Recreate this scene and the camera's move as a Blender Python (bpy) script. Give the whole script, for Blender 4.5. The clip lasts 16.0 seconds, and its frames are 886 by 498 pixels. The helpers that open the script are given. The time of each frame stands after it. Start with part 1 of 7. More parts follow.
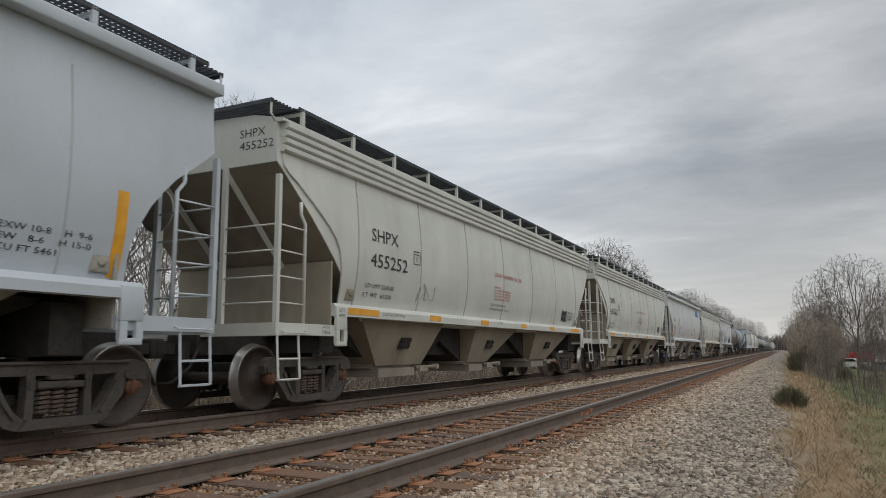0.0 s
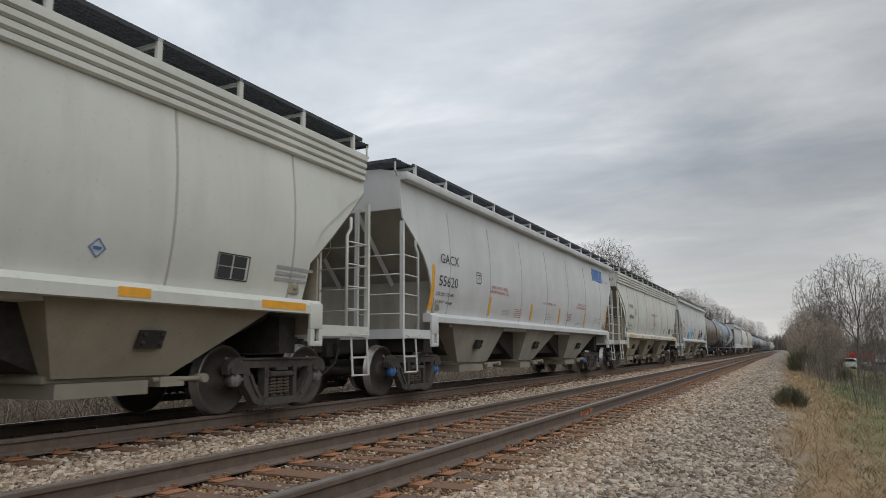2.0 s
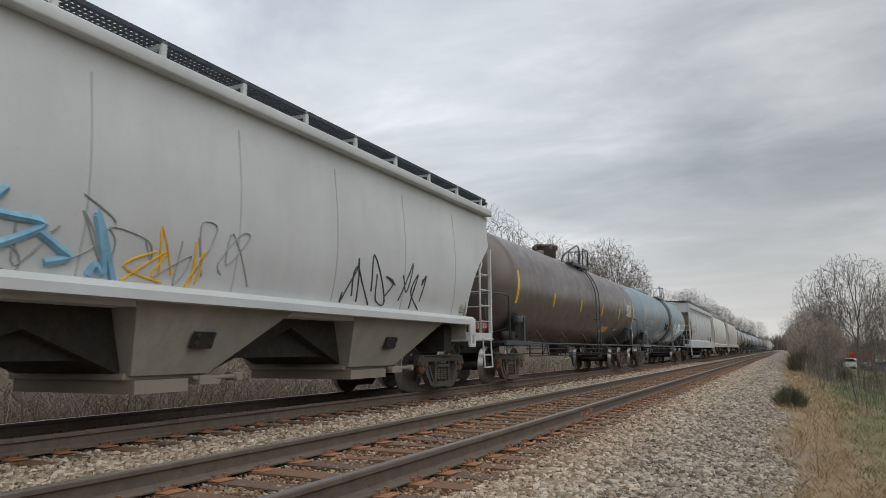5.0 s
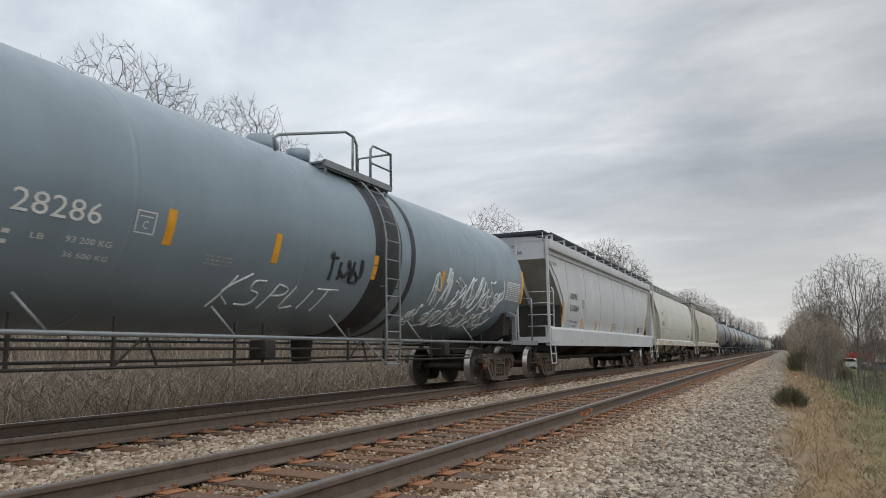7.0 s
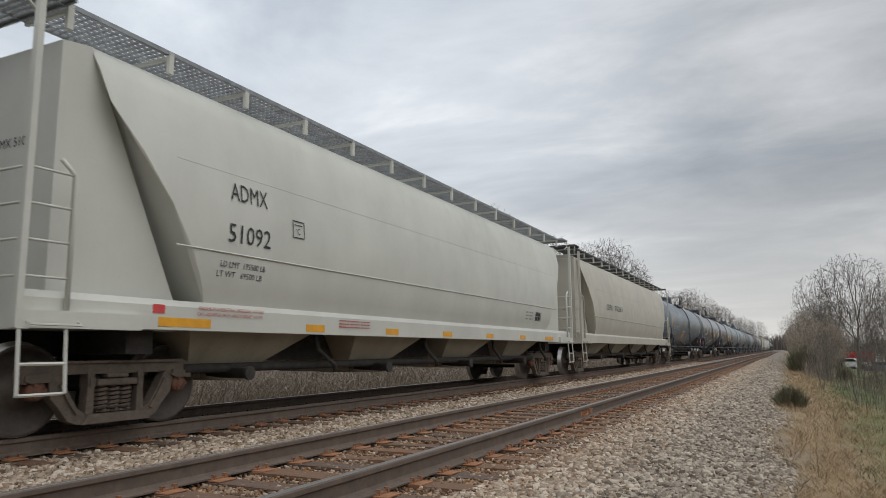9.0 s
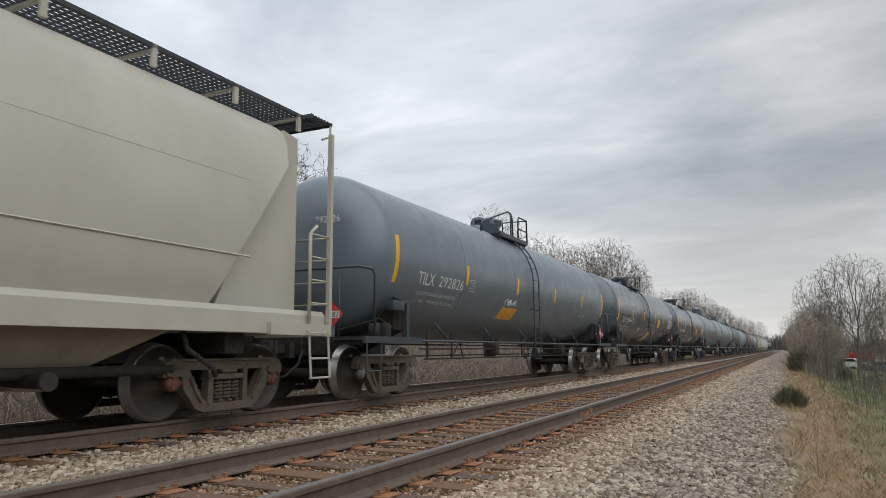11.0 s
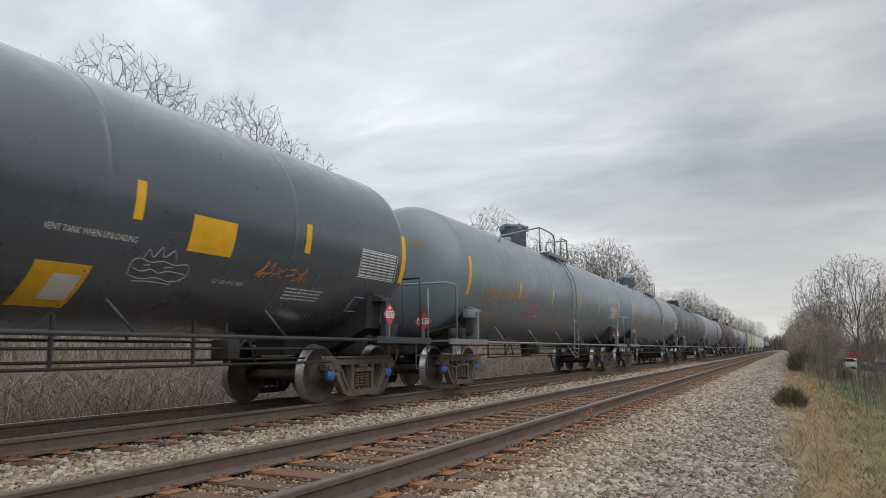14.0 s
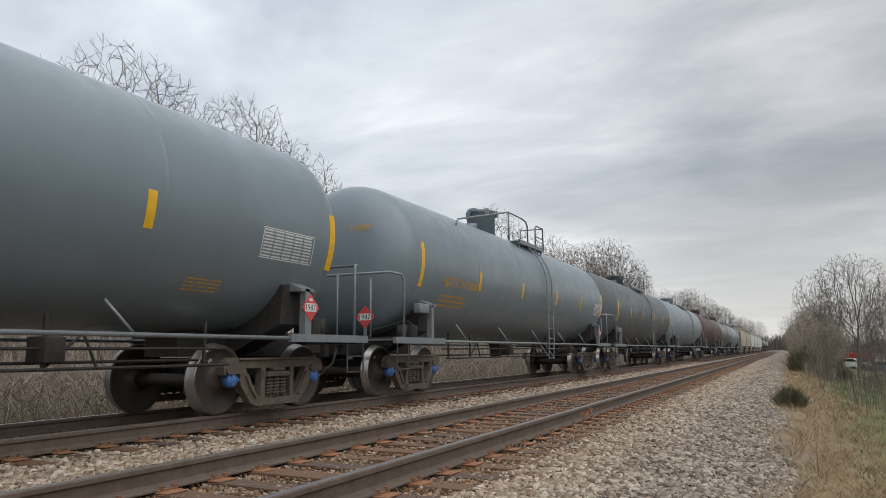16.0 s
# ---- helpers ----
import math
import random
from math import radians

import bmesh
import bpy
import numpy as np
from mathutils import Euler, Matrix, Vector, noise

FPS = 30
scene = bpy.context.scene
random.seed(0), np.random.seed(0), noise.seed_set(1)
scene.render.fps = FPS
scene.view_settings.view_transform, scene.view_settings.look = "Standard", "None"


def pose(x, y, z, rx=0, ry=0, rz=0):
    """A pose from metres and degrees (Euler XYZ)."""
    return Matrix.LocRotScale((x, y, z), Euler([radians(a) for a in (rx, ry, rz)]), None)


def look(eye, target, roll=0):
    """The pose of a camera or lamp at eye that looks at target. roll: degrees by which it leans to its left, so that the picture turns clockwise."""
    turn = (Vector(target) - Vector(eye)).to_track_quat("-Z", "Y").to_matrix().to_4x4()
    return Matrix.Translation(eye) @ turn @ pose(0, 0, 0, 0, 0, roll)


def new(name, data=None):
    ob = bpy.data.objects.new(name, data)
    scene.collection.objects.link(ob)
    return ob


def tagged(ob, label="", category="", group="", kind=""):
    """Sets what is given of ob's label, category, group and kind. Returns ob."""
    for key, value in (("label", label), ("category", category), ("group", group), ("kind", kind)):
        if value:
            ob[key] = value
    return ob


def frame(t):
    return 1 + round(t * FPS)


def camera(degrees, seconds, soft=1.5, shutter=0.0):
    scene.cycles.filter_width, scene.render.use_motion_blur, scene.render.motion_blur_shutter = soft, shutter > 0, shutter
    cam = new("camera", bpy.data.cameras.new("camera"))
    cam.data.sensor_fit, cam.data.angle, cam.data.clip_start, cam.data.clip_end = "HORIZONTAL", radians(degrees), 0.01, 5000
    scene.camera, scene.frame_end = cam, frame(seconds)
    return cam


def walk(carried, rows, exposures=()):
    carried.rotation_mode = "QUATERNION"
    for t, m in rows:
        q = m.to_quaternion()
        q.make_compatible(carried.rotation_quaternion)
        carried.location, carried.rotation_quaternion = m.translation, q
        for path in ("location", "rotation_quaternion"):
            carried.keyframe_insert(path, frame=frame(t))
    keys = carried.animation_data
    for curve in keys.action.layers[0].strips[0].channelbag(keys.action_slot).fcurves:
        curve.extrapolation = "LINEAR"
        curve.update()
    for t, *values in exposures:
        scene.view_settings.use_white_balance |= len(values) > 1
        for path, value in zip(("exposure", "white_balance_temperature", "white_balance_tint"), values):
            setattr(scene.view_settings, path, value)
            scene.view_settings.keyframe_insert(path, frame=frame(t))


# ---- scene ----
# ---- camera and its place ----
cam = camera(64.73, 16.0, soft=0.6, shutter=0.04)
EYE = pose(0, 0, 0.80, 0, 0, 25.806) @ pose(0, 0, 0, 90 + 8.353) @ pose(0, 0, 0, 0, 0, -0.47)
walk(cam, [(0.0, EYE), (16.0, EYE)], exposures=[(0.0, -0.04), (4.2, -0.02), (6.3, 0.15), (7.4, 0.12), (8.2, 0.10), (9.2, 0.05), (11.3, 0.15), (16.0, 0.17)])

TRAIN_X = -7.571     # centre line of the track with the train
FREE_X = -3.451      # centre line of the empty track
RAIL = 0.752         # rail head from the centre line


def run(t):
    """Metres that the train has gone at t seconds; it stands from 15.18 s on."""
    t = min(t, 15.183)
    return 15.97 * t + 0.0485 * t * t


# ---- world and sun ----
def make_world():
    w = bpy.data.worlds.new("overcast_sky")
    scene.world = w
    w.use_nodes = True
    nt = w.node_tree
    nt.nodes.clear()
    N, K = nt.nodes.new, nt.links.new
    out, bg = N("ShaderNodeOutputWorld"), N("ShaderNodeBackground")
    sky = N("ShaderNodeTexSky")
    sky.sky_type, sky.sun_disc = "NISHITA", False
    sky.sun_elevation, sky.sun_rotation = radians(48), radians(60)
    tc, sep = N("ShaderNodeTexCoord"), N("ShaderNodeSeparateXYZ")
    K(tc.outputs["Generated"], sep.inputs[0])

    def m(op, a, b=None, clamp=False):
        n = N("ShaderNodeMath")
        n.operation, n.use_clamp = op, clamp
        for i, v in enumerate((a, b)):
            if v is None:
                continue
            if isinstance(v, (int, float)):
                n.inputs[i].default_value = v
            else:
                K(v, n.inputs[i])
        return n.outputs[0]
    zz = m("MAXIMUM", sep.outputs[2], 0.0)
    den = m("ADD", zz, 0.14)
    comb = N("ShaderNodeCombineXYZ")
    K(m("DIVIDE", sep.outputs[0], den), comb.inputs[0])
    K(m("DIVIDE", sep.outputs[1], den), comb.inputs[1])

    def cloud(scale, detail, rough, dist, rot, sx, sy, off):
        mp = N("ShaderNodeMapping")
        K(comb.outputs[0], mp.inputs[0])
        mp.inputs["Rotation"].default_value = (0, 0, radians(rot))
        mp.inputs["Scale"].default_value = (sx, sy, 1)
        mp.inputs["Location"].default_value = (off, off * 0.7, 0)
        n = N("ShaderNodeTexNoise")
        K(mp.outputs[0], n.inputs["Vector"])
        n.inputs["Scale"].default_value, n.inputs["Detail"].default_value = scale, detail
        n.inputs["Roughness"].default_value, n.inputs["Distortion"].default_value = rough, dist
        return n.outputs[0]
    a = cloud(0.55, 5, 0.5, 0.5, 25, 0.75, 1.1, 3.1)
    b = cloud(1.5, 8, 0.58, 0.4, 40, 0.8, 1.25, 7.7)
    mix = m("ADD", m("MULTIPLY", a, 0.62), m("MULTIPLY", b, 0.38))
    ramp = N("ShaderNodeValToRGB")
    K(mix, ramp.inputs[0])
    el = ramp.color_ramp.elements
    el[0].position, el[0].color = 0.37, (0.28, 0.308, 0.345, 1)
    el[1].position, el[1].color = 0.64, (0.72, 0.73, 0.74, 1)
    e = el.new(0.5)
    e.color = (0.435, 0.46, 0.487, 1)
    # an overcast sky is brighter overhead than at the horizon
    gain = m("ADD", 0.84, m("MULTIPLY", m("POWER", zz, 1.5), 1.35))
    # thinner cloud where the sun stands behind it
    glow = N("ShaderNodeVectorMath")
    glow.operation = "DOT_PRODUCT"
    K(tc.outputs["Generated"], glow.inputs[0])
    glow.inputs[1].default_value = Vector((-0.72, 0.64, 0.30)).normalized()
    gl = m("MULTIPLY", m("POWER", m("MAXIMUM", glow.outputs["Value"], 0.0), 6.0), 0.68)
    # thicker cloud down the line
    thick = N("ShaderNodeVectorMath")
    thick.operation = "DOT_PRODUCT"
    K(tc.outputs["Generated"], thick.inputs[0])
    thick.inputs[1].default_value = Vector((0.36, 0.78, 0.52)).normalized()
    gl = m("ADD", gl, m("MULTIPLY", m("POWER", m("MAXIMUM", thick.outputs["Value"], 0.0), 6.0), -0.42))
    # a thin bright gap low over the train
    rift = N("ShaderNodeVectorMath")
    rift.operation = "DOT_PRODUCT"
    K(tc.outputs["Generated"], rift.inputs[0])
    rift.inputs[1].default_value = Vector((-0.30, 0.93, 0.22)).normalized()
    gl = m("ADD", gl, m("MULTIPLY", m("POWER", m("MAXIMUM", rift.outputs["Value"], 0.0), 40.0), 0.22))
    gain = m("MULTIPLY", gain, m("ADD", gl, 1.0))
    vm = N("ShaderNodeVectorMath")
    vm.operation = "SCALE"
    K(ramp.outputs[0], vm.inputs[0])
    K(gain, vm.inputs["Scale"])
    # a paler, warmer strip low over the horizon
    low = N("ShaderNodeMapRange")
    K(zz, low.inputs[0])
    low.inputs["From Min"].default_value, low.inputs["From Max"].default_value = 0.0, 0.25
    low.inputs["To Min"].default_value, low.inputs["To Max"].default_value = 0.7, 0.0
    hz = N("ShaderNodeMixRGB")
    K(low.outputs[0], hz.inputs[0])
    K(vm.outputs[0], hz.inputs[1])
    hz.inputs[2].default_value = (0.80, 0.78, 0.75, 1)
    part_sky = N("ShaderNodeVectorMath")
    part_sky.operation = "SCALE"
    K(sky.outputs[0], part_sky.inputs[0])
    part_sky.inputs["Scale"].default_value = 0.1
    fin = N("ShaderNodeMixRGB")
    fin.inputs[0].default_value = 0.93
    K(part_sky.outputs[0], fin.inputs[1])
    K(hz.outputs[0], fin.inputs[2])
    K(fin.outputs[0], bg.inputs[0])
    bg.inputs[1].default_value = 1.0
    K(bg.outputs[0], out.inputs[0])


make_world()
sun = new("sun", bpy.data.lights.new("sun", "SUN"))
sun.data.energy, sun.data.angle, sun.data.color = 1.2, radians(85), (1.0, 0.97, 0.93)
sun.matrix_world = look((20, -6, 30), (0, 6, 0))


# ---- materials ----
class Nodes:
    """A short way to write a node material."""

    def __init__(self, name):
        self.mat = bpy.data.materials.new(name)
        self.mat.use_nodes = True
        self.nt = self.mat.node_tree
        self.bsdf = self.nt.nodes["Principled BSDF"]

    def add(self, kind, **inputs):
        n = self.nt.nodes.new(kind)
        for k, v in inputs.items():
            self.put(n.inputs[k.replace("_", " ")], v)
        return n

    def put(self, socket, v):
        if isinstance(v, bpy.types.NodeSocket):
            self.nt.links.new(v, socket)
        else:
            socket.default_value = v

    def coords(self, sx=1, sy=1, sz=1, kind="Object"):
        tc = self.add("ShaderNodeTexCoord")
        mp = self.add("ShaderNodeMapping", Vector=tc.outputs[kind])
        mp.inputs["Scale"].default_value = (sx, sy, sz)
        return mp.outputs[0]

    def noise(self, vec, scale, detail=4, rough=0.55):
        return self.add("ShaderNodeTexNoise", Vector=vec, Scale=scale, Detail=detail, Roughness=rough).outputs[0]

    def ramp(self, fac, stops):
        n = self.add("ShaderNodeValToRGB", Fac=fac)
        el = n.color_ramp.elements
        while len(el) < len(stops):
            el.new(0.5)
        for e, (p, c) in zip(el, stops):
            e.position = p
            e.color = (c, c, c, 1) if isinstance(c, (int, float)) else (*c, 1)
        return n.outputs[0]

    def mix(self, fac, a, b, mode="MIX"):
        n = self.add("ShaderNodeMixRGB")
        n.blend_type = mode
        for i, (s, v) in enumerate(zip(n.inputs, (fac, a, b))):
            if isinstance(v, tuple) and len(v) == 3:
                v = (*v, 1)
            if isinstance(v, float) and i > 0:
                v = (v, v, v, 1)
            self.put(s, v)
        return n.outputs[0]

    def bump(self, height, strength, dist=0.01):
        n = self.add("ShaderNodeBump", Height=height, Strength=strength, Distance=dist)
        self.put(self.bsdf.inputs["Normal"], n.outputs[0])

    def done(self, color, rough, metal=0.0):
        self.put(self.bsdf.inputs["Base Color"], color if not isinstance(color, tuple) or len(color) == 4 else (*color, 1))
        self.put(self.bsdf.inputs["Roughness"], rough)
        self.put(self.bsdf.inputs["Metallic"], metal)
        return self.mat


def scaled(c, k):
    return tuple(min(1.0, v * k) for v in c)


def paint(name, col, rough=0.45, grime=(0.16, 0.13, 0.10), dirt=0.35, patch=0.1):
    """Weathered vehicle paint: fading, vertical streaks, specks of dirt."""
    n = Nodes(name)
    v = n.coords()
    fade = n.ramp(n.noise(v, 0.7, 5), [(0.3, 0.0), (0.7, 1.0)])
    base = n.mix(fade, scaled(col, 1 - patch), scaled(col, 1 + patch * 0.5))
    streak = n.ramp(n.noise(n.coords(2.4, 2.4, 0.30), 1.0, 6, 0.62), [(0.46, 0.0), (0.86, 0.8)])
    cloudy = n.ramp(n.noise(v, 1.3, 6, 0.65), [(0.35, 0.15), (0.7, 1.0)])
    f = n.mix(1.0, streak, cloudy, "MULTIPLY")
    f = n.mix(1.0, f, dirt, "MULTIPLY")
    c = n.mix(f, base, grime)
    speck = n.ramp(n.noise(v, 22, 4, 0.7), [(0.60, 0.0), (0.74, 1.0)])
    c = n.mix(n.mix(1.0, speck, dirt * 0.55, "MULTIPLY"), c, scaled(grime, 0.8))
    n.bump(n.noise(v, 2.2, 3), 0.25, 0.01)
    return n.done(c, n.ramp(n.noise(v, 3.0, 4), [(0.3, rough - 0.08), (0.7, rough + 0.15)]))


def rusty(name, col, col2, rough=0.8, metal=0.15, scale=9):
    n = Nodes(name)
    v = n.coords()
    c = n.mix(n.ramp(n.noise(v, scale, 7, 0.65), [(0.35, 0.0), (0.65, 1.0)]), col, col2)
    c = n.mix(n.ramp(n.noise(v, scale * 5, 3), [(0.5, 0.0), (0.8, 0.6)]), c, scaled(col, 0.55))
    n.bump(n.noise(v, scale * 4, 4), 0.4, 0.006)
    return n.done(c, rough, metal)


def plain(name, col, rough=0.5, metal=0.0, var=0.12):
    n = Nodes(name)
    v = n.coords()
    c = n.mix(n.ramp(n.noise(v, 6, 5), [(0.3, 0.0), (0.7, 1.0)]), scaled(col, 1 - var), scaled(col, 1 + var))
    return n.done(c, rough, metal)


def island_material(name, stops, rough=0.9, grain=30, spec=0.3):
    """Loose pieces in one mesh, each with its own tone."""
    n = Nodes(name)
    geo = n.add("ShaderNodeNewGeometry")
    c = n.ramp(geo.outputs["Random Per Island"], stops)
    c = n.mix(n.ramp(n.noise(n.coords(), grain, 4), [(0.3, 0.0), (0.75, 0.45)]), c, (0.10, 0.085, 0.07))
    n.bsdf.inputs["Specular IOR Level"].default_value = spec
    return n.done(c, rough)


BEIGE = (0.60, 0.61, 0.56)
WHITE = (0.585, 0.60, 0.60)
PALE = (0.54, 0.56, 0.57)
M = {}
M["beige"] = paint("weathered_beige_paint", BEIGE, 0.5, dirt=0.42)
M["white"] = paint("weathered_white_paint", WHITE, 0.45, dirt=0.32)
M["cool"] = paint("cool_white_paint", (0.50, 0.545, 0.58), 0.45, dirt=0.28)
M["pale"] = paint("pale_grey_paint", PALE, 0.45, dirt=0.25)
M["sand"] = paint("dusty_sand_paint", (0.50, 0.475, 0.405), 0.5, dirt=0.35)
M["cream"] = paint("cream_paint", (0.59, 0.59, 0.535), 0.4, dirt=0.2)
M["tan"] = paint("tan_paint", (0.46, 0.41, 0.32), 0.5, dirt=0.35)
# underbody grime; on the slope sheets its darker tone also paints their shade
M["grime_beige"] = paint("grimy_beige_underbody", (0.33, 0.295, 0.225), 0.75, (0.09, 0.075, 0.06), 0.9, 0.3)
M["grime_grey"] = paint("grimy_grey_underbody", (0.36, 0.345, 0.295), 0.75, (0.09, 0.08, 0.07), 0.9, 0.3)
M["brown"] = paint("brown_tank_paint", (0.12, 0.095, 0.085), 0.36, (0.10, 0.085, 0.07), 0.3, 0.2)
M["bluegrey"] = paint("blue_grey_tank_paint", (0.205, 0.27, 0.315), 0.42, (0.06, 0.06, 0.06), 0.35, 0.12)
M["slate"] = paint("slate_tank_paint", (0.14, 0.175, 0.21), 0.36, (0.10, 0.10, 0.10), 0.25, 0.15)
M["black"] = paint("glossy_black_tank_paint", (0.070, 0.088, 0.112), 0.30, (0.09, 0.085, 0.08), 0.14, 0.2)
M["grey"] = paint("grey_tank_paint", (0.185, 0.23, 0.26), 0.38, (0.06, 0.06, 0.06), 0.3, 0.12)
M["grey2"] = paint("dark_grey_tank_paint", (0.12, 0.135, 0.145), 0.42, (0.06, 0.05, 0.05), 0.35, 0.12)
M["lightgrey"] = paint("light_grey_tank_paint", (0.26, 0.30, 0.33), 0.45, (0.08, 0.08, 0.08), 0.3, 0.12)
for shell_gloss, weight, blur in (("slate", 0.4, 0.30), ("black", 0.85, 0.27), ("grey", 0.4, 0.32), ("bluegrey", 0.4, 0.30), ("brown", 0.35, 0.25)):      # clear top coat over the tank paint
    coat = M[shell_gloss].node_tree.nodes["Principled BSDF"].inputs
    coat["Coat Weight"].default_value, coat["Coat Roughness"].default_value, coat["Coat IOR"].default_value = weight, blur, 1.6
M["maroon"] = paint("faded_maroon_paint", (0.11, 0.07, 0.06), 0.55, (0.06, 0.05, 0.05), 0.35, 0.12)
M["band"] = paint("dark_spill_band", (0.035, 0.040, 0.045), 0.5, (0.08, 0.07, 0.06), 0.3, 0.3)
M["mark"] = plain("faded_orange_spray", (0.50, 0.19, 0.07), 0.8)
M["seam_grey"] = paint("grey_weld_seam", (0.44, 0.45, 0.445), 0.6, dirt=0.5)
M["gate_tan"] = paint("dusty_tan_gate", (0.30, 0.27, 0.215), 0.75, (0.14, 0.115, 0.09), 0.6, 0.25)
M["seam"] = paint("dirty_weld_seam", (0.40, 0.39, 0.345), 0.6, dirt=0.5)
M["orange"] = plain("yellow_orange_reflective_stripe", (0.75, 0.36, 0.03), 0.4)
M["yellow"] = plain("yellow_reflective_stripe", (0.82, 0.46, 0.025), 0.4)
M["ink"] = plain("black_lettering_paint", (0.035, 0.037, 0.04), 0.6)
M["inkwhite"] = plain("white_lettering_paint", (0.70, 0.71, 0.70), 0.6)
M["inkred"] = plain("red_lettering_paint", (0.42, 0.06, 0.05), 0.6)
M["inkyellow"] = plain("amber_lettering_paint", (0.62, 0.33, 0.04), 0.6)
M["inkblue"] = plain("blue_logo_paint", (0.05, 0.16, 0.42), 0.5)
M["inkgrey"] = plain("faint_grey_lettering", (0.33, 0.34, 0.34), 0.7)
M["pink"] = plain("pink_spray_paint", (0.62, 0.16, 0.30), 0.6)
M["spraywhite"] = plain("white_spray_paint", (0.62, 0.66, 0.68), 0.6, var=0.25)
M["sprayblue"] = plain("blue_spray_paint", (0.05, 0.20, 0.62), 0.6, var=0.25)
M["skyblue"] = plain("light_blue_spray_paint", (0.22, 0.43, 0.58), 0.6, var=0.2)
M["red"] = plain("red_placard", (0.62, 0.07, 0.07), 0.45)
M["walk_dark"] = plain("dark_steel_grating", (0.055, 0.06, 0.07), 0.6, 0.3, 0.25)
M["walk_light"] = plain("galvanised_grating", (0.30, 0.31, 0.32), 0.5, 0.5, 0.25)
# black of the underframe, also used as painted shade between the hopper pockets
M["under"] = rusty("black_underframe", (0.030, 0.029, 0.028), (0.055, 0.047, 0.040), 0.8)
M["bogie"] = rusty("dusty_cast_steel", (0.115, 0.093, 0.075), (0.17, 0.135, 0.105), 0.85)
M["bogie_dark"] = rusty("dark_cast_steel", (0.075, 0.068, 0.062), (0.11, 0.098, 0.086), 0.85)
M["wheel"] = rusty("brown_wheel_steel", (0.095, 0.077, 0.064), (0.065, 0.055, 0.048), 0.6, 0.3)
M["tread"] = plain("polished_wheel_tread", (0.40, 0.39, 0.38), 0.38, 0.9)
M["spring"] = rusty("rusty_spring", (0.15, 0.11, 0.085), (0.10, 0.08, 0.065), 0.8)
M["cap_blue"] = plain("blue_bearing_cap", (0.07, 0.18, 0.46), 0.5)
M["cap_rust"] = rusty("rusty_bearing_cap", (0.22, 0.10, 0.06), (0.15, 0.08, 0.055), 0.8)
M["cap_grey"] = plain("grey_bearing_cap", (0.20, 0.19, 0.18), 0.6)
M["steelbar"] = plain("painted_steel_bar", (0.22, 0.24, 0.25), 0.5, 0.2)
M["darkbar"] = plain("dark_painted_bar", (0.06, 0.07, 0.08), 0.45, 0.2)
M["rail_side"] = rusty("weathered_rail_steel", (0.165, 0.125, 0.098), (0.115, 0.088, 0.072), 0.75, 0.1, 6)
M["rail_top"] = plain("polished_rail_head", (0.52, 0.50, 0.48), 0.30, 0.8)
M["rail_dull"] = plain("dull_rail_head", (0.22, 0.205, 0.195), 0.45, 0.6)
M["plate"] = rusty("orange_rusted_plate", (0.36, 0.165, 0.08), (0.20, 0.105, 0.06), 0.95, 0.0, 14)
M["stone"] = island_material("pale_ballast_stone", [(0.0, (0.17, 0.11, 0.065)), (0.25, (0.345, 0.26, 0.185)), (0.7, (0.52, 0.415, 0.315)), (1.0, (0.70, 0.605, 0.50))])
M["stone_grey"] = island_material("grey_ballast_stone", [(0.0, (0.10, 0.075, 0.054)), (0.3, (0.265, 0.22, 0.175)), (0.7, (0.42, 0.36, 0.29)), (1.0, (0.62, 0.53, 0.42))])
M["stone_brown"] = island_material("brown_stained_stone", [(0.0, (0.11, 0.07, 0.045)), (0.45, (0.25, 0.165, 0.11)), (0.8, (0.38, 0.28, 0.20)), (1.0, (0.56, 0.46, 0.36))])
M["stone_rust"] = island_material("rust_stained_stone", [(0.0, (0.17, 0.08, 0.038)), (0.5, (0.37, 0.19, 0.09)), (1.0, (0.50, 0.35, 0.22))])


def tie_material():
    n = Nodes("weathered_tie_timber")
    info = n.add("ShaderNodeObjectInfo")
    v = n.coords(0.7, 14, 14)
    g = n.noise(v, 3, 6, 0.7)
    c = n.mix(n.ramp(g, [(0.3, 0.0), (0.7, 1.0)]), (0.055, 0.042, 0.034), (0.135, 0.10, 0.08))
    c = n.mix(n.ramp(info.outputs["Random"], [(0.0, 0.05), (1.0, 0.60)]), c, (0.26, 0.125, 0.06))
    n.bump(g, 0.7, 0.01)
    return n.done(c, 0.9)


M["tie"] = tie_material()


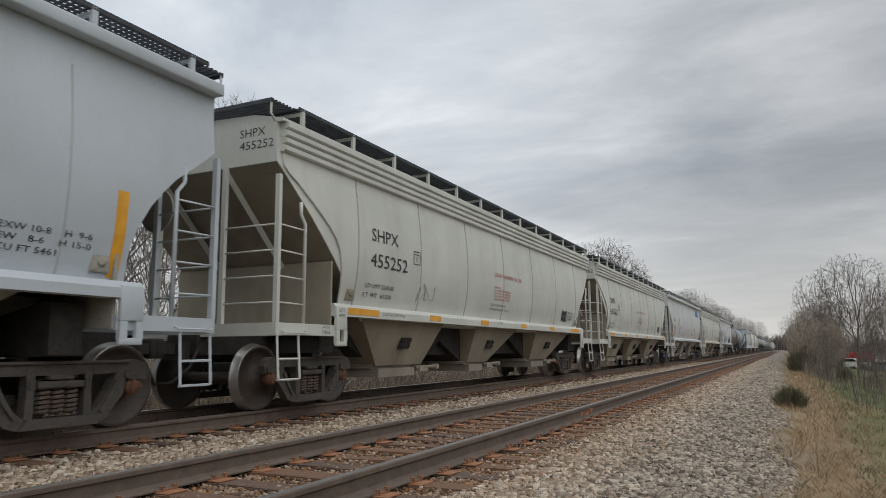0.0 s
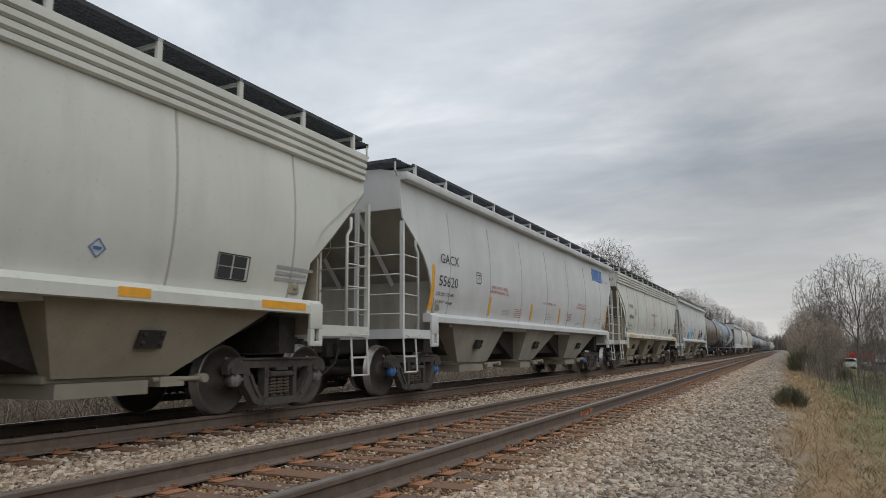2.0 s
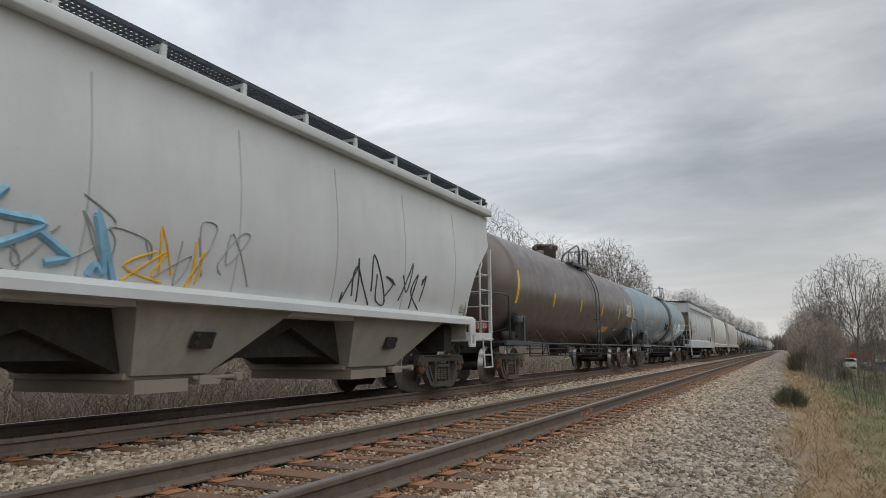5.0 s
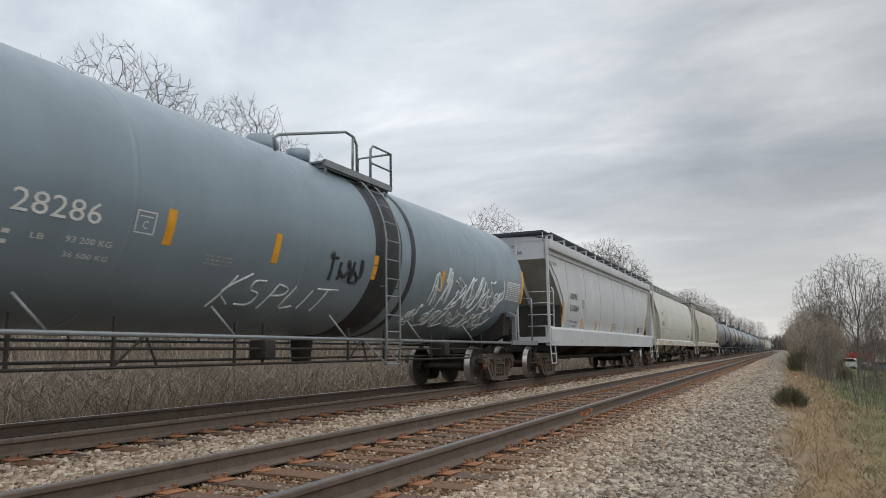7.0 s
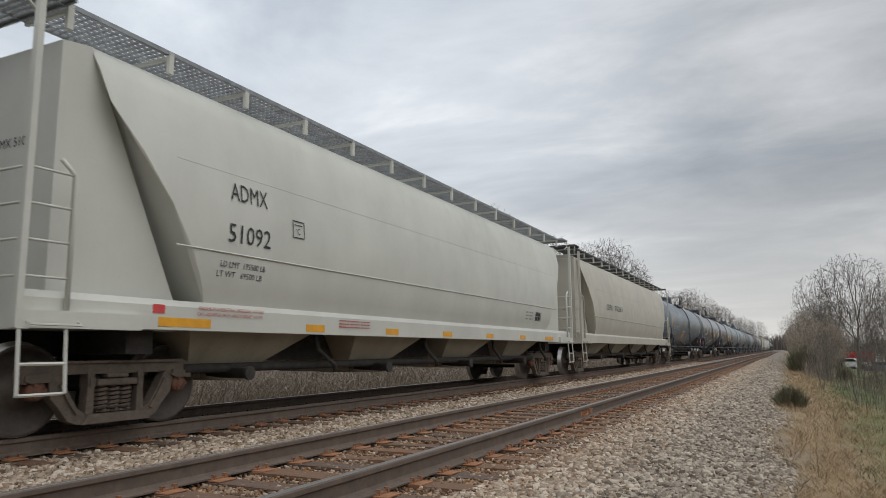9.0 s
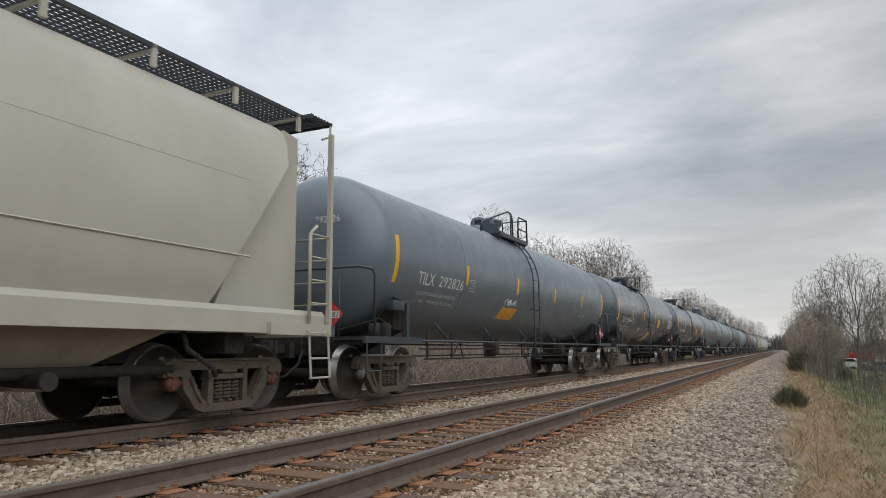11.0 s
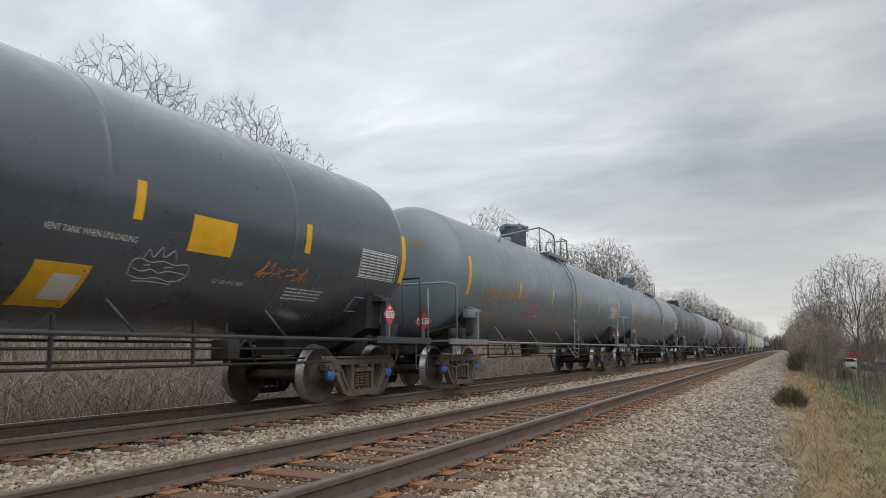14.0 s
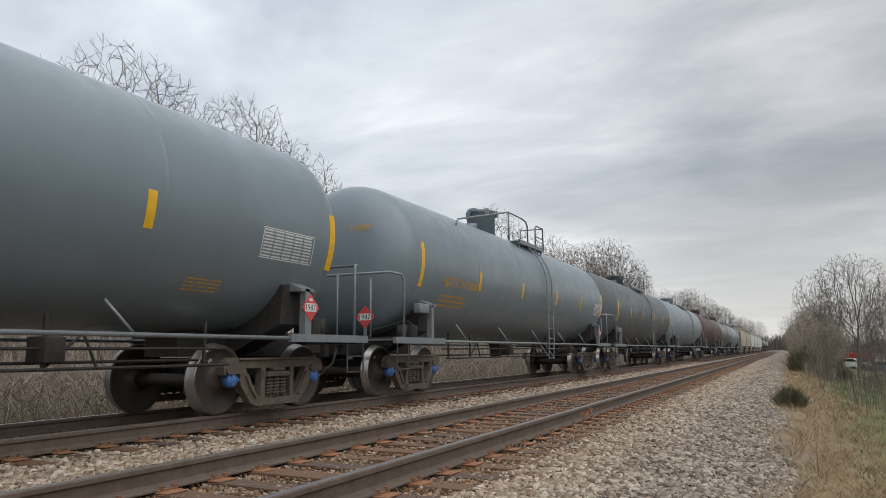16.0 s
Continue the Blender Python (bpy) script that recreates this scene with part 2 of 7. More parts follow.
def ground_material():
    """Ballast between the tracks, dry grass to both sides, by the distance across the line."""
    n = Nodes("ballast_and_dry_ground")
    v = n.coords()
    tc = n.add("ShaderNodeTexCoord")
    sep = n.add("ShaderNodeSeparateXYZ", Vector=tc.outputs["Object"])
    wob = n.add("ShaderNodeMath", **{})
    wob.operation = "MULTIPLY_ADD"
    n.put(wob.inputs[0], n.noise(v, 0.5, 4))
    wob.inputs[1].default_value = 1.6
    n.put(wob.inputs[2], sep.outputs[0])
    vor = n.add("ShaderNodeTexVoronoi", Vector=v, Scale=17.0)
    stone = n.ramp(vor.outputs["Color"], [(0.0, (0.15, 0.12, 0.095)), (0.5, (0.34, 0.29, 0.24)), (1.0, (0.50, 0.435, 0.365))])
    stone = n.mix(n.ramp(vor.outputs["Distance"], [(0.0, 0.0), (0.8, 0.8)]), stone, (0.10, 0.085, 0.07))
    grass = n.ramp(n.noise(v, 2.4, 8, 0.7), [(0.3, (0.12, 0.09, 0.05)), (0.5, (0.27, 0.205, 0.12)), (0.7, (0.38, 0.30, 0.18))])
    green = n.ramp(n.noise(v, 5, 6, 0.7), [(0.3, (0.05, 0.075, 0.02)), (0.7, (0.15, 0.17, 0.06))])
    brushy = n.ramp(n.noise(v, 1.2, 8, 0.7), [(0.3, (0.10, 0.08, 0.06)), (0.7, (0.24, 0.19, 0.14))])
    edge = n.add("ShaderNodeMapRange", Value=wob.outputs[0])
    edge.inputs["From Min"].default_value, edge.inputs["From Max"].default_value = 0.45, 0.9
    c = n.mix(edge.outputs[0], stone, grass)
    gr = n.add("ShaderNodeMapRange", Value=wob.outputs[0])
    gr.inputs["From Min"].default_value, gr.inputs["From Max"].default_value = 1.45, 2.1
    patches = n.ramp(n.noise(v, 0.3, 3), [(0.34, 0.1), (0.50, 0.95)])
    c = n.mix(n.mix(1.0, gr.outputs[0], patches, "MULTIPLY"), c, green)
    left = n.add("ShaderNodeMapRange", Value=wob.outputs[0])
    left.inputs["From Min"].default_value, left.inputs["From Max"].default_value = -9.4, -10.0
    c = n.mix(left.outputs[0], c, brushy)
    n.bump(vor.outputs["Distance"], 0.6, 0.03)
    return n.done(c, 0.95)


M["ground"] = ground_material()
M["straw"] = island_material("dry_straw_grass", [(0.0, (0.22, 0.145, 0.075)), (0.5, (0.43, 0.305, 0.175)), (1.0, (0.62, 0.47, 0.30))], 0.9, 3)
M["green"] = island_material("green_grass_blades", [(0.0, (0.045, 0.065, 0.02)), (0.6, (0.10, 0.125, 0.04)), (1.0, (0.22, 0.20, 0.085))], 0.9, 3)
M["twig"] = island_material("grey_brown_twigs", [(0.0, (0.085, 0.072, 0.064)), (0.6, (0.155, 0.133, 0.117)), (1.0, (0.26, 0.23, 0.205))], 0.95, 3)
M["twig_dark"] = island_material("dark_twigs", [(0.0, (0.06, 0.052, 0.048)), (0.6, (0.115, 0.098, 0.09)), (1.0, (0.19, 0.165, 0.15))], 0.95, 3)
M["brush"] = island_material("pale_dry_brush", [(0.0, (0.19, 0.155, 0.12)), (0.6, (0.36, 0.30, 0.24)), (1.0, (0.56, 0.48, 0.39))], 0.95, 3)
M["bark"] = rusty("grey_bark", (0.15, 0.13, 0.115), (0.21, 0.185, 0.16), 0.95, 0.0, 5)
M["evergreen"] = island_material("dark_evergreen_sprigs", [(0.0, (0.08, 0.082, 0.045)), (1.0, (0.23, 0.21, 0.13))], 0.9, 3)
M["glass"] = plain("dark_window_glass", (0.03, 0.035, 0.04), 0.08)
M["car_red"] = plain("red_car_paint", (0.45, 0.03, 0.03), 0.25)
M["car_white"] = plain("white_car_paint", (0.75, 0.75, 0.75), 0.25)
M["car_blue"] = plain("grey_blue_car_paint", (0.15, 0.19, 0.26), 0.25)
M["tyre"] = plain("black_rubber", (0.03, 0.03, 0.03), 0.85)


# ---- mesh code ----
class Shape:
    """Collects the faces of one mesh, with a material slot for each."""

    def __init__(self):
        self.v, self.f, self.s, self.smooth = [], [], [], []

    def add(self, verts, faces, slot=0, smooth=False):
        o = len(self.v)
        self.v += [tuple(p) for p in verts]
        self.f += [tuple(i + o for i in f) for f in faces]
        self.s += [slot] * len(faces)
        self.smooth += [smooth] * len(faces)
        return self

    def box(self, x0, x1, y0, y1, z0, z1, slot=0, c=0.0):
        """A box; c: width of a chamfer along its edges."""
        if c <= 0:
            return self.add([(x, y, z) for x in (x0, x1) for y in (y0, y1) for z in (z0, z1)],
                            [(0, 1, 3, 2), (4, 6, 7, 5), (0, 4, 5, 1), (2, 3, 7, 6), (0, 2, 6, 4), (1, 5, 7, 3)], slot)
        bm = bmesh.new()
        bmesh.ops.create_cube(bm, size=1.0)
        for p in bm.verts:
            p.co = ((x0 + x1) / 2 + p.co.x * (x1 - x0), (y0 + y1) / 2 + p.co.y * (y1 - y0), (z0 + z1) / 2 + p.co.z * (z1 - z0))
        bmesh.ops.bevel(bm, geom=list(bm.edges), offset=c, segments=2, affect="EDGES", profile=0.5)
        bm.verts.index_update()
        self.add([p.co[:] for p in bm.verts], [[p.index for p in f.verts] for f in bm.faces], slot, True)
        bm.free()
        return self

    def prism(self, outline, axis, a, b, slot=0):
        """An outline in the two other axes, pushed from a to b along axis (0, 1, 2)."""
        def put(p, q, d):
            r = [p, q]
            r.insert(axis, d)
            return r
        n = len(outline)
        vs = [put(p, q, a) for p, q in outline] + [put(p, q, b) for p, q in outline]
        fs = [tuple(range(n))[::-1], tuple(range(n, 2 * n))] + [(i, (i + 1) % n, n + (i + 1) % n, n + i) for i in range(n)]
        return self.add(vs, fs, slot)

    def tube(self, path, r, n=6, slot=0, closed=False):
        """A round bar along a path of points; r: one radius, or one for each point."""
        path = [Vector(p) for p in path]
        rs = r if isinstance(r, (list, tuple)) else [r] * len(path)
        vs = []
        last = None
        for i, p in enumerate(path):
            d = (path[min(i + 1, len(path) - 1)] - path[max(i - 1, 0)]).normalized()
            if last is None:
                ref = Vector((0, 0, 1)) if abs(d.z) < 0.9 else Vector((1, 0, 0))
                u = d.cross(ref).normalized()
            else:
                u = (last - d * last.dot(d)).normalized()
            last = u
            w = d.cross(u)
            vs += [p + (u * math.cos(2 * math.pi * k / n) + w * math.sin(2 * math.pi * k / n)) * rs[i] for k in range(n)]
        fs = []
        for i in range(len(path) - 1):
            for k in range(n):
                fs.append((i * n + k, i * n + (k + 1) % n, (i + 1) * n + (k + 1) % n, (i + 1) * n + k))
        fs += [tuple(range(n))[::-1], tuple(range((len(path) - 1) * n, len(path) * n))]
        return self.add(vs, fs, slot, n > 5)

    def lathe(self, profile, axis, centre, n=32, slots=None, close=False):
        """A profile of (along, radius) turned about an axis (0, 1 or 2) through centre."""
        vs = []
        for a, r in profile:
            for k in range(n):
                t = 2 * math.pi * k / n
                p = [r * math.cos(t), r * math.sin(t)]
                p.insert(axis, a)
                vs.append([p[i] + centre[i] for i in range(3)])
        o = len(self.v)
        self.v += [tuple(p) for p in vs]
        for i in range(len(profile) - 1):
            for k in range(n):
                self.f.append((o + i * n + k, o + i * n + (k + 1) % n, o + (i + 1) * n + (k + 1) % n, o + (i + 1) * n + k))
                self.s.append(slots[i] if slots else 0)
                self.smooth.append(True)
        for i in (0, len(profile) - 1):
            if profile[i][1] > 1e-6:
                self.f.append(tuple(o + i * n + k for k in range(n)))
                self.s.append((slots[min(i, len(slots) - 1)]) if slots else 0)
                self.smooth.append(False)
        return self

    def mesh(self, name, mats):
        me = bpy.data.meshes.new(name)
        me.from_pydata(self.v, [], self.f)
        for m in mats if isinstance(mats, (list, tuple)) else [mats]:
            me.materials.append(m)
        me.polygons.foreach_set("material_index", self.s)
        me.polygons.foreach_set("use_smooth", self.smooth)
        bm = bmesh.new()
        bm.from_mesh(me)
        bmesh.ops.recalc_face_normals(bm, faces=bm.faces)
        bm.to_mesh(me)
        bm.free()
        return me


def part(name, shape, mats, parent=None, label="", at=None):
    """One mesh object under a thing or under a part."""
    me = shape.mesh(name, mats) if isinstance(shape, Shape) else shape
    ob = new(name, me)
    ob.parent = parent
    if at is not None:
        ob.matrix_basis = at
    if label:
        tagged(ob, label)
    return ob


def thing(name, label, category, group="", kind="", at=None):
    ob = new(name)
    ob.empty_display_size = 0.2
    if at is not None:
        ob.matrix_basis = at
    return tagged(ob, label, category, group, kind)


def lettering(text, m, mat, parent, width, height, name="lettering"):
    """A line of writing of that width and height; its lower left corner at m, reading along m's x axis."""
    cu = bpy.data.curves.new(name, "FONT")
    cu.body, cu.size, cu.extrude, cu.resolution_u = text, 1.0, 0.0, 2
    tmp = bpy.data.objects.new(name, cu)
    me = bpy.data.meshes.new_from_object(tmp)
    bpy.data.objects.remove(tmp)
    co = np.zeros(len(me.vertices) * 3)
    me.vertices.foreach_get("co", co)
    co = co.reshape(-1, 3)
    low, high = co.min(0), co.max(0)
    co[:, 0] = (co[:, 0] - low[0]) * width / (high[0] - low[0])
    co[:, 1] = (co[:, 1] - low[1]) * height / (high[1] - low[1])
    me.vertices.foreach_set("co", co.reshape(-1))
    me.name = name
    me.materials.clear()
    me.materials.append(mat)
    me.update()
    ob = new(name, me)
    ob.parent = parent
    ob.matrix_basis = m
    return ob


# ---- the ground ----
PROFILE = [(-700, -3.0), (-60, -1.6), (-20, -1.1), (-13, -0.95), (-10.6, -0.62), (-9.3, -0.24), (-5.9, -0.24), (-5.5, -0.25), (-5.1, -0.24),
           (-2.1, -0.23), (-1.55, -0.32), (-0.6, -0.52), (0.2, -0.66), (1.4, -0.82), (3.2, -1.10), (6.0, -1.7), (12, -2.5), (60, -2.8), (700, -3.0)]


def ground_z(x):
    for (xa, za), (xb, zb) in zip(PROFILE, PROFILE[1:]):
        if x <= xb:
            return za + (zb - za) * (x - xa) / (xb - xa)
    return PROFILE[-1][1]


def build_ground():
    xs = []
    for (xa, _), (xb, _) in zip(PROFILE, PROFILE[1:]):
        k = max(1, min(10, int((xb - xa) / 0.35)))
        xs += [xa + (xb - xa) * i / k for i in range(k)]
    xs.append(PROFILE[-1][0])
    ys = [-300, -60, -20] + [-8 + 1.0 * i for i in range(60)] + [60, 75, 100, 150, 250, 500, 1000, 2500]
    s = Shape()
    vs = []
    for y in ys:
        for x in xs:
            rough = 0.05 if -13 < x < 6 else 0.12
            flat = 0.25 if -9.3 < x < -2 else 1.0
            vs.append((x, y, ground_z(x) + flat * rough * noise.noise(Vector((x * 0.6, y * 0.6, 3.0)))))
    n = len(xs)
    s.add(vs, [(j * n + i, j * n + i + 1, (j + 1) * n + i + 1, (j + 1) * n + i) for j in range(len(ys) - 1) for i in range(n - 1)], 0, True)
    g = part("ground", s, M["ground"])
    tagged(g, "pale stone ballast running into dry grass and brush", "ground", kind="structure")


build_ground()


def stone_shapes(rng, count):
    """A few angular crushed stones: squashed, jittered cubes with cut corners."""
    out = []
    for _ in range(count):
        v = np.array([(x, y, z) for x in (-1, 1) for y in (-1, 1) for z in (-1, 1)], float)
        v *= rng.uniform(0.25, 1.0, (8, 3))
        v *= np.array([1.0, rng.uniform(0.6, 1.0), rng.uniform(0.45, 0.8)])
        out.append(v * 0.62)
    return out


CUBE = np.array([(0, 1, 3, 2), (4, 6, 7, 5), (0, 4, 5, 1), (2, 3, 7, 6), (1, 5, 7, 3)])


def scatter_stones(name, spots, sizes, mat, label, seed, parent=None):
    rng = np.random.default_rng(seed)
    kinds = np.array(stone_shapes(rng, 24))
    n = len(spots)
    v = kinds[rng.integers(0, 24, n)] * sizes[:, None, None]
    a, b = rng.uniform(0, 6.283, n), rng.normal(0, 0.45, n)
    ca, sa, cb, sb = np.cos(a), np.sin(a), np.cos(b), np.sin(b)
    x, y, z = v[..., 0], v[..., 1], v[..., 2]
    y, z = y * cb[:, None] - z * sb[:, None], y * sb[:, None] + z * cb[:, None]
    x, y = x * ca[:, None] - y * sa[:, None], x * sa[:, None] + y * ca[:, None]
    v = np.stack([x, y, z], -1) + spots[:, None, :]
    f = (CUBE[None] + (np.arange(n) * 8)[:, None, None]).reshape(-1, 4)
    me = bpy.data.meshes.new(name)
    me.vertices.add(n * 8)
    me.vertices.foreach_set("co", v.reshape(-1))
    me.loops.add(len(f) * 4)
    me.loops.foreach_set("vertex_index", f.reshape(-1).astype(np.int32))
    me.polygons.add(len(f))
    me.polygons.foreach_set("loop_start", (np.arange(len(f)) * 4).astype(np.int32))
    me.update(calc_edges=True)
    me.materials.append(mat)
    ob = new(name, me)
    return tagged(ob, label, "gravel", kind="stuff")


def spread(rng, n, x0, x1, y0, y1, power=1.0):
    """Spots over a strip, thinner with the distance."""
    u = rng.uniform(0, 1, n)
    y = y0 + (y1 - y0) * u ** power
    x = rng.uniform(x0, x1, n)
    z = np.array([ground_z(p) for p in x])
    return np.stack([x, y, z], -1)


def build_ballast():
    rng = np.random.default_rng(5)
    a = spread(rng, 38000, -6.95, -4.9, 2.5, 60, 2.3)
    a[:, 2] += rng.uniform(-0.01, 0.02, len(a))
    scatter_stones("ballast_stones", a, rng.uniform(0.026, 0.072, len(a)) * (1 + 0.012 * a[:, 1]), M["stone"], "pale angular crushed stone between the two tracks", 1)
    b = spread(rng, 56000, -2.2, 0.0, 4.5, 85, 2.5)
    b = b[b[:, 0] < -0.05 + 0.25 * np.sin(b[:, 1] * 0.9) - rng.uniform(0, 0.5, len(b)) ** 2]
    b[:, 2] += rng.uniform(-0.01, 0.02, len(b))
    tan = b[:, 0] + rng.normal(0, 0.22, len(b)) < -1.45
    scatter_stones("ballast_stones", b[tan], rng.uniform(0.026, 0.066, tan.sum()) * (1 + 0.012 * b[tan, 1]), M["stone"], "tan crushed stone beside the nearest rail", 7)
    b = b[~tan]
    scatter_stones("ballast_stones", b, rng.uniform(0.026, 0.070, len(b)) * (1 + 0.012 * b[:, 1]), M["stone_grey"], "grey crushed stone on the sloping track shoulder", 2)
    c = spread(rng, 20000, -4.95, -2.0, 3.0, 46, 2.1)
    c[:, 2] += rng.uniform(0.0, 0.035, len(c))
    scatter_stones("ballast_stones", c, rng.uniform(0.022, 0.045, len(c)), M["stone_brown"], "brown stone chips lying between the timber ties", 3)
    d = spread(rng, 32000, -4.75, -1.9, 3.0, 50, 2.0)
    d = d[(np.abs(np.abs(d[:, 0] - FREE_X) - RAIL) < 0.5) | (rng.uniform(0, 1, len(d)) < 0.7)]
    d[:, 2] += rng.uniform(0.0, 0.025, len(d))
    scatter_stones("ballast_stones", d, rng.uniform(0.02, 0.04, len(d)), M["stone_rust"], "rust-stained stone chips round the rails", 4)
    e = spread(rng, 5000, -9.6, -6.4, 3.0, 30, 1.9)
    scatter_stones("ballast_stones", e, rng.uniform(0.025, 0.05, len(e)), M["stone_brown"], "brown stone between the ties of the busy track", 6)


build_ballast()


# ---- the two tracks ----
RAIL_PROFILE = [(-0.075, -0.180), (0.075, -0.180), (0.075, -0.168), (0.020, -0.150), (0.009, -0.135), (0.009, -0.058), (0.018, -0.046), (0.037, -0.040),
                (0.037, -0.012), (0.030, -0.002), (0.018, 0.0), (-0.018, 0.0), (-0.030, -0.002), (-0.037, -0.012), (-0.037, -0.040), (-0.018, -0.046),
                (-0.009, -0.058), (-0.009, -0.135), (-0.020, -0.150), (-0.075, -0.168)]


def rail_mesh(top):
    s = Shape()
    n = len(RAIL_PROFILE)
    ys = [-60, 0, 20, 60, 200, 1200]
    vs = [(x, y, z) for y in ys for x, z in RAIL_PROFILE]
    for j in range(len(ys) - 1):
        for i in range(n):
            s.f.append((j * n + i, j * n + (i + 1) % n, (j + 1) * n + (i + 1) % n, (j + 1) * n + i))
            s.s.append(1 if i in (9, 10, 11) else 0)
            s.smooth.append(False)
    s.v = vs
    return s.mesh("rail", [M["rail_side"], top])


def plate_mesh():
    """A tie plate with its shoulders and four spikes."""
    s = Shape()
    s.box(-0.19, 0.19, -0.095, 0.095, -0.194, -0.181, 0, 0.004)
    for sx in (-1, 1):
        s.box(sx * 0.088 - 0.012, sx * 0.088 + 0.012, -0.09, 0.09, -0.185, -0.168)
        for sy in (-0.055, 0.06):
            s.box(sx * 0.100 - 0.008, sx * 0.100 + 0.008, sy - 0.008, sy + 0.008, -0.19, -0.148)
            s.box(sx * 0.092 - 0.018, sx * 0.092 + 0.016, sy - 0.012, sy + 0.012, -0.154, -0.143)
    return s.mesh("tie_plate", M["plate"])


def tie_mesh(seed):
    r = random.Random(seed)
    bm = bmesh.new()
    bmesh.ops.create_cube(bm, size=1.0)
    for p in bm.verts:
        p.co = (p.co.x * 2.62, p.co.y * 0.225, p.co.z * 0.17 - 0.28)
    bmesh.ops.subdivide_edges(bm, edges=[e for e in bm.edges if abs(e.verts[0].co.x - e.verts[1].co.x) > 1], cuts=5)
    for p in bm.verts:
        p.co += Vector((r.uniform(-0.012, 0.012), r.uniform(-0.008, 0.008), r.uniform(-0.007, 0.002)))
    me = bpy.data.meshes.new("tie")
    bm.to_mesh(me)
    bm.free()
    me.materials.append(M["tie"])
    return me


def build_track(cx, label, top, near):
    t = thing("railway_track", label, "railway track", "tracks", "structure", pose(cx, 0, 0))
    for sx, head in zip((-1, 1), top):
        part("rail", rail_mesh(head), None, t, "brown rail with a worn head", pose(sx * RAIL, 0, 0, 0, 0, 0))
    ties, plate = [tie_mesh(k) for k in range(6)], plate_mesh()
    r = random.Random(int(-cx * 100))
    y = 0.9
    k = 0
    far_ties, far_plates = Shape(), Shape()
    while y < 260:
        if y < near:
            m = pose(r.uniform(-0.04, 0.04), y, r.uniform(-0.008, 0.004), 0, 0, r.uniform(-1.0, 1.0))
            part("tie", ties[k % 6], None, t, "", m)
            for sx in (-1, 1):
                part("tie_plate", plate, None, t, "", pose(sx * RAIL, y, 0))
        else:
            far_ties.box(-1.3, 1.3, y - 0.11, y + 0.11, -0.33, -0.195)
            for sx in (-1, 1):
                far_plates.box(sx * RAIL - 0.18, sx * RAIL + 0.18, y - 0.09, y + 0.09, -0.196, -0.165)
        y += 0.503 + r.uniform(-0.02, 0.02)
        k += 1
    part("tie_row", far_ties, M["tie"], t)
    part("plate_row", far_plates, M["plate"], t)
    return t


free_track = build_track(FREE_X, "empty railway track with rusty rails on timber ties", (M["rail_top"], M["rail_dull"]), 46)
busy_track = build_track(TRAIN_X, "railway track carrying the freight train", (M["rail_top"], M["rail_dull"]), 40)


def build_rail_mark():
    """A spray-painted work mark on the web of the nearest rail."""
    s = Shape()
    x = FREE_X + RAIL + 0.0115
    strokes = [((0.0, -0.13), (0.0, -0.065)), ((0.0, -0.065), (0.07, -0.13)), ((0.07, -0.13), (0.07, -0.065)), ((0.15, -0.13), (0.13, -0.065)),
               ((0.15, -0.13), (0.22, -0.12)), ((0.22, -0.12), (0.22, -0.065)), ((0.28, -0.065), (0.40, -0.065)), ((0.34, -0.065), (0.33, -0.13))]
    for (ya, za), (yb, zb) in strokes:
        s.tube([(x, 10.05 + ya * 1.6, za), (x, 10.05 + yb * 1.6, zb)], 0.012, 4)
    part("spray_mark", s, M["mark"], free_track, "orange spray-painted work mark", pose(-FREE_X, 0, 0))


build_rail_mark()


# ---- bogies ----
def wheelset_mesh():
    s = Shape()
    for side in (-1, 1):
        prof = [(0.66, 0.02), (0.66, 0.13), (0.70, 0.15), (0.72, 0.20), (0.715, 0.38), (0.690, 0.415), (0.682, 0.47), (0.690, 0.483), (0.704, 0.478),
                (0.716, 0.457), (0.815, 0.451), (0.822, 0.444), (0.822, 0.405), (0.785, 0.385), (0.765, 0.22), (0.79, 0.16), (0.835, 0.14), (0.835, 0.085), (0.96, 0.08)]
        slots = [0, 0, 0, 0, 0, 0, 1, 1, 1, 1, 1, 0, 0, 0, 0, 0, 0, 0]
        s.lathe([(side * a, r) for a, r in prof], 0, (0, 0, 0), 32, slots)
        s.box(side * 0.775 - 0.012, side * 0.775 + 0.012, 0.27, 0.31, -0.035, 0.035, 2)   # chalk mark, tells the turn
    s.lathe([(-0.68, 0.085), (-0.3, 0.078), (0.3, 0.078), (0.68, 0.085)], 0, (0, 0, 0), 16)
    return s.mesh("wheelset", [M["wheel"], M["tread"], M["inkgrey"]])


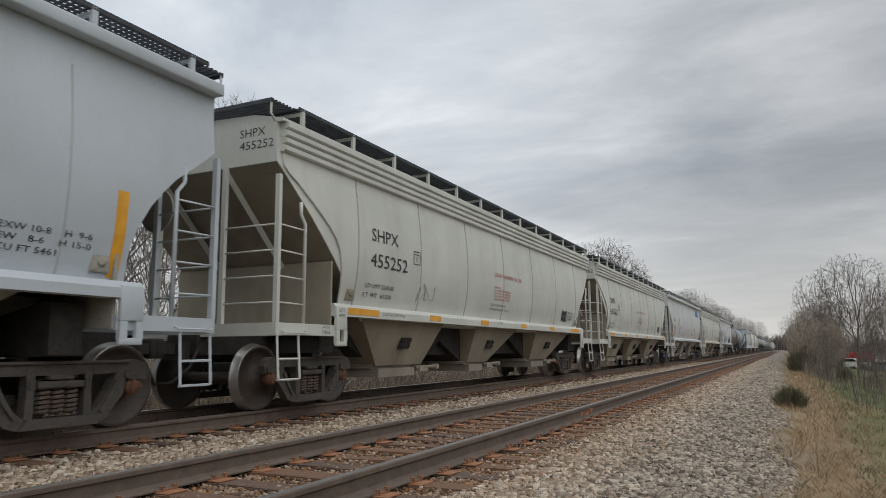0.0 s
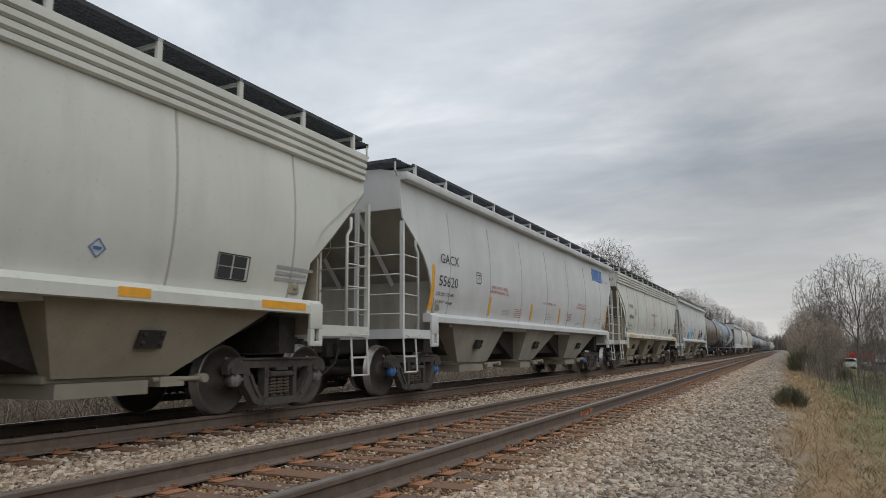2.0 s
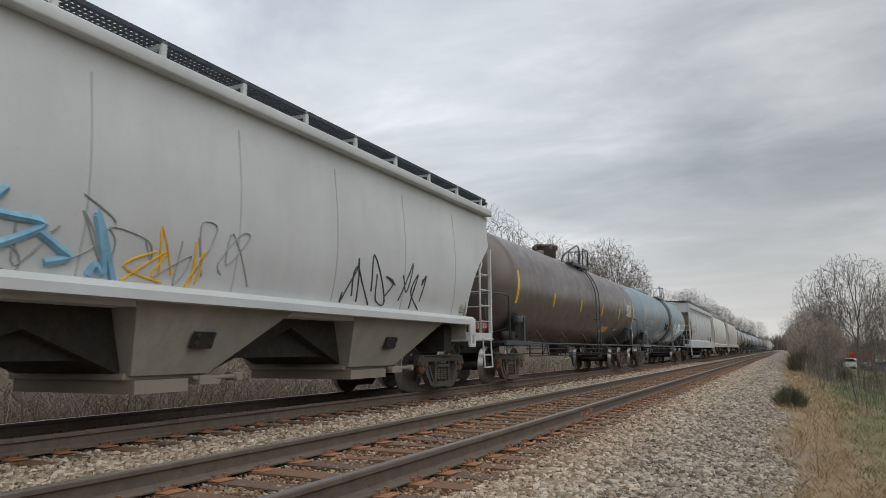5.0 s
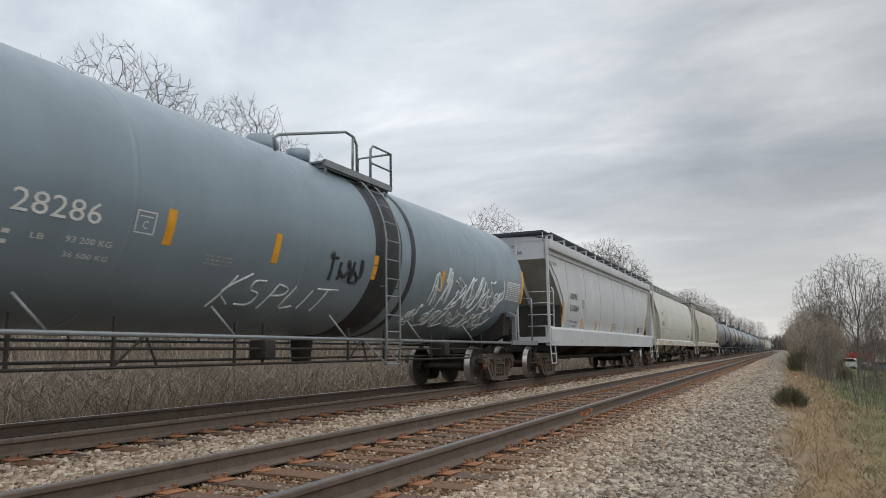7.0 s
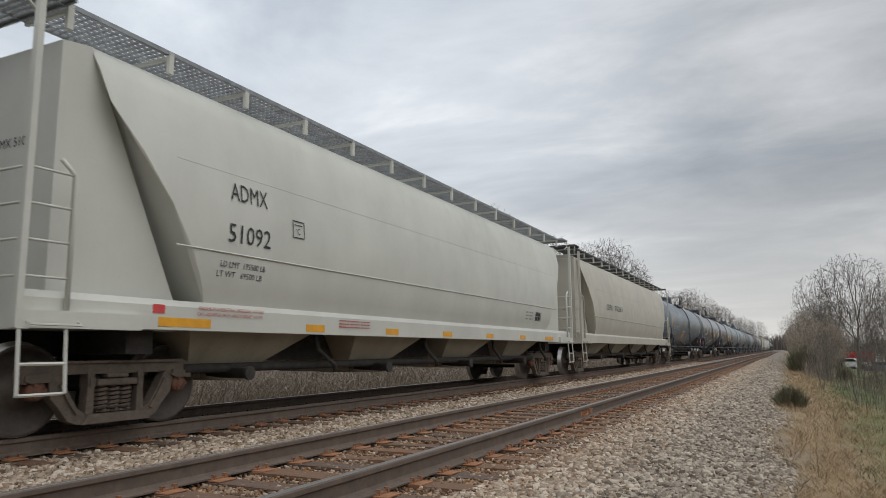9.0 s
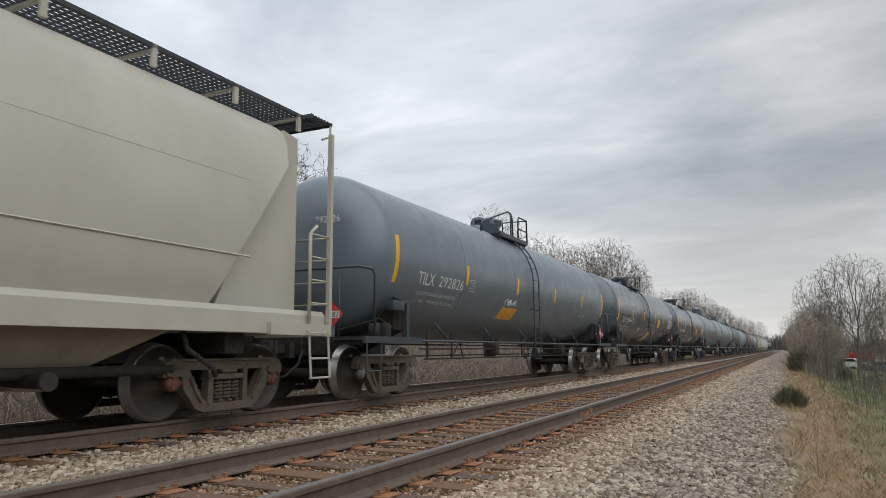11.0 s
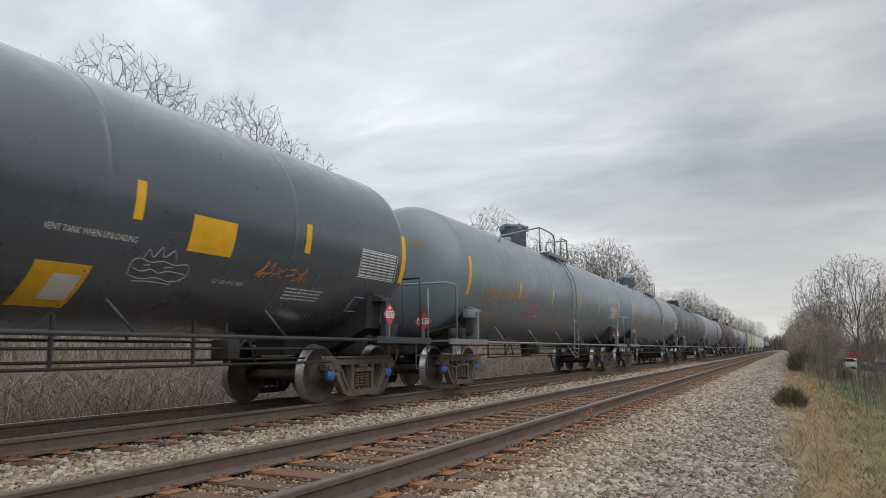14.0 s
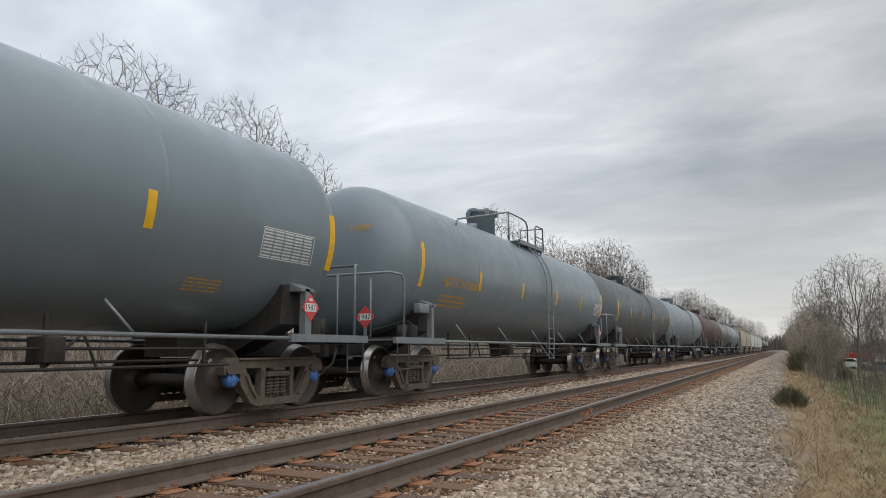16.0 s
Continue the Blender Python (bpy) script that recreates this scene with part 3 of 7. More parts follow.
def side_frame_mesh(mat):
    s = Shape()
    a, b = -0.06, 0.06
    # arched top chord
    top = [(-1.05, 0.52), (-1.07, 0.62), (-1.02, 0.70), (-0.90, 0.745), (-0.70, 0.735), (-0.45, 0.725), (0.45, 0.725), (0.70, 0.735), (0.90, 0.745), (1.02, 0.70), (1.07, 0.62), (1.05, 0.52)]
    low = [(1.0, 0.52), (0.97, 0.60), (0.82, 0.625), (0.60, 0.60), (0.45, 0.60), (-0.45, 0.60), (-0.60, 0.60), (-0.82, 0.625), (-0.97, 0.60), (-1.0, 0.52)]
    s.prism(top + low, 0, a, b)
    s.box(a - 0.025, b + 0.03, -0.80, 0.80, 0.705, 0.738, 0, 0.01)                                       # flange on the chord
    for sy in (-1, 1):
        def q(pts):
            return [(sy * y, z) for y, z in pts]
        s.prism(q([(0.76, 0.625), (1.03, 0.605), (1.03, 0.55), (0.98, 0.53), (0.80, 0.53), (0.74, 0.56)]), 0, a - 0.03, b + 0.03)   # pedestal
        s.prism(q([(0.80, 0.62), (0.66, 0.61), (0.56, 0.42), (0.46, 0.27), (0.36, 0.20), (0.30, 0.20), (0.30, 0.10), (0.44, 0.095), (0.55, 0.14), (0.66, 0.28), (0.745, 0.37), (0.77, 0.50)]), 0, a, b)   # tension arm
        s.prism(q([(0.63, 0.53), (0.55, 0.38), (0.44, 0.22), (0.47, 0.20), (0.58, 0.34), (0.67, 0.50)]), 0, b, b + 0.03)           # rib on the arm
        s.prism(q([(0.27, 0.18), (0.27, 0.62), (0.36, 0.62), (0.345, 0.50), (0.36, 0.20)]), 0, a + 0.01, b + 0.01)                    # column
        s.box(-0.09, 0.085, sy * 0.30 - 0.03, sy * 0.30 + 0.03, 0.47, 0.56)
    s.prism([(-0.42, 0.095), (0.42, 0.095), (0.36, 0.19), (-0.36, 0.19)], 0, a - 0.04, b + 0.06)         # spring seat
    s.box(-0.085, 0.10, -0.25, 0.25, 0.475, 0.545, 0, 0.012)                                            # bolster end
    s.box(-0.05, 0.095, -0.13, 0.13, 0.555, 0.60, 0, 0.012)
    return s.mesh("side_frame", mat)


def spring_mesh():
    s = Shape()
    path = []
    for k in range(49):
        t = k / 8 * 2 * math.pi
        path.append((0.062 * math.cos(t), 0.062 * math.sin(t), 0.21 + 0.27 * k / 48))
    s.tube(path, 0.020, 5)
    return s.mesh("spring", M["spring"])


def cap_mesh(mat):
    s = Shape()
    s.lathe([(-0.13, 0.10), (-0.03, 0.10), (-0.01, 0.09), (-0.005, 0.06), (0.01, 0.055), (0.01, 0.01)], 0, (0, 0, 0), 20)
    for k in range(3):
        t = k * 2.0944
        s.box(-0.01, 0.018, 0.065 * math.cos(t) - 0.016, 0.065 * math.cos(t) + 0.016, 0.065 * math.sin(t) - 0.016, 0.065 * math.sin(t) + 0.016)
    return s.mesh("bearing_cap", mat)


WHEELSET, SPRING = wheelset_mesh(), spring_mesh()
FRAMES = {"bogie": side_frame_mesh(M["bogie"]), "bogie_dark": side_frame_mesh(M["bogie_dark"])}
CAPS = {k: cap_mesh(M[k]) for k in ("cap_blue", "cap_rust", "cap_grey")}
TURNING = []        # wheelsets and their place along the bogie


def add_bogie(car, y, frame_mat, caps):
    s = Shape()
    s.box(-0.98, 0.98, -0.19, 0.19, 0.44, 0.66, 0, 0.03)
    s.lathe([(0.66, 0.30), (0.76, 0.30)], 2, (0, 0, 0), 16)
    for sy in (-1, 1):
        s.box(-0.85, 0.85, sy * 0.36 - 0.05, sy * 0.36 + 0.05, 0.32, 0.42)           # brake beams
    b = part("bogie", s, M["under"], car, "", pose(0, y, 0))
    for sx in (-1, 1):
        part("side_frame", FRAMES[frame_mat], None, b, "", pose(sx * 1.0, 0, 0))
        for k in (-0.15, 0.0, 0.15):
            part("spring", SPRING, None, b, "", pose(sx * 1.0, k, 0))
    for sy in (-1, 1):
        w = part("wheelset", WHEELSET, None, b, "", pose(0, sy * 0.889, 0.457))
        TURNING.append((car, w, sy * 0.889))
        part("bearing_cap", CAPS[caps], None, b, "", pose(1.07, sy * 0.889, 0.457))
    return b


def add_coupler(car, half, side, mat):
    s = Shape()
    y0, y1 = side * (half - 1.6), side * (half - 0.32)
    s.box(-0.17, 0.17, min(y0, y1), max(y0, y1), 0.72, 0.98)
    s.box(-0.07, 0.07, min(side * (half - 0.4), side * (half - 0.05)), max(side * (half - 0.4), side * (half - 0.05)), 0.80, 0.94)
    s.box(-0.12, 0.10, min(side * (half - 0.12), side * (half - 0.003)), max(side * (half - 0.12), side * (half - 0.003)), 0.74, 1.0, 0, 0.03)
    part("coupler", s, M["under"], car)
    h = Shape()
    h.tube([(0.3, side * (half - 0.5), 0.86), (0.33, side * (half - 0.35), 0.62), (0.22, side * (half - 0.15), 0.42), (0.1, side * (half - 0.02), 0.40)], 0.022, 6)
    part("air_hose", h, M["tyre"], car)


def facing(y, z, x, lean=0.0):
    """A pose on the side of a car: x runs along the car, y up the side, z out of it. lean: degrees by which it faces upwards."""
    return Matrix(((0, 0, 1, x), (1, 0, 0, y), (0, 1, 0, z), (0, 0, 0, 1))) @ pose(0, 0, 0, -lean)


def stripe(car, y0, y1, z0, z1, x, mat, name="reflective_stripe"):
    s = Shape()
    s.box(x, x + 0.004, y0, y1, z0, z1)
    part(name, s, mat, car)


def running_board(car, x0, x1, y0, y1, z, mat, posts, foot, post_mat, pitch=0.075):
    s = Shape()
    for x in (x0, x1):
        s.box(x - 0.012, x + 0.012, y0, y1, z - 0.05, z)
    k = max(5, int((x1 - x0) / 0.075))
    for i in range(1, k):
        x = x0 + (x1 - x0) * i / k
        s.box(x - 0.006, x + 0.006, y0, y1, z - 0.03, z - 0.004)
    y = y0 + pitch
    while y < y1:
        s.box(x0, x1, y - 0.009, y + 0.009, z - 0.028, z - 0.002)
        y += pitch
    part("running_board", s, mat, car, "steel grating walkway")
    for y in posts:
        p = Shape()
        p.box(x1 - 0.03, x1 + 0.012, y - 0.035, y + 0.035, foot, z)
        p.box(x0, x1, y - 0.02, y + 0.02, z - 0.09, z - 0.05)
        part("walkway_post", p, post_mat, car)


def ladder(car, pts_a, pts_b, rungs, mat, r=0.024, flat=True):
    s = Shape()
    for p in (pts_a, pts_b):
        s.tube(p, 0.032 if flat else r, 4 if flat else 6)
    (xa, ya, za), (xb, yb, zb) = pts_a[0], pts_b[0]
    for z in rungs:
        s.tube([(xa, ya, z), (xb, yb, z)], 0.014, 6)
    part("ladder", s, mat, car)


# ---- covered hoppers ----
def bay(s, yc, top, bottom, wt, wb, z1, z0, slot=0, shift=0.0):
    """A discharge pocket: an upside-down pyramid with a gate frame below it."""
    a = [(-wt, yc - top, z1), (wt, yc - top, z1), (wt, yc + top, z1), (-wt, yc + top, z1)]
    yd = yc + shift
    b = [(-wb, yd - bottom, z0), (wb, yd - bottom, z0), (wb, yd + bottom, z0), (-wb, yd + bottom, z0)]
    s.add(a + b, [(0, 1, 2, 3), (7, 6, 5, 4)] + [(i, (i + 1) % 4, 4 + (i + 1) % 4, 4 + i) for i in range(4)], slot)


SECTION = [(1.26, 1.425), (1.50, 1.462), (1.75, 1.525), (2.0, 1.57), (2.3, 1.597), (2.6, 1.60), (2.9, 1.59), (3.2, 1.562), (3.5, 1.525), (3.75, 1.51), (4.05, 1.515)]


def side_x(z):
    """Half width of a hopper with bulging side sheets, at height z."""
    for (za, xa), (zb, xb) in zip(SECTION, SECTION[1:]):
        if z <= zb:
            return xa + (xb - xa) * (z - za) / (zb - za)
    return SECTION[-1][1]


def along(line, z):
    """The y at height z on a line of (y, z) that runs downwards."""
    for (ya, za), (yb, zb) in zip(line, line[1:]):
        if zb <= z <= za and za > zb:
            return ya + (yb - ya) * (za - z) / (za - zb)
    return line[0][0] if z > line[0][1] else line[-1][0]


def side_sheet(s, edge, sx):
    """A bulging side sheet, 3 cm thick, between the end cuts."""
    zs = sorted({z for _, z in edge} | {z for z, _ in SECTION if edge[-1][1] < z < edge[0][1]})
    vs = []
    for d in (0.0, 0.03):
        for z in zs:
            y = along(edge, z)
            vs += [(sx * (side_x(z) - d), -y, z), (sx * (side_x(z) - d), y, z)]
    n = len(zs)
    fs = []
    for o in (0, 2 * n):
        fs += [(o + 2 * k, o + 2 * k + 1, o + 2 * k + 3, o + 2 * k + 2) for k in range(n - 1)]
    s.add(vs, fs, 0, True)
    rim = []
    for c in (0, 1):
        rim += [(2 * k + c, 2 * k + 2 + c, 2 * n + 2 * k + 2 + c, 2 * n + 2 * k + c) for k in range(n - 1)]
    rim += [(0, 1, 2 * n + 1, 2 * n), (2 * n - 2, 2 * n - 1, 4 * n - 1, 4 * n - 2)]
    s.add(vs, rim, 0, False)


def side_strip(car, y, width, z0, z1, mat, name="reflective_stripe", out=0.005, parent=None):
    """A narrow upright strip that follows the bulging side."""
    s = Shape()
    n = 9
    vs = []
    for d in (out, -0.004):
        for k in range(n):
            z = z0 + (z1 - z0) * k / (n - 1)
            vs += [(side_x(z) + d, y - width / 2, z), (side_x(z) + d, y + width / 2, z)]
    fs = []
    for o in (0, 2 * n):
        fs += [(o + 2 * k, o + 2 * k + 1, o + 2 * k + 3, o + 2 * k + 2) for k in range(n - 1)]
    for c in (0, 1):
        fs += [(2 * k + c, 2 * k + 2 + c, 2 * n + 2 * k + 2 + c, 2 * n + 2 * k + c) for k in range(n - 1)]
    fs += [(0, 1, 2 * n + 1, 2 * n), (2 * n - 2, 2 * n - 1, 4 * n - 1, 4 * n - 2)]
    s.add(vs, fs)
    return part(name, s, mat, parent or car)


def hopper(label, half, body, under, kind, walk, frames="bogie_dark", caps="cap_rust", stripes=(), upright=(), at=None):
    """kind: 'ribbed' (curved end cut, ribbed eave), 'smooth' (plain eave), 'deep' (deep side sill) or 'round' (bulging sides)."""
    car = thing("covered_hopper_car", label, "freight car", "cars of the freight train", at=at)
    e = half - 0.60                       # end of the upper body
    w = 1.60
    top = {"ribbed": 3.98, "smooth": 4.0, "deep": 3.98, "round": 3.98}[kind]
    sill1 = {"ribbed": 1.50, "smooth": 1.50, "deep": 1.46, "round": 1.36}[kind]
    sill0 = {"ribbed": 1.34, "smooth": 1.36, "deep": 0.95, "round": 1.06}[kind]
    s = Shape()
    # cargo body: upright ends above, slope sheets below
    cut = {"ribbed": 3.40, "smooth": 3.36, "deep": 3.45, "round": 3.0}[kind]
    if kind != "round":
        zs = [1.30, 1.6, 1.9, 2.2, 2.5, 2.8, 3.1, cut, 3.7, top]
        vs = []
        for z in zs:
            y = e - 2.3 * max(0.0, (cut - z) / (cut - 1.30))
            x = side_x(z) - 0.031
            vs += [(-x, -y, z), (x, -y, z), (x, y, z), (-x, y, z)]
        n = len(zs)
        s.add(vs, [(0, 3, 2, 1), (4 * n - 4, 4 * n - 3, 4 * n - 2, 4 * n - 1)] + [(4 * k + i, 4 * k + (i + 1) % 4, 4 * k + 4 + (i + 1) % 4, 4 * k + 4 + i) for k in range(n - 1) for i in range(4)])
        for sy in (-1, 1):                # slope sheets under the cargo body: dirty body paint, darkened in colour for shade
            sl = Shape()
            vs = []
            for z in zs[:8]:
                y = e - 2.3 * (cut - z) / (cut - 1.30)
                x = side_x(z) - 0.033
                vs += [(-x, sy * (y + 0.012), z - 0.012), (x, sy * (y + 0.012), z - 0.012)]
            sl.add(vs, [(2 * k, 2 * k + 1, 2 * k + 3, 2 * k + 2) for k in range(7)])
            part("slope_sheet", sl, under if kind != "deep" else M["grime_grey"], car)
        # side sheets with the end cut
        if kind == "smooth":
            edge = [(e, top), (e - 0.02, 3.18), (e - 0.28, 2.97), (e - 0.60, 2.73), (e - 0.78, 2.55), (e - 0.95, 2.34), (e - 1.07, 2.12), (e - 1.14, 1.93), (e - 1.15, 1.75), (e - 1.12, sill1 - 0.06)]
        elif kind == "ribbed":
            edge = [(e - 0.10, top), (e - 0.12, 3.36), (e - 0.22, 3.27), (e - 0.42, 3.16), (e - 0.75, 2.94), (e - 1.14, 2.66), (e - 1.32, 2.50), (e - 1.43, 2.33), (e - 1.50, 2.10), (e - 1.53, 1.85), (e - 1.56, sill1 - 0.06)]
        else:
            edge = [(e, top), (e - 0.04, 3.58), (e - 0.45, 3.30), (e - 0.60, 3.12), (e - 0.78, 3.02), (e - 1.36, 2.40), (e - 1.43, 2.30), (e - 1.44, sill1 - 0.06)]
        for sx in (-1, 1):
            sheet = Shape()
            side_sheet(sheet, edge, sx)
            part("side_sheet", sheet, body, car)
        # sheet seams
        for k in range(-3, 4):
            side_strip(car, k * (e / 3.9), 0.032 if kind == "ribbed" else 0.02, sill1 - 0.05, top - 0.40, M["seam"] if kind == "ribbed" else M["seam_grey"], "seam", 0.006)
    else:
        sec = [(0.0, top + 0.14), (0.8, top + 0.12), (1.12, top + 0.07), (1.27, top - 0.04), (1.38, 3.72), (1.47, 3.40), (1.555, 2.95), (1.60, 2.45), (1.585, 1.95), (1.555, 1.72), (1.52, 1.55), (1.45, sill1), (1.45, 1.2), (0.0, 1.2)]
        sec = sec + [(-x, z) for x, z in sec[-2:0:-1]]
        # rounded barrel with raked ends: the ends lean back towards the sill
        n = len(sec)

        def y_end(z):
            rake = [(1.2, 2.38), (1.43, 2.25), (1.92, 1.99), (2.53, 1.57), (2.91, 1.27), (3.17, 1.07), (3.38, 0.86), (3.86, 0.76), (4.2, 0.74)]
            return e - float(np.interp(z, [a for a, _ in rake], [b for _, b in rake]))
        vs = [(x, -y_end(z), z) for x, z in sec] + [(x, y_end(z), z) for x, z in sec]
        s.add(vs, [(i, (i + 1) % n, n + (i + 1) % n, n + i) for i in range(n)], 0, True)
        s.add(vs[:n], [tuple(range(n))], 0)
        s.add(vs[n:], [tuple(range(n))], 0)
        # flat end shields
        for sy in (-1, 1):
            s.prism([(sy * (e - 2.15), sill0), (sy * (e - 0.42), sill0), (sy * (e - 0.42), top - 0.05), (sy * (e - 0.75), top + 0.0)], 0, -1.28, 1.28)
        for z in (2.0, 3.0):
            s.tube([(1.594 if z < 2.5 else 1.538, -e + 1.7, z), (1.594 if z < 2.5 else 1.538, e - 1.7, z)], 0.012, 4)
    part("body", s, body, car)
    # roof
    r = Shape()
    if kind != "round":
        roof = [(-w, top - 0.02), (-w, top + 0.02), (-1.1, top + 0.13), (0, top + 0.18), (1.1, top + 0.13), (w, top + 0.02), (w, top - 0.02)]
        r.prism(roof, 1, -e, e)
        if kind == "ribbed":
            for k in range(4):
                z = top - 0.06 - 0.105 * k
                xr = w + 0.026 - 0.013 * k
                r.prism([(1.48, z - 0.052), (xr - 0.034, z - 0.050), (xr, z - 0.030), (xr, z + 0.030), (xr - 0.034, z + 0.050), (1.48, z + 0.052)], 1, -e + 0.08, e - 0.08)
        else:
            r.box(w - 0.10, w + 0.07, -e, e, top - (0.25 if kind == "deep" else 0.12), top + 0.03, 0, 0.02)
            r.box(-w - 0.07, -w + 0.02, -e, e, top - 0.12, top + 0.03, 0, 0.02)
            if kind == "deep":
                r.box(w - 0.10, w - 0.04, -e, e, top - 0.38, top - 0.25)
        for k in range(8):
            y = -e + 1.2 + k * (2 * e - 2.4) / 7
            r.lathe([(top + 0.15, 0.38), (top + 0.26, 0.38), (top + 0.29, 0.30), (top + 0.29, 0.02)], 2, (0, y, 0), 16)
        part("roof", r, body, car)
    # side sill
    for sx in (-1, 1):
        b = Shape()
        ys = {"ribbed": e - 1.28, "smooth": e - 1.0}.get(kind, e - 0.02)
        xo = w + 0.035 if kind != "round" else 1.53
        xi = xo - (0.13 if kind == "round" else 0.19)
        b.prism([(sx * xi, sill0), (sx * xo, sill0), (sx * xo, sill1 - 0.04), (sx * (xo - 0.05), sill1 + 0.03), (sx * xi, sill1 + 0.03)], 1, -ys, ys)
        part("side_sill", b, body, car)
    # end platforms, corner posts, ladders
    for sy in (-1, 1):
        p = Shape()
        p.box(-w + 0.05, w, sy * (half - 0.62) - 0.06, sy * (half - 0.62) + 0.06, 1.03, 1.20)            # end sill
        for sx in (-1, 1):
            p.box(min(sx * (w - 0.08), sx * w), max(sx * (w - 0.08), sx * w), min(sy * (e + 0.05), sy * (e - 1.29)), max(sy * (e + 0.05), sy * (e - 1.29)), 1.04, 1.20)
        part("end_sill", p, body if kind != "deep" else body, car)
        c = Shape()
        c.box(-0.28, 0.28, min(sy * (half - 0.5), sy * (e - 2.3)), max(sy * (half - 0.5), sy * (e - 2.3)), 0.78, 1.06)
        c.box(-1.25, 1.25, min(sy * (e - 1.4), sy * (e - 1.75)), max(sy * (e - 1.4), sy * (e - 1.75)), 0.80, 1.30)
        part("end_underframe", c, M["under"], car)
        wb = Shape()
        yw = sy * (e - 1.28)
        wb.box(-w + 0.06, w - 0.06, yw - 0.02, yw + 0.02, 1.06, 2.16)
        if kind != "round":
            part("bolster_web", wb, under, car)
        for x in (-w + 0.03, -0.62, 0.62, w - 0.03):
            f = Shape()
            outer = abs(x) > 1
            zp = ((3.20 if kind == "ribbed" else 3.12) if outer else 3.42) if kind in ("ribbed", "smooth") else top + 0.1
            f.box(x - 0.035, x + 0.035, sy * (e + 0.02) - 0.03, sy * (e + 0.02) + 0.03, 1.2, zp)
            part("corner_post" if outer else "end_post", f, body, car)
            if not outer and kind != "round":
                f = Shape()
                f.tube([(x, sy * e, 3.32), (x, sy * (e - 1.27), 2.12)], 0.055, 4)
                part("end_brace", f, body, car)
        lad = Shape()
        xs = w - 0.03
        if kind in ("ribbed", "smooth"):
            lad.tube([(xs, sy * (e - 0.57), 1.15), (xs, sy * (e - 0.57), 2.60), (xs, sy * (e - 0.47), 2.72), (xs, sy * (e - 0.47), 2.9)], 0.026, 6)
            for k, z in enumerate((1.47, 1.82, 2.17, 2.52)):
                lad.tube([(xs, sy * e, z), (xs, sy * (e - 0.57), z - 0.01)], 0.013, 6)
                lad.tube([(xs, sy * (e + 0.02), z), (0.62, sy * (e + 0.02), z)], 0.013, 6)
        else:
            lad.tube([(xs, sy * (e - 0.45), 1.15), (xs, sy * (e - 0.45), 2.5), (xs, sy * (e - 0.30), 2.62)], 0.026, 6)
            for z in (1.5, 1.83, 2.16, 2.49):
                lad.tube([(xs, sy * e, z), (xs, sy * (e - 0.45), z)], 0.013, 6)
                lad.tube([(xs, sy * (e + 0.02), z), (0.95, sy * (e + 0.02), z)], 0.013, 6)
        part("ladder", lad, body, car)
        st = Shape()                                                # stirrup step
        for y in (e + 0.0, e - 0.45):
            st.tube([(w - 0.02, sy * y, 1.05), (w + 0.02, sy * y, 0.45)], 0.018, 5)
        for z in (0.72, 0.45):
            st.tube([(w + 0.0, sy * e, z), (w + 0.0, sy * (e - 0.45), z)], 0.016, 5)
        part("stirrup_step", st, body, car)
        gr = Shape()
        gr.tube([(w + 0.01, sy * (e - 0.05), 1.10), (w + 0.06, sy * (e - 0.05), 1.07), (w + 0.06, sy * (e - 0.55), 1.07), (w + 0.01, sy * (e - 0.55), 1.10)], 0.012, 5)
        part("grab_iron", gr, body, car)
        if kind in ("ribbed", "smooth"):
            lp = Shape()
            rel = 1.28 if kind == "ribbed" else 1.0
            y0, y1 = sy * (e - rel), sy * (e - rel - 0.28)
            lp.box(w - 0.01, w + 0.045, min(y0, y1), max(y0, y1), 1.13, 1.49, 0, 0.012)
            for ya, yb in ((y0, y0 + (y1 - y0) * 0.3), (y0 + (y1 - y0) * 0.68, y1)):
                lp.box(w - 0.01, w + 0.045, min(ya, yb), max(ya, yb), 0.95, 1.13)
            lp.box(w - 0.01, w + 0.045, min(y0, y1), max(y0, y1), 0.89, 0.96, 0, 0.012)
            part("lift_plate", lp, body, car)
            jk = Shape()
            jx, jy = side_x(1.72), sy * (e - (1.80 if kind == "ribbed" else 1.45))
            jk.box(jx - 0.06, jx + 0.012, jy - 0.11, jy + 0.11, 1.60, 1.80, 0, 0.02)
            jk.lathe([(jx, 0.05), (jx + 0.03, 0.05), (jx + 0.03, 0.02)], 0, (0, jy, 1.71), 12)
            jk.box(jx, jx + 0.02, jy - 0.09, jy - 0.05, 1.63, 1.77)
            part("roping_bracket", jk, under, car)
        add_coupler(car, half, sy, under)
        add_bogie(car, sy * (half - 2.06), frames, caps)
    # hand brake wheel on the far end
    hb = Shape()
    hb.lathe([(0.0, 0.28), (0.03, 0.28)], 1, (0.5, e + 0.10, 2.6), 20)
    part("brake_wheel", hb, under, car)
    # discharge pockets
    nb = 3 if kind in ("ribbed", "smooth") else 4
    span = (2 * e - 3.6) / nb
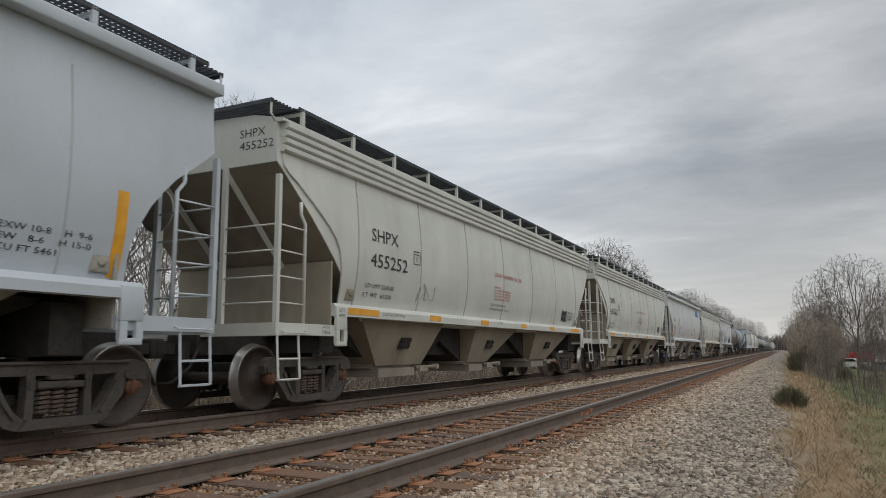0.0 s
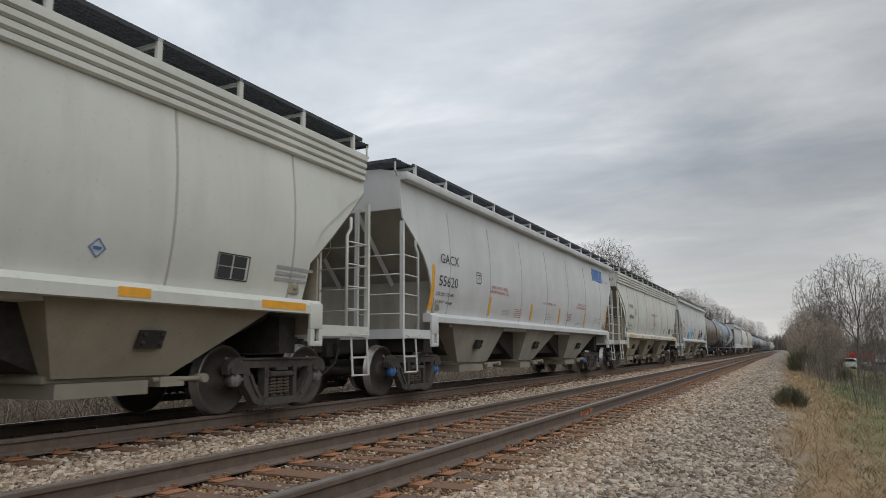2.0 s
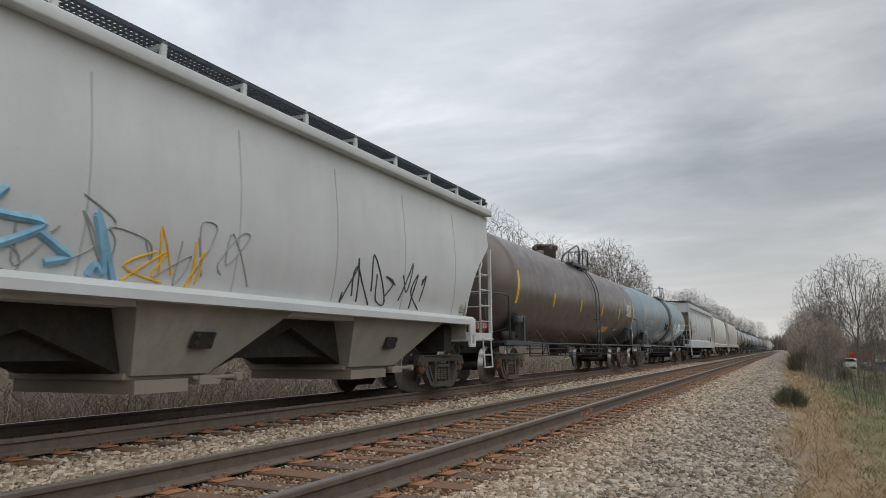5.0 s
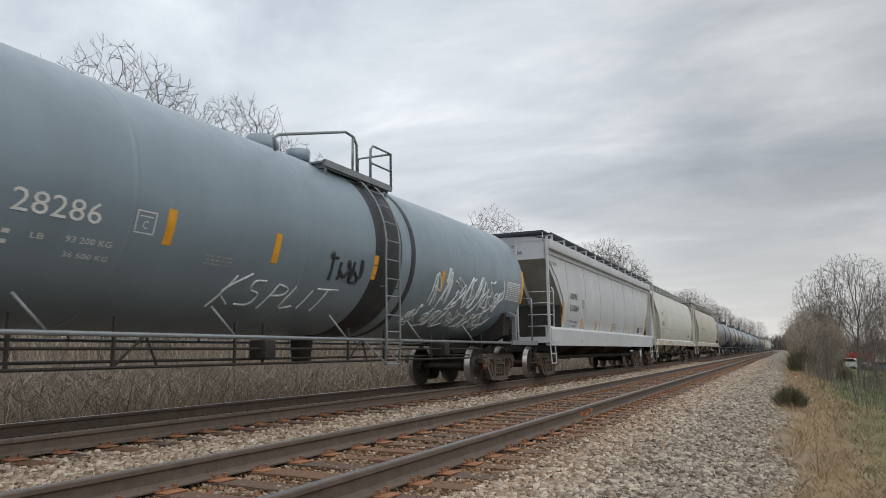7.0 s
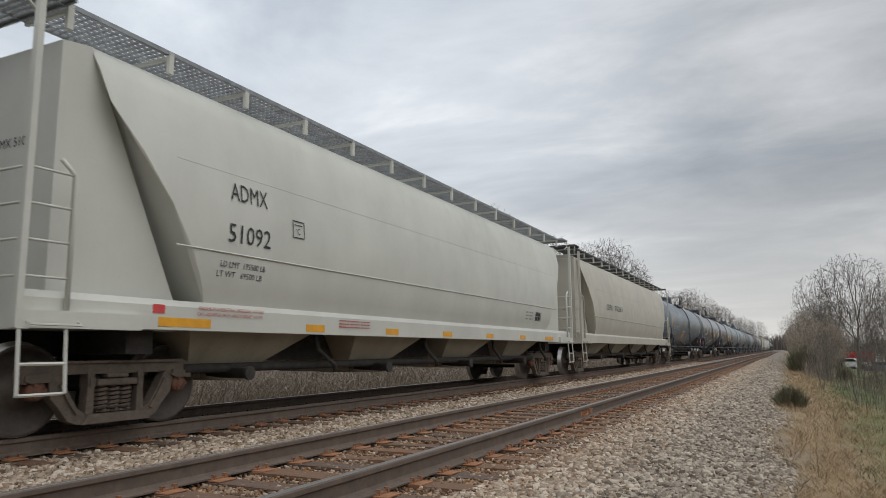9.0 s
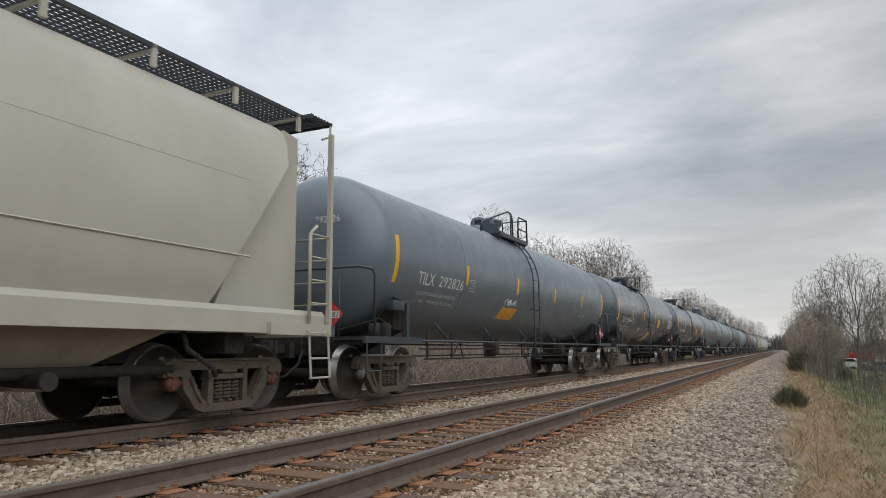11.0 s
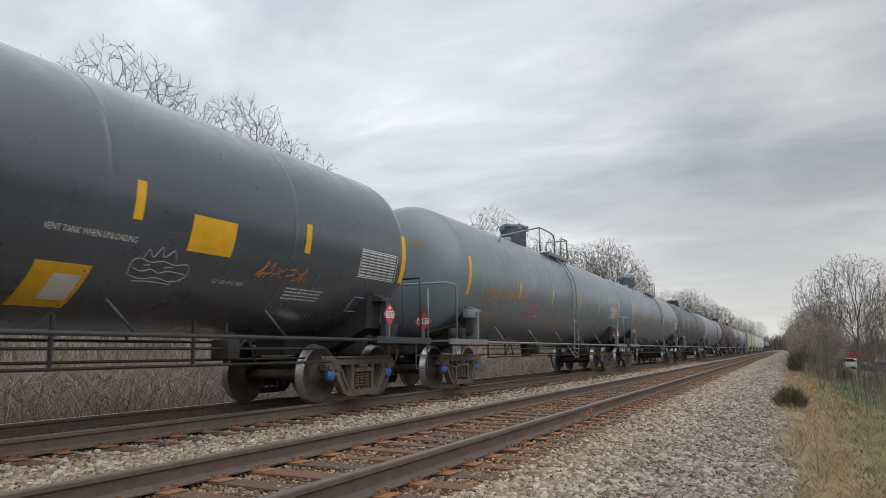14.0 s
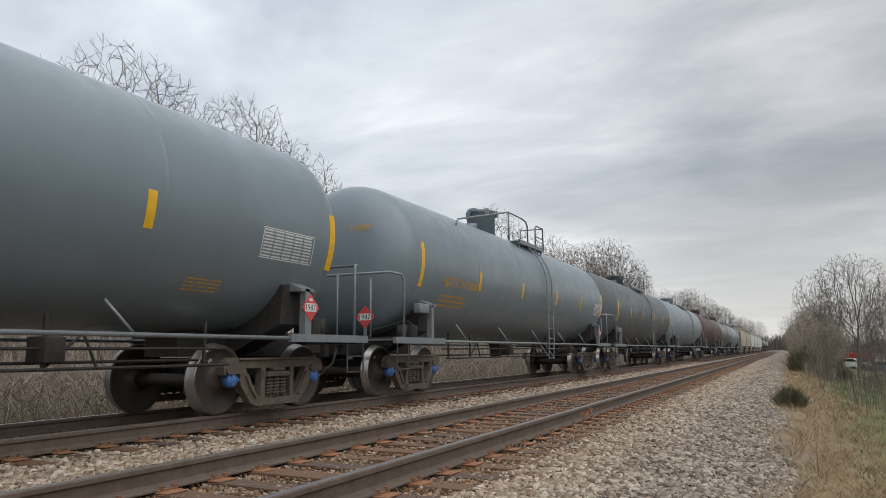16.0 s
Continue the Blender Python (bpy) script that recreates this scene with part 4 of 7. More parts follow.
    for k in range(nb):
        yc = -e + 1.8 + span * (k + 0.5)
        s = Shape()
        shift = (k - (nb - 1) / 2) * 0.1
        z0 = 0.56 if nb == 3 else 0.66
        if nb == 3:
            t0, t1, b0, b1 = ((-6.1, -3.0, -5.0, -3.3), (-1.35, 1.35, -1.05, 0.10), (2.85, 6.1, 3.25, 4.75))[k]
            zt = sill0 + 0.04
            pts = [(x, y, z) for z, x, ya, yb in ((zt, 1.45, t0, t1), (z0, 1.06, b0, b1)) for x, y in ((-x, ya), (x, ya), (x, yb), (-x, yb))]
            s.add(pts, [(0, 1, 2, 3), (7, 6, 5, 4)] + [(i, (i + 1) % 4, 4 + (i + 1) % 4, 4 + i) for i in range(4)])
            yc = (b0 + b1) / 2
        else:
            if kind == "round":
                z0 = 0.58
                yd = yc - 0.42
                pts = [(x, y, z) for z, x, ya, yb in ((1.18, 1.40, yc - span * 0.40, yc + span * 0.34), (z0, 0.92, yd - 0.55, yd + 0.55)) for x, y in ((-x, ya), (x, ya), (x, yb), (-x, yb))]
                s.add(pts, [(0, 1, 2, 3), (7, 6, 5, 4)] + [(i, (i + 1) % 4, 4 + (i + 1) % 4, 4 + i) for i in range(4)])
                arm = Shape()             # vent pipe and its bent lever in front of the gap
                ya = yc + span * 0.40
                arm.tube([(1.30, ya - 0.30, 1.10), (1.30, ya - 0.22, 0.86), (1.30, ya + 0.22, 0.62), (1.30, ya + 0.26, 0.52)], 0.035, 6)
                arm.lathe([(0.7, 0.07), (1.34, 0.07), (1.36, 0.09), (1.40, 0.09)], 0, (0, yd + 0.05, z0 - 0.03), 12)
                part("gate_lever", arm, M["under"], car)
                yc = yd
            else:
                bay(s, yc, span * 0.5, 0.42, 1.46, 0.6, 1.2, z0, 0, shift)
                yc += shift
        pocket = part("discharge_pocket", s, under, car)
        g = Shape()
        if nb == 3:
            core = Shape()                # cross slopes between the pockets, set back from the side, coloured black for their shade
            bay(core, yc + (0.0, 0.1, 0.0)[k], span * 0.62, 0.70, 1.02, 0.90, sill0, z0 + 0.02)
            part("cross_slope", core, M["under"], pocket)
            g.box(-1.0, 1.0, b0 - 0.05, b1 + 0.05, z0 - 0.05, z0 + 0.03, 0, 0.015)
            g.box(-1.0, 1.10, b0 + 0.02, b1 - 0.35, z0 - 0.20, z0 - 0.05)
            g.box(0.45, 1.18, b1 - 0.25, b1 + 0.10, z0 - 0.13, z0 - 0.02)
            g.tube([(1.12, b1 - 0.30, z0 - 0.05), (1.2, b1 + 0.40, z0 - 0.05)], 0.03, 8)
            g.lathe([(1.05, 0.055), (1.26, 0.055)], 0, (0, b1 + 0.36, z0 - 0.05), 10)
        else:
            g.box(-0.6, 0.6, yc - 0.45, yc + 0.45, z0 - 0.10, z0 + 0.02, 0, 0.015)
            g.tube([(0.0, yc, z0 - 0.06), (1.2, yc + 0.1, z0 - 0.06)], 0.07, 10)
        part("gate", g, M["gate_tan"] if kind != "deep" else under, pocket)
        if nb == 3:
            v = Shape()
            yv = ((t0 + t1) / 2 + yc) / 2
            lean = [(1.23, yv - 0.17, 0.87), (1.23, yv + 0.17, 0.87), (1.31, yv + 0.17, 1.06), (1.31, yv - 0.17, 1.06)]
            v.add(lean + [(x + 0.035, y, z - 0.012) for x, y, z in lean], [(0, 1, 2, 3), (4, 5, 6, 7), (0, 1, 5, 4), (1, 2, 6, 5), (2, 3, 7, 6), (3, 0, 4, 7)])
            for dy in (-0.12, 0.12):
                for zz in (0.92, 1.01):
                    xx = 1.23 + (zz - 0.86) * 0.38
                    v.lathe([(xx, 0.028), (xx + 0.065, 0.028), (xx + 0.065, 0.01)], 0, (0, yv + dy, zz), 8)
            part("vibrator_bracket", v, M["under"], pocket)
    c = Shape()
    # besides the sill itself: wide dark blocks standing in for shade between pockets
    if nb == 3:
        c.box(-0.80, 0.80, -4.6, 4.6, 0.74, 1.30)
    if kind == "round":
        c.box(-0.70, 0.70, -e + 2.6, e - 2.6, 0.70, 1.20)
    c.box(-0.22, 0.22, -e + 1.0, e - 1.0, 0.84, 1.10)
    if nb == 4:
        c.tube([(1.05, -e + 2.4, 0.62), (1.05, e - 2.4, 0.62)], 0.06, 8)
    part("centre_sill", c, M["under"], car)
    # walkways
    gap = 1.27
    npost = int((2 * e - 1.0) / gap)
    posts = [-e + 0.45 + k * (2 * e - 0.9) / npost for k in range(npost + 1)]
    if kind == "round":
        running_board(car, 0.62, 1.32, -e + 0.1, e - 0.1, 4.31, walk, posts[::1], top + 0.06, body, 0.09)
    else:
        running_board(car, 0.45 if kind == "ribbed" else 0.62, 1.585, -e + 0.35, e - 0.2, 4.26, walk, posts, top, body, {"ribbed": 0.045, "smooth": 0.07}.get(kind, 0.08))
    for sy in (-1, 1):                    # crossover platform over each end
        cr = Shape()
        zc = 4.31 if kind == "round" else 4.26
        for k in range(7):
            y = sy * (e + 0.10 - 0.075 * k)
            cr.box(-1.30, 1.50, y - 0.018, y + 0.018, zc - 0.035, zc - 0.004)
        for y in (e + 0.13, e - 0.38):
            cr.box(-1.30, 1.50, sy * y - 0.012, sy * y + 0.012, zc - 0.06, zc)
        part("crossover_platform", cr, walk, car, "steel grating platform across the roof end")
        br = Shape()
        br.tube([(1.48, sy * (e + 0.12), zc - 0.03), (1.48, sy * (e + 0.12), zc - 0.22), (1.44, sy * (e - 0.04), zc - 0.30)], 0.018, 5)
        part("platform_bracket", br, body, car)
    for y0, y1 in stripes:
        stripe(car, y0, y1, sill0 + 0.035, sill0 + 0.135, (w + 0.036) if kind != "round" else 1.531, M["orange"])
    for y, z0, z1 in upright:
        side_strip(car, y, 0.13, z0, z1, M["orange"])
    return car


# ---- tank cars ----
TANK_Z, TANK_R = 2.58, 1.50


def tank_pose(y, z, out=0.004):
    """On the round side of a tank, at height z."""
    a = math.asin(max(-1, min(1, (z - TANK_Z) / TANK_R)))
    return facing(y, TANK_Z + (TANK_R + out) * math.sin(a), (TANK_R + out) * math.cos(a), math.degrees(a))


def tank_patch(car, y0, y1, z0, z1, mat, name="reflective_stripe", out=0.004, slant=0.0, parent=None):
    """A sheet that follows the round side of the tank."""
    s = Shape()
    n = 7
    a0, a1 = math.asin((z0 - TANK_Z) / TANK_R), math.asin((z1 - TANK_Z) / TANK_R)
    vs = []
    for r in (TANK_R - 0.004, TANK_R + out):
        for k in range(n):
            a = a0 + (a1 - a0) * k / (n - 1)
            d = slant * k / (n - 1)
            vs += [(r * math.cos(a), y0 + d, TANK_Z + r * math.sin(a)), (r * math.cos(a), y1 + d, TANK_Z + r * math.sin(a))]
    fs = []
    for o in (0, 2 * n):
        fs += [(o + 2 * k, o + 2 * k + 1, o + 2 * k + 3, o + 2 * k + 2) for k in range(n - 1)]
    fs += [(0, 1, 2 * n + 1, 2 * n), (2 * n - 2, 2 * n - 1, 4 * n - 1, 4 * n - 2)]
    for c in (0, 1):
        fs += [(2 * k + c, 2 * k + 2 + c, 2 * n + 2 * k + 2 + c, 2 * n + 2 * k + c) for k in range(n - 1)]
    s.add(vs, fs, 0, False)
    return part(name, s, mat, parent or car)


def tank(label, half, shell, bars, frames="bogie", caps="cap_blue", stripes=(), stripe_mat=None, band=False, dome="valve", mid=0.6, dome_y=-0.5, tall=0.5, at=None, head_stripe=True, detail=True, sz=(2.22, 2.64)):
    car = thing("tank_car", label, "freight car", "cars of the freight train", at=at)
    e = half - 0.78
    s = Shape()
    prof = [(-e + 0.70 * (1 - math.cos(k / 9 * math.pi / 2)), max(0.01, TANK_R * math.sin(k / 9 * math.pi / 2) ** 0.75)) for k in range(10)]
    step = 2 * (e - 0.7) / 5
    for k in range(1, 5):
        y = -e + 0.7 + step * k
        prof += [(y - 0.07, TANK_R), (y - 0.022, TANK_R), (y - 0.010, TANK_R + 0.004), (y + 0.010, TANK_R + 0.004), (y + 0.022, TANK_R), (y + 0.07, TANK_R)]
    prof.insert(10, (-e + 0.76, TANK_R))
    prof.append((e - 0.76, TANK_R))
    prof += [(-a, r) for a, r in prof[9::-1]]
    slots = []
    for (a, _), (b, _) in zip(prof, prof[1:]):
        slots.append(0)
    s.lathe(prof, 1, (0, 0, TANK_Z), 56, slots)
    if band:
        s.lathe([(0.30, TANK_R), (0.31, TANK_R + 0.004), (1.20, TANK_R + 0.004), (1.21, TANK_R)], 1, (0, 0, TANK_Z), 56, [1, 1, 1])
        s.lathe([(1.55, TANK_R), (1.56, TANK_R + 0.004), (1.72, TANK_R + 0.004), (1.73, TANK_R)], 1, (0, 0, TANK_Z), 56, [1, 1, 1])
    part("tank_shell", s, [shell, M["band"]], car)
    for sy in (-1, 1):
        y0, y1 = sy * (half - 0.45), sy * (half - 3.2)
        u = Shape()
        u.box(-0.30, 0.30, min(y0, y1), max(y0, y1), 0.76, 1.12)
        part("stub_sill", u, M["under"], car)
        yb = sy * (half - 2.06)
        u = Shape()
        u.prism([(-1.3, 1.75), (-1.25, 1.2), (-0.4, 0.8), (0.4, 0.8), (1.25, 1.2), (1.3, 1.75)], 1, yb - 0.22, yb + 0.22)
        part("saddle", u, M["under"], car)
        u = Shape()
        u.box(-1.45, 1.45, min(sy * (half - 0.50), sy * (half - 0.68)), max(sy * (half - 0.50), sy * (half - 0.68)), 0.93, 1.06)
        part("end_beam", u, M["under"], car)
    for sx in (-1, 1):                    # side rail with its struts
        b = Shape()
        b.tube([(sx * 1.52, -half + 1.9, 1.0), (sx * 1.52, half - 1.9, 1.0)], 0.026, 8)
        y = -half + 3.6
        while y < half - 3:
            b.tube([(sx * 1.52, y, 1.0), (sx * 1.36, y - 0.26, 1.36)], 0.018, 6)
            y += 2.45
        part("side_rail", b, bars, car)
    for sy in (-1, 1):
        for sx in (-1, 1):                # end platforms
            p = Shape()
            x0, x1 = sorted((sx * 0.95, sx * 1.50))
            y0, y1 = sorted((sy * (half - 0.45), sy * (half - 2.40)))
            p.prism([(x0, 1.0), (x1, 1.0), (x1, 0.95), (x1 + 0.06, 0.95), (x1 + 0.06, 1.06), (x1, 1.06), (x1, 1.03), (x0, 1.03)] if sx > 0 else
                    [(x1, 1.0), (x0, 1.0), (x0, 0.95), (x0 - 0.06, 0.95), (x0 - 0.06, 1.06), (x0, 1.06), (x0, 1.03), (x1, 1.03)], 1, y0, y1)
            part("end_platform", p, bars, car)
        h = Shape()                       # end handrail
        ye, yi = sy * (half - 0.52), sy * (half - 0.80)
        h.tube([(1.52, yi, 1.03), (1.52, yi, 2.08), (1.50, yi + sy * 0.05, 2.17), (1.40, ye, 2.20), (-1.40, ye, 2.20), (-1.50, yi + sy * 0.05, 2.17), (-1.52, yi, 2.08), (-1.52, yi, 1.03)], 0.023, 6)
        h.tube([(1.0, ye, 1.03), (1.0, ye, 2.10)], 0.020, 6)
        h.tube([(-1.0, ye, 1.03), (-1.0, ye, 2.10)], 0.020, 6)
        part("handrail", h, bars, car)
        b = Shape()                       # tank anchor bracket beside the bolster
        yb = sy * (half - 1.98)
        b.box(1.40, 1.50, yb - 0.05, yb + 0.05, 1.03, 1.70)
        b.prism([(1.15, 1.66), (1.5, 1.66), (1.5, 1.70), (1.25, 1.80)], 1, yb - 0.16, yb + 0.16)
        if sy < 0:
            b.box(1.36, 1.50, yb - 0.52, yb - 0.12, 1.52, 1.70, 0, 0.015)
        part("bracket_post", b, bars, car)
        st = Shape()
        for y in (half - 0.55, half - 1.0):
            st.tube([(1.53, sy * y, 1.0), (1.53, sy * y, 0.50)], 0.014, 5)
        for z in (0.74, 0.50):
            st.tube([(1.53, sy * (half - 0.55), z), (1.53, sy * (half - 1.0), z)], 0.013, 5)
        part("stirrup_step", st, M["darkbar"], car)
        add_coupler(car, half, sy, M["under"])
        add_bogie(car, sy * (half - 2.06), frames, caps)
        if detail:
            v = Shape()                   # brake gear on the platform
            v.lathe([(1.05, 0.10), (1.30, 0.10)], 2, (1.2, sy * (half - 1.3), 0), 12)
            v.box(1.0, 1.35, sy * (half - 1.55) - 0.1, sy * (half - 1.55) + 0.1, 1.05, 1.3, 0, 0.02)
            v.tube([(0.6, sy * (half - 1.2), 1.2), (1.25, sy * (half - 1.4), 1.38), (1.3, sy * (half - 1.8), 1.22)], 0.018, 5)
            part("brake_gear", v, M["under"], car)
    # pipes under the belly
    pp = Shape()
    for x, z in ((1.1, 0.86), (0.8, 0.72), (1.2, 0.66)):
        pp.tube([(x, -half + 3.2, z), (x, half - 3.2, z)], 0.018, 5)
    y, k = -half + 3.5, 0
    while y < half - 3.3:
        pp.box(1.09, 1.12, y - 0.018, y + 0.018, 0.64, 1.2)
        if k % 3 == 1:
            pp.tube([(1.1, y, 0.66), (1.1, y + 0.42, 1.02)], 0.016, 5)
            pp.tube([(1.1, y + 0.42, 1.02), (1.1, y + 0.60, 0.66)], 0.016, 5)
        if k % 4 == 2:
            pp.box(0.9, 1.2, y + 0.5, y + 0.72, 0.72, 0.98, 0, 0.02)
        y += (1.15, 1.85, 0.55, 2.1)[k % 4]
        k += 1
    pp.lathe([(0.62, 0.16), (1.05, 0.2), (1.2, 0.3)], 2, (0, 0.3, 0), 14)
    part("brake_piping", pp, M["under"], car)
    # top platform, dome and rails
    zt = TANK_Z + TANK_R
    d = Shape()
    if dome == "valve":
        d.lathe([(zt - 0.06, 0.40), (zt + tall - 0.12, 0.40), (zt + tall - 0.10, 0.43), (zt + tall - 0.05, 0.43), (zt + tall - 0.02, 0.38), (zt + tall, 0.02)], 2, (0, dome_y, 0), 28)
        for k in range(5):
            a = k * 1.2566 + 0.5
            d.box(0.43 * math.cos(a) - 0.05, 0.43 * math.cos(a) + 0.05, dome_y + 0.43 * math.sin(a) - 0.04, dome_y + 0.43 * math.sin(a) + 0.04, zt + tall - 0.20, zt + tall - 0.02)
        d.box(-0.1, 0.1, dome_y - 0.62, dome_y - 0.36, zt + tall - 0.13, zt + tall - 0.03, 0, 0.02)
        d.lathe([(zt - 0.04, 0.16), (zt + 0.16, 0.16), (zt + 0.17, 0.02)], 2, (0.1, dome_y - 0.95, 0), 16)
    else:
        d.lathe([(zt - 0.05, 0.30), (zt + 0.14, 0.30), (zt + 0.26, 0.24), (zt + 0.33, 0.05)], 2, (0, dome_y, 0), 20)
        d.lathe([(zt - 0.05, 0.2), (zt + 0.14, 0.2), (zt + 0.15, 0.02)], 2, (0.3, dome_y + 0.6, 0), 16)
    part("manway", d, shell, car)
    zp, x = zt - 0.20, 1.08
    foot = mid                           # the ladder's place; the platform may stand beside it
    mid += 0.30 if tall > 0.6 else 0.0
    p0, p1 = mid - 1.35, mid + 0.80
    pl = Shape()
    for k in range(6):
        xs = 0.50 + k * 0.11
        pl.box(xs - 0.04, xs + 0.04, p0, p1, zp - 0.03, zp)
    pl.box(x - 0.02, x + 0.02, p0, p1, zp - 0.09, zp + 0.02)
    pl.box(0.44, 0.48, p0, p1, zp - 0.09, zp + 0.02)
    for y in (p0 + 0.1, mid, p1 - 0.1):
        pl.box(0.46, x, y - 0.025, y + 0.025, zp - 0.10, zp - 0.03)
        pl.tube([(x - 0.03, y, zp - 0.06), (x - 0.10, y, zp - 0.36)], 0.03, 5)
    part("top_platform", pl, bars, car, "slatted walkway on top of the tank")
    hr = Shape()
    zr = zp + 0.64
    if tall > 0.6:
        hr.tube([(x, mid - 5.6, zt - 0.45), (x, mid - 5.5, zt - 0.30), (x, mid - 2.2, zr)], 0.024, 6)
        hr.tube([(x, mid - 2.2, zp - 0.1), (x, mid - 2.2, zr), (x, mid - 1.1, zr), (x, mid - 0.78, zr - 0.04), (x, mid - 0.66, zr - 0.16), (x, mid - 0.64, zp)], 0.024, 6)
    else:
        hr.tube([(x - 0.05, mid - 2.5, zp - 0.14), (x, mid - 2.6, zp + 0.02), (x, mid - 2.5, zp + 0.10), (x, mid - 0.75, zr), (x, mid - 0.5, zr - 0.02), (x, mid - 0.40, zr - 0.14), (x, mid - 0.38, zp)], 0.024, 6)
        hr.tube([(x, mid - 0.52, zr - 0.02), (x, mid - 0.52, zp)], 0.022, 6)
    hr.tube([(x, mid + 0.06, zp), (x, mid + 0.06, zr - 0.10), (x, mid + 0.14, zr - 0.01), (x, mid + 0.78, zr), (x, mid + 0.80, zp - 0.05)], 0.024, 6)
    hr.tube([(x, mid + 0.06, zr - 0.34), (x, mid + 0.80, zr - 0.34)], 0.018, 6)
    hr.tube([(x, mid + 0.78, zr), (0.35, mid + 0.78, zr), (0.35, mid + 0.78, zp)], 0.022, 6)
    hr.tube([(-0.7, mid - 2.2, zp - 0.1), (-0.7, mid - 2.2, zr), (-0.7, mid + 0.8, zr), (-0.7, mid + 0.8, zp - 0.1)], 0.02, 6)
    part("platform_rail", hr, bars, car)
    la = Shape()                          # side ladder that follows the shell
    ya, yb = foot - 0.23, foot + 0.23
    for y in (ya, yb):
        path = [(1.58, y, 0.58), (1.60, y, 1.05)] + [((TANK_R + 0.09) * math.cos(a), y, TANK_Z + (TANK_R + 0.09) * math.sin(a)) for a in [radians(v) for v in range(-5, 56, 6)]]
        la.tube(path, 0.020, 6)
    for z in (0.60, 0.86, 1.14, 1.42):
        la.tube([(1.595, ya, z), (1.595, yb, z)], 0.013, 5)
    for k in range(8):
        a = radians(-32 + 12.0 * k)
        xr = 1.6 if a < radians(-5) else (TANK_R + 0.09) * math.cos(a)
        zz = TANK_Z + (TANK_R + 0.09) * math.sin(a)
        la.tube([(xr, ya, zz), (xr, yb, zz)], 0.013, 5)
    for y in (ya, yb):
        la.tube([(1.58, y, 0.62), (1.52, y - 0.62, 1.0)], 0.016, 5)
        la.tube([(1.60, y, 1.9), (1.48, y, 1.9)], 0.014, 5)
    part("ladder", la, bars, car)
    if head_stripe:
        for y in (-e + 0.76, e - 0.68):
            tank_patch(car, y, y + 0.13, 2.03, 2.87, stripe_mat)
    for y in stripes:
        tank_patch(car, y, y + 0.12, sz[0], sz[1], stripe_mat)
    return car


# ---- the train, car by car ----
JOINTS = [-10.9, 6.76, 24.65, 42.3, 60.25, 78.8, 96.5, 114.77, 132.9, 150.95, 169.87, 190.65, 209.2, 227.32, 245.42, 263.75, 281.2, 298.7, 316.4]
while len(JOINTS) < 33:
    JOINTS.append(JOINTS[-1] + 17.7)
CARS = []


def add_car(i, maker, *args, **kw):
    half = (JOINTS[i + 1] - JOINTS[i]) / 2
    u = (JOINTS[i + 1] + JOINTS[i]) / 2
    car = maker(args[0], half, *args[1:], at=pose(TRAIN_X, u, 0), **kw)
    CARS.append((car, u))
    return car, half


RIB = [(-6.75, -5.85), (-4.0, -3.55), (-1.55, -1.1), (1.05, 1.45), (3.5, 3.9), (5.65, 6.55)]
UPR = [(-7.2, 1.58, 2.42), (-4.27, 1.6, 2.0), (-1.33, 1.6, 2.0), (1.55, 1.6, 2.0), (4.14, 1.6, 2.0), (6.94, 1.56, 2.45)]
UPR3 = [(-7.2, 1.58, 2.46), (-4.25, 1.6, 2.03), (-1.3, 1.6, 2.03), (1.28, 1.6, 2.03), (4.24, 1.6, 2.03), (7.26, 1.58, 2.48)]
DEEP = [(-6.95, 1.49, 2.27), (-4.68, 1.49, 1.83), (-2.7, 1.49, 1.84), (-0.12, 1.49, 1.85), (2.58, 1.49, 1.86), (4.64, 1.49, 1.85), (6.88, 1.49, 2.30)]
ROUND = [(-7.3, -6.53), (-4.7, -4.26), (-2.5, -2.07), (-0.29, 0.13), (1.96, 2.37), (4.2, 4.6), (6.3, 7.0)]
TS = [-4.54, -1.61, 1.63, 4.37]
G = "grime_beige"
add_car(0, hopper, "cool white covered hopper car with orange upright stripes", M["cool"], M["grime_grey"], "smooth", M["walk_dark"], upright=UPR)
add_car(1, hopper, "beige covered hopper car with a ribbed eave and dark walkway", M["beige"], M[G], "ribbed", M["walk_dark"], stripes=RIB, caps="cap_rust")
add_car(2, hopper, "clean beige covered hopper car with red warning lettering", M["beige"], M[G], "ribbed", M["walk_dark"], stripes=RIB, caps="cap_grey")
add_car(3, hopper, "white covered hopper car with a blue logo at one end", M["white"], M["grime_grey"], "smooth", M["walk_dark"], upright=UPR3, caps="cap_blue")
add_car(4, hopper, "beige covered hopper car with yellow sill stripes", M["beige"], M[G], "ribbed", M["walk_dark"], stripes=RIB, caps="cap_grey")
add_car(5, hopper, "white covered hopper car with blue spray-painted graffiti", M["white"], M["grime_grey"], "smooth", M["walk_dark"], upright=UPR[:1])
add_car(6, tank, "dark brown tank car with yellow stripes", M["brown"], M["darkbar"], caps="cap_rust", stripes=[-4.4, -1.3, 1.76, 4.74], stripe_mat=M["yellow"], sz=(2.09, 2.49))
add_car(7, tank, "blue-grey tank car with a dark spill band and white graffiti", M["bluegrey"], M["steelbar"], caps="cap_rust", stripes=[-4.1, -2.25, 0.3, 2.9], stripe_mat=M["orange"], band=True, dome="low", sz=(2.01, 2.41), mid=0.72, dome_y=-0.9)
add_car(8, hopper, "pale grey covered hopper car with a deep side sill", M["pale"], M["under"], "deep", M["walk_dark"], upright=DEEP, frames="bogie")
add_car(9, hopper, "cream covered hopper car with rounded sides", M["cream"], M[G], "round", M["walk_light"], stripes=ROUND, frames="bogie")
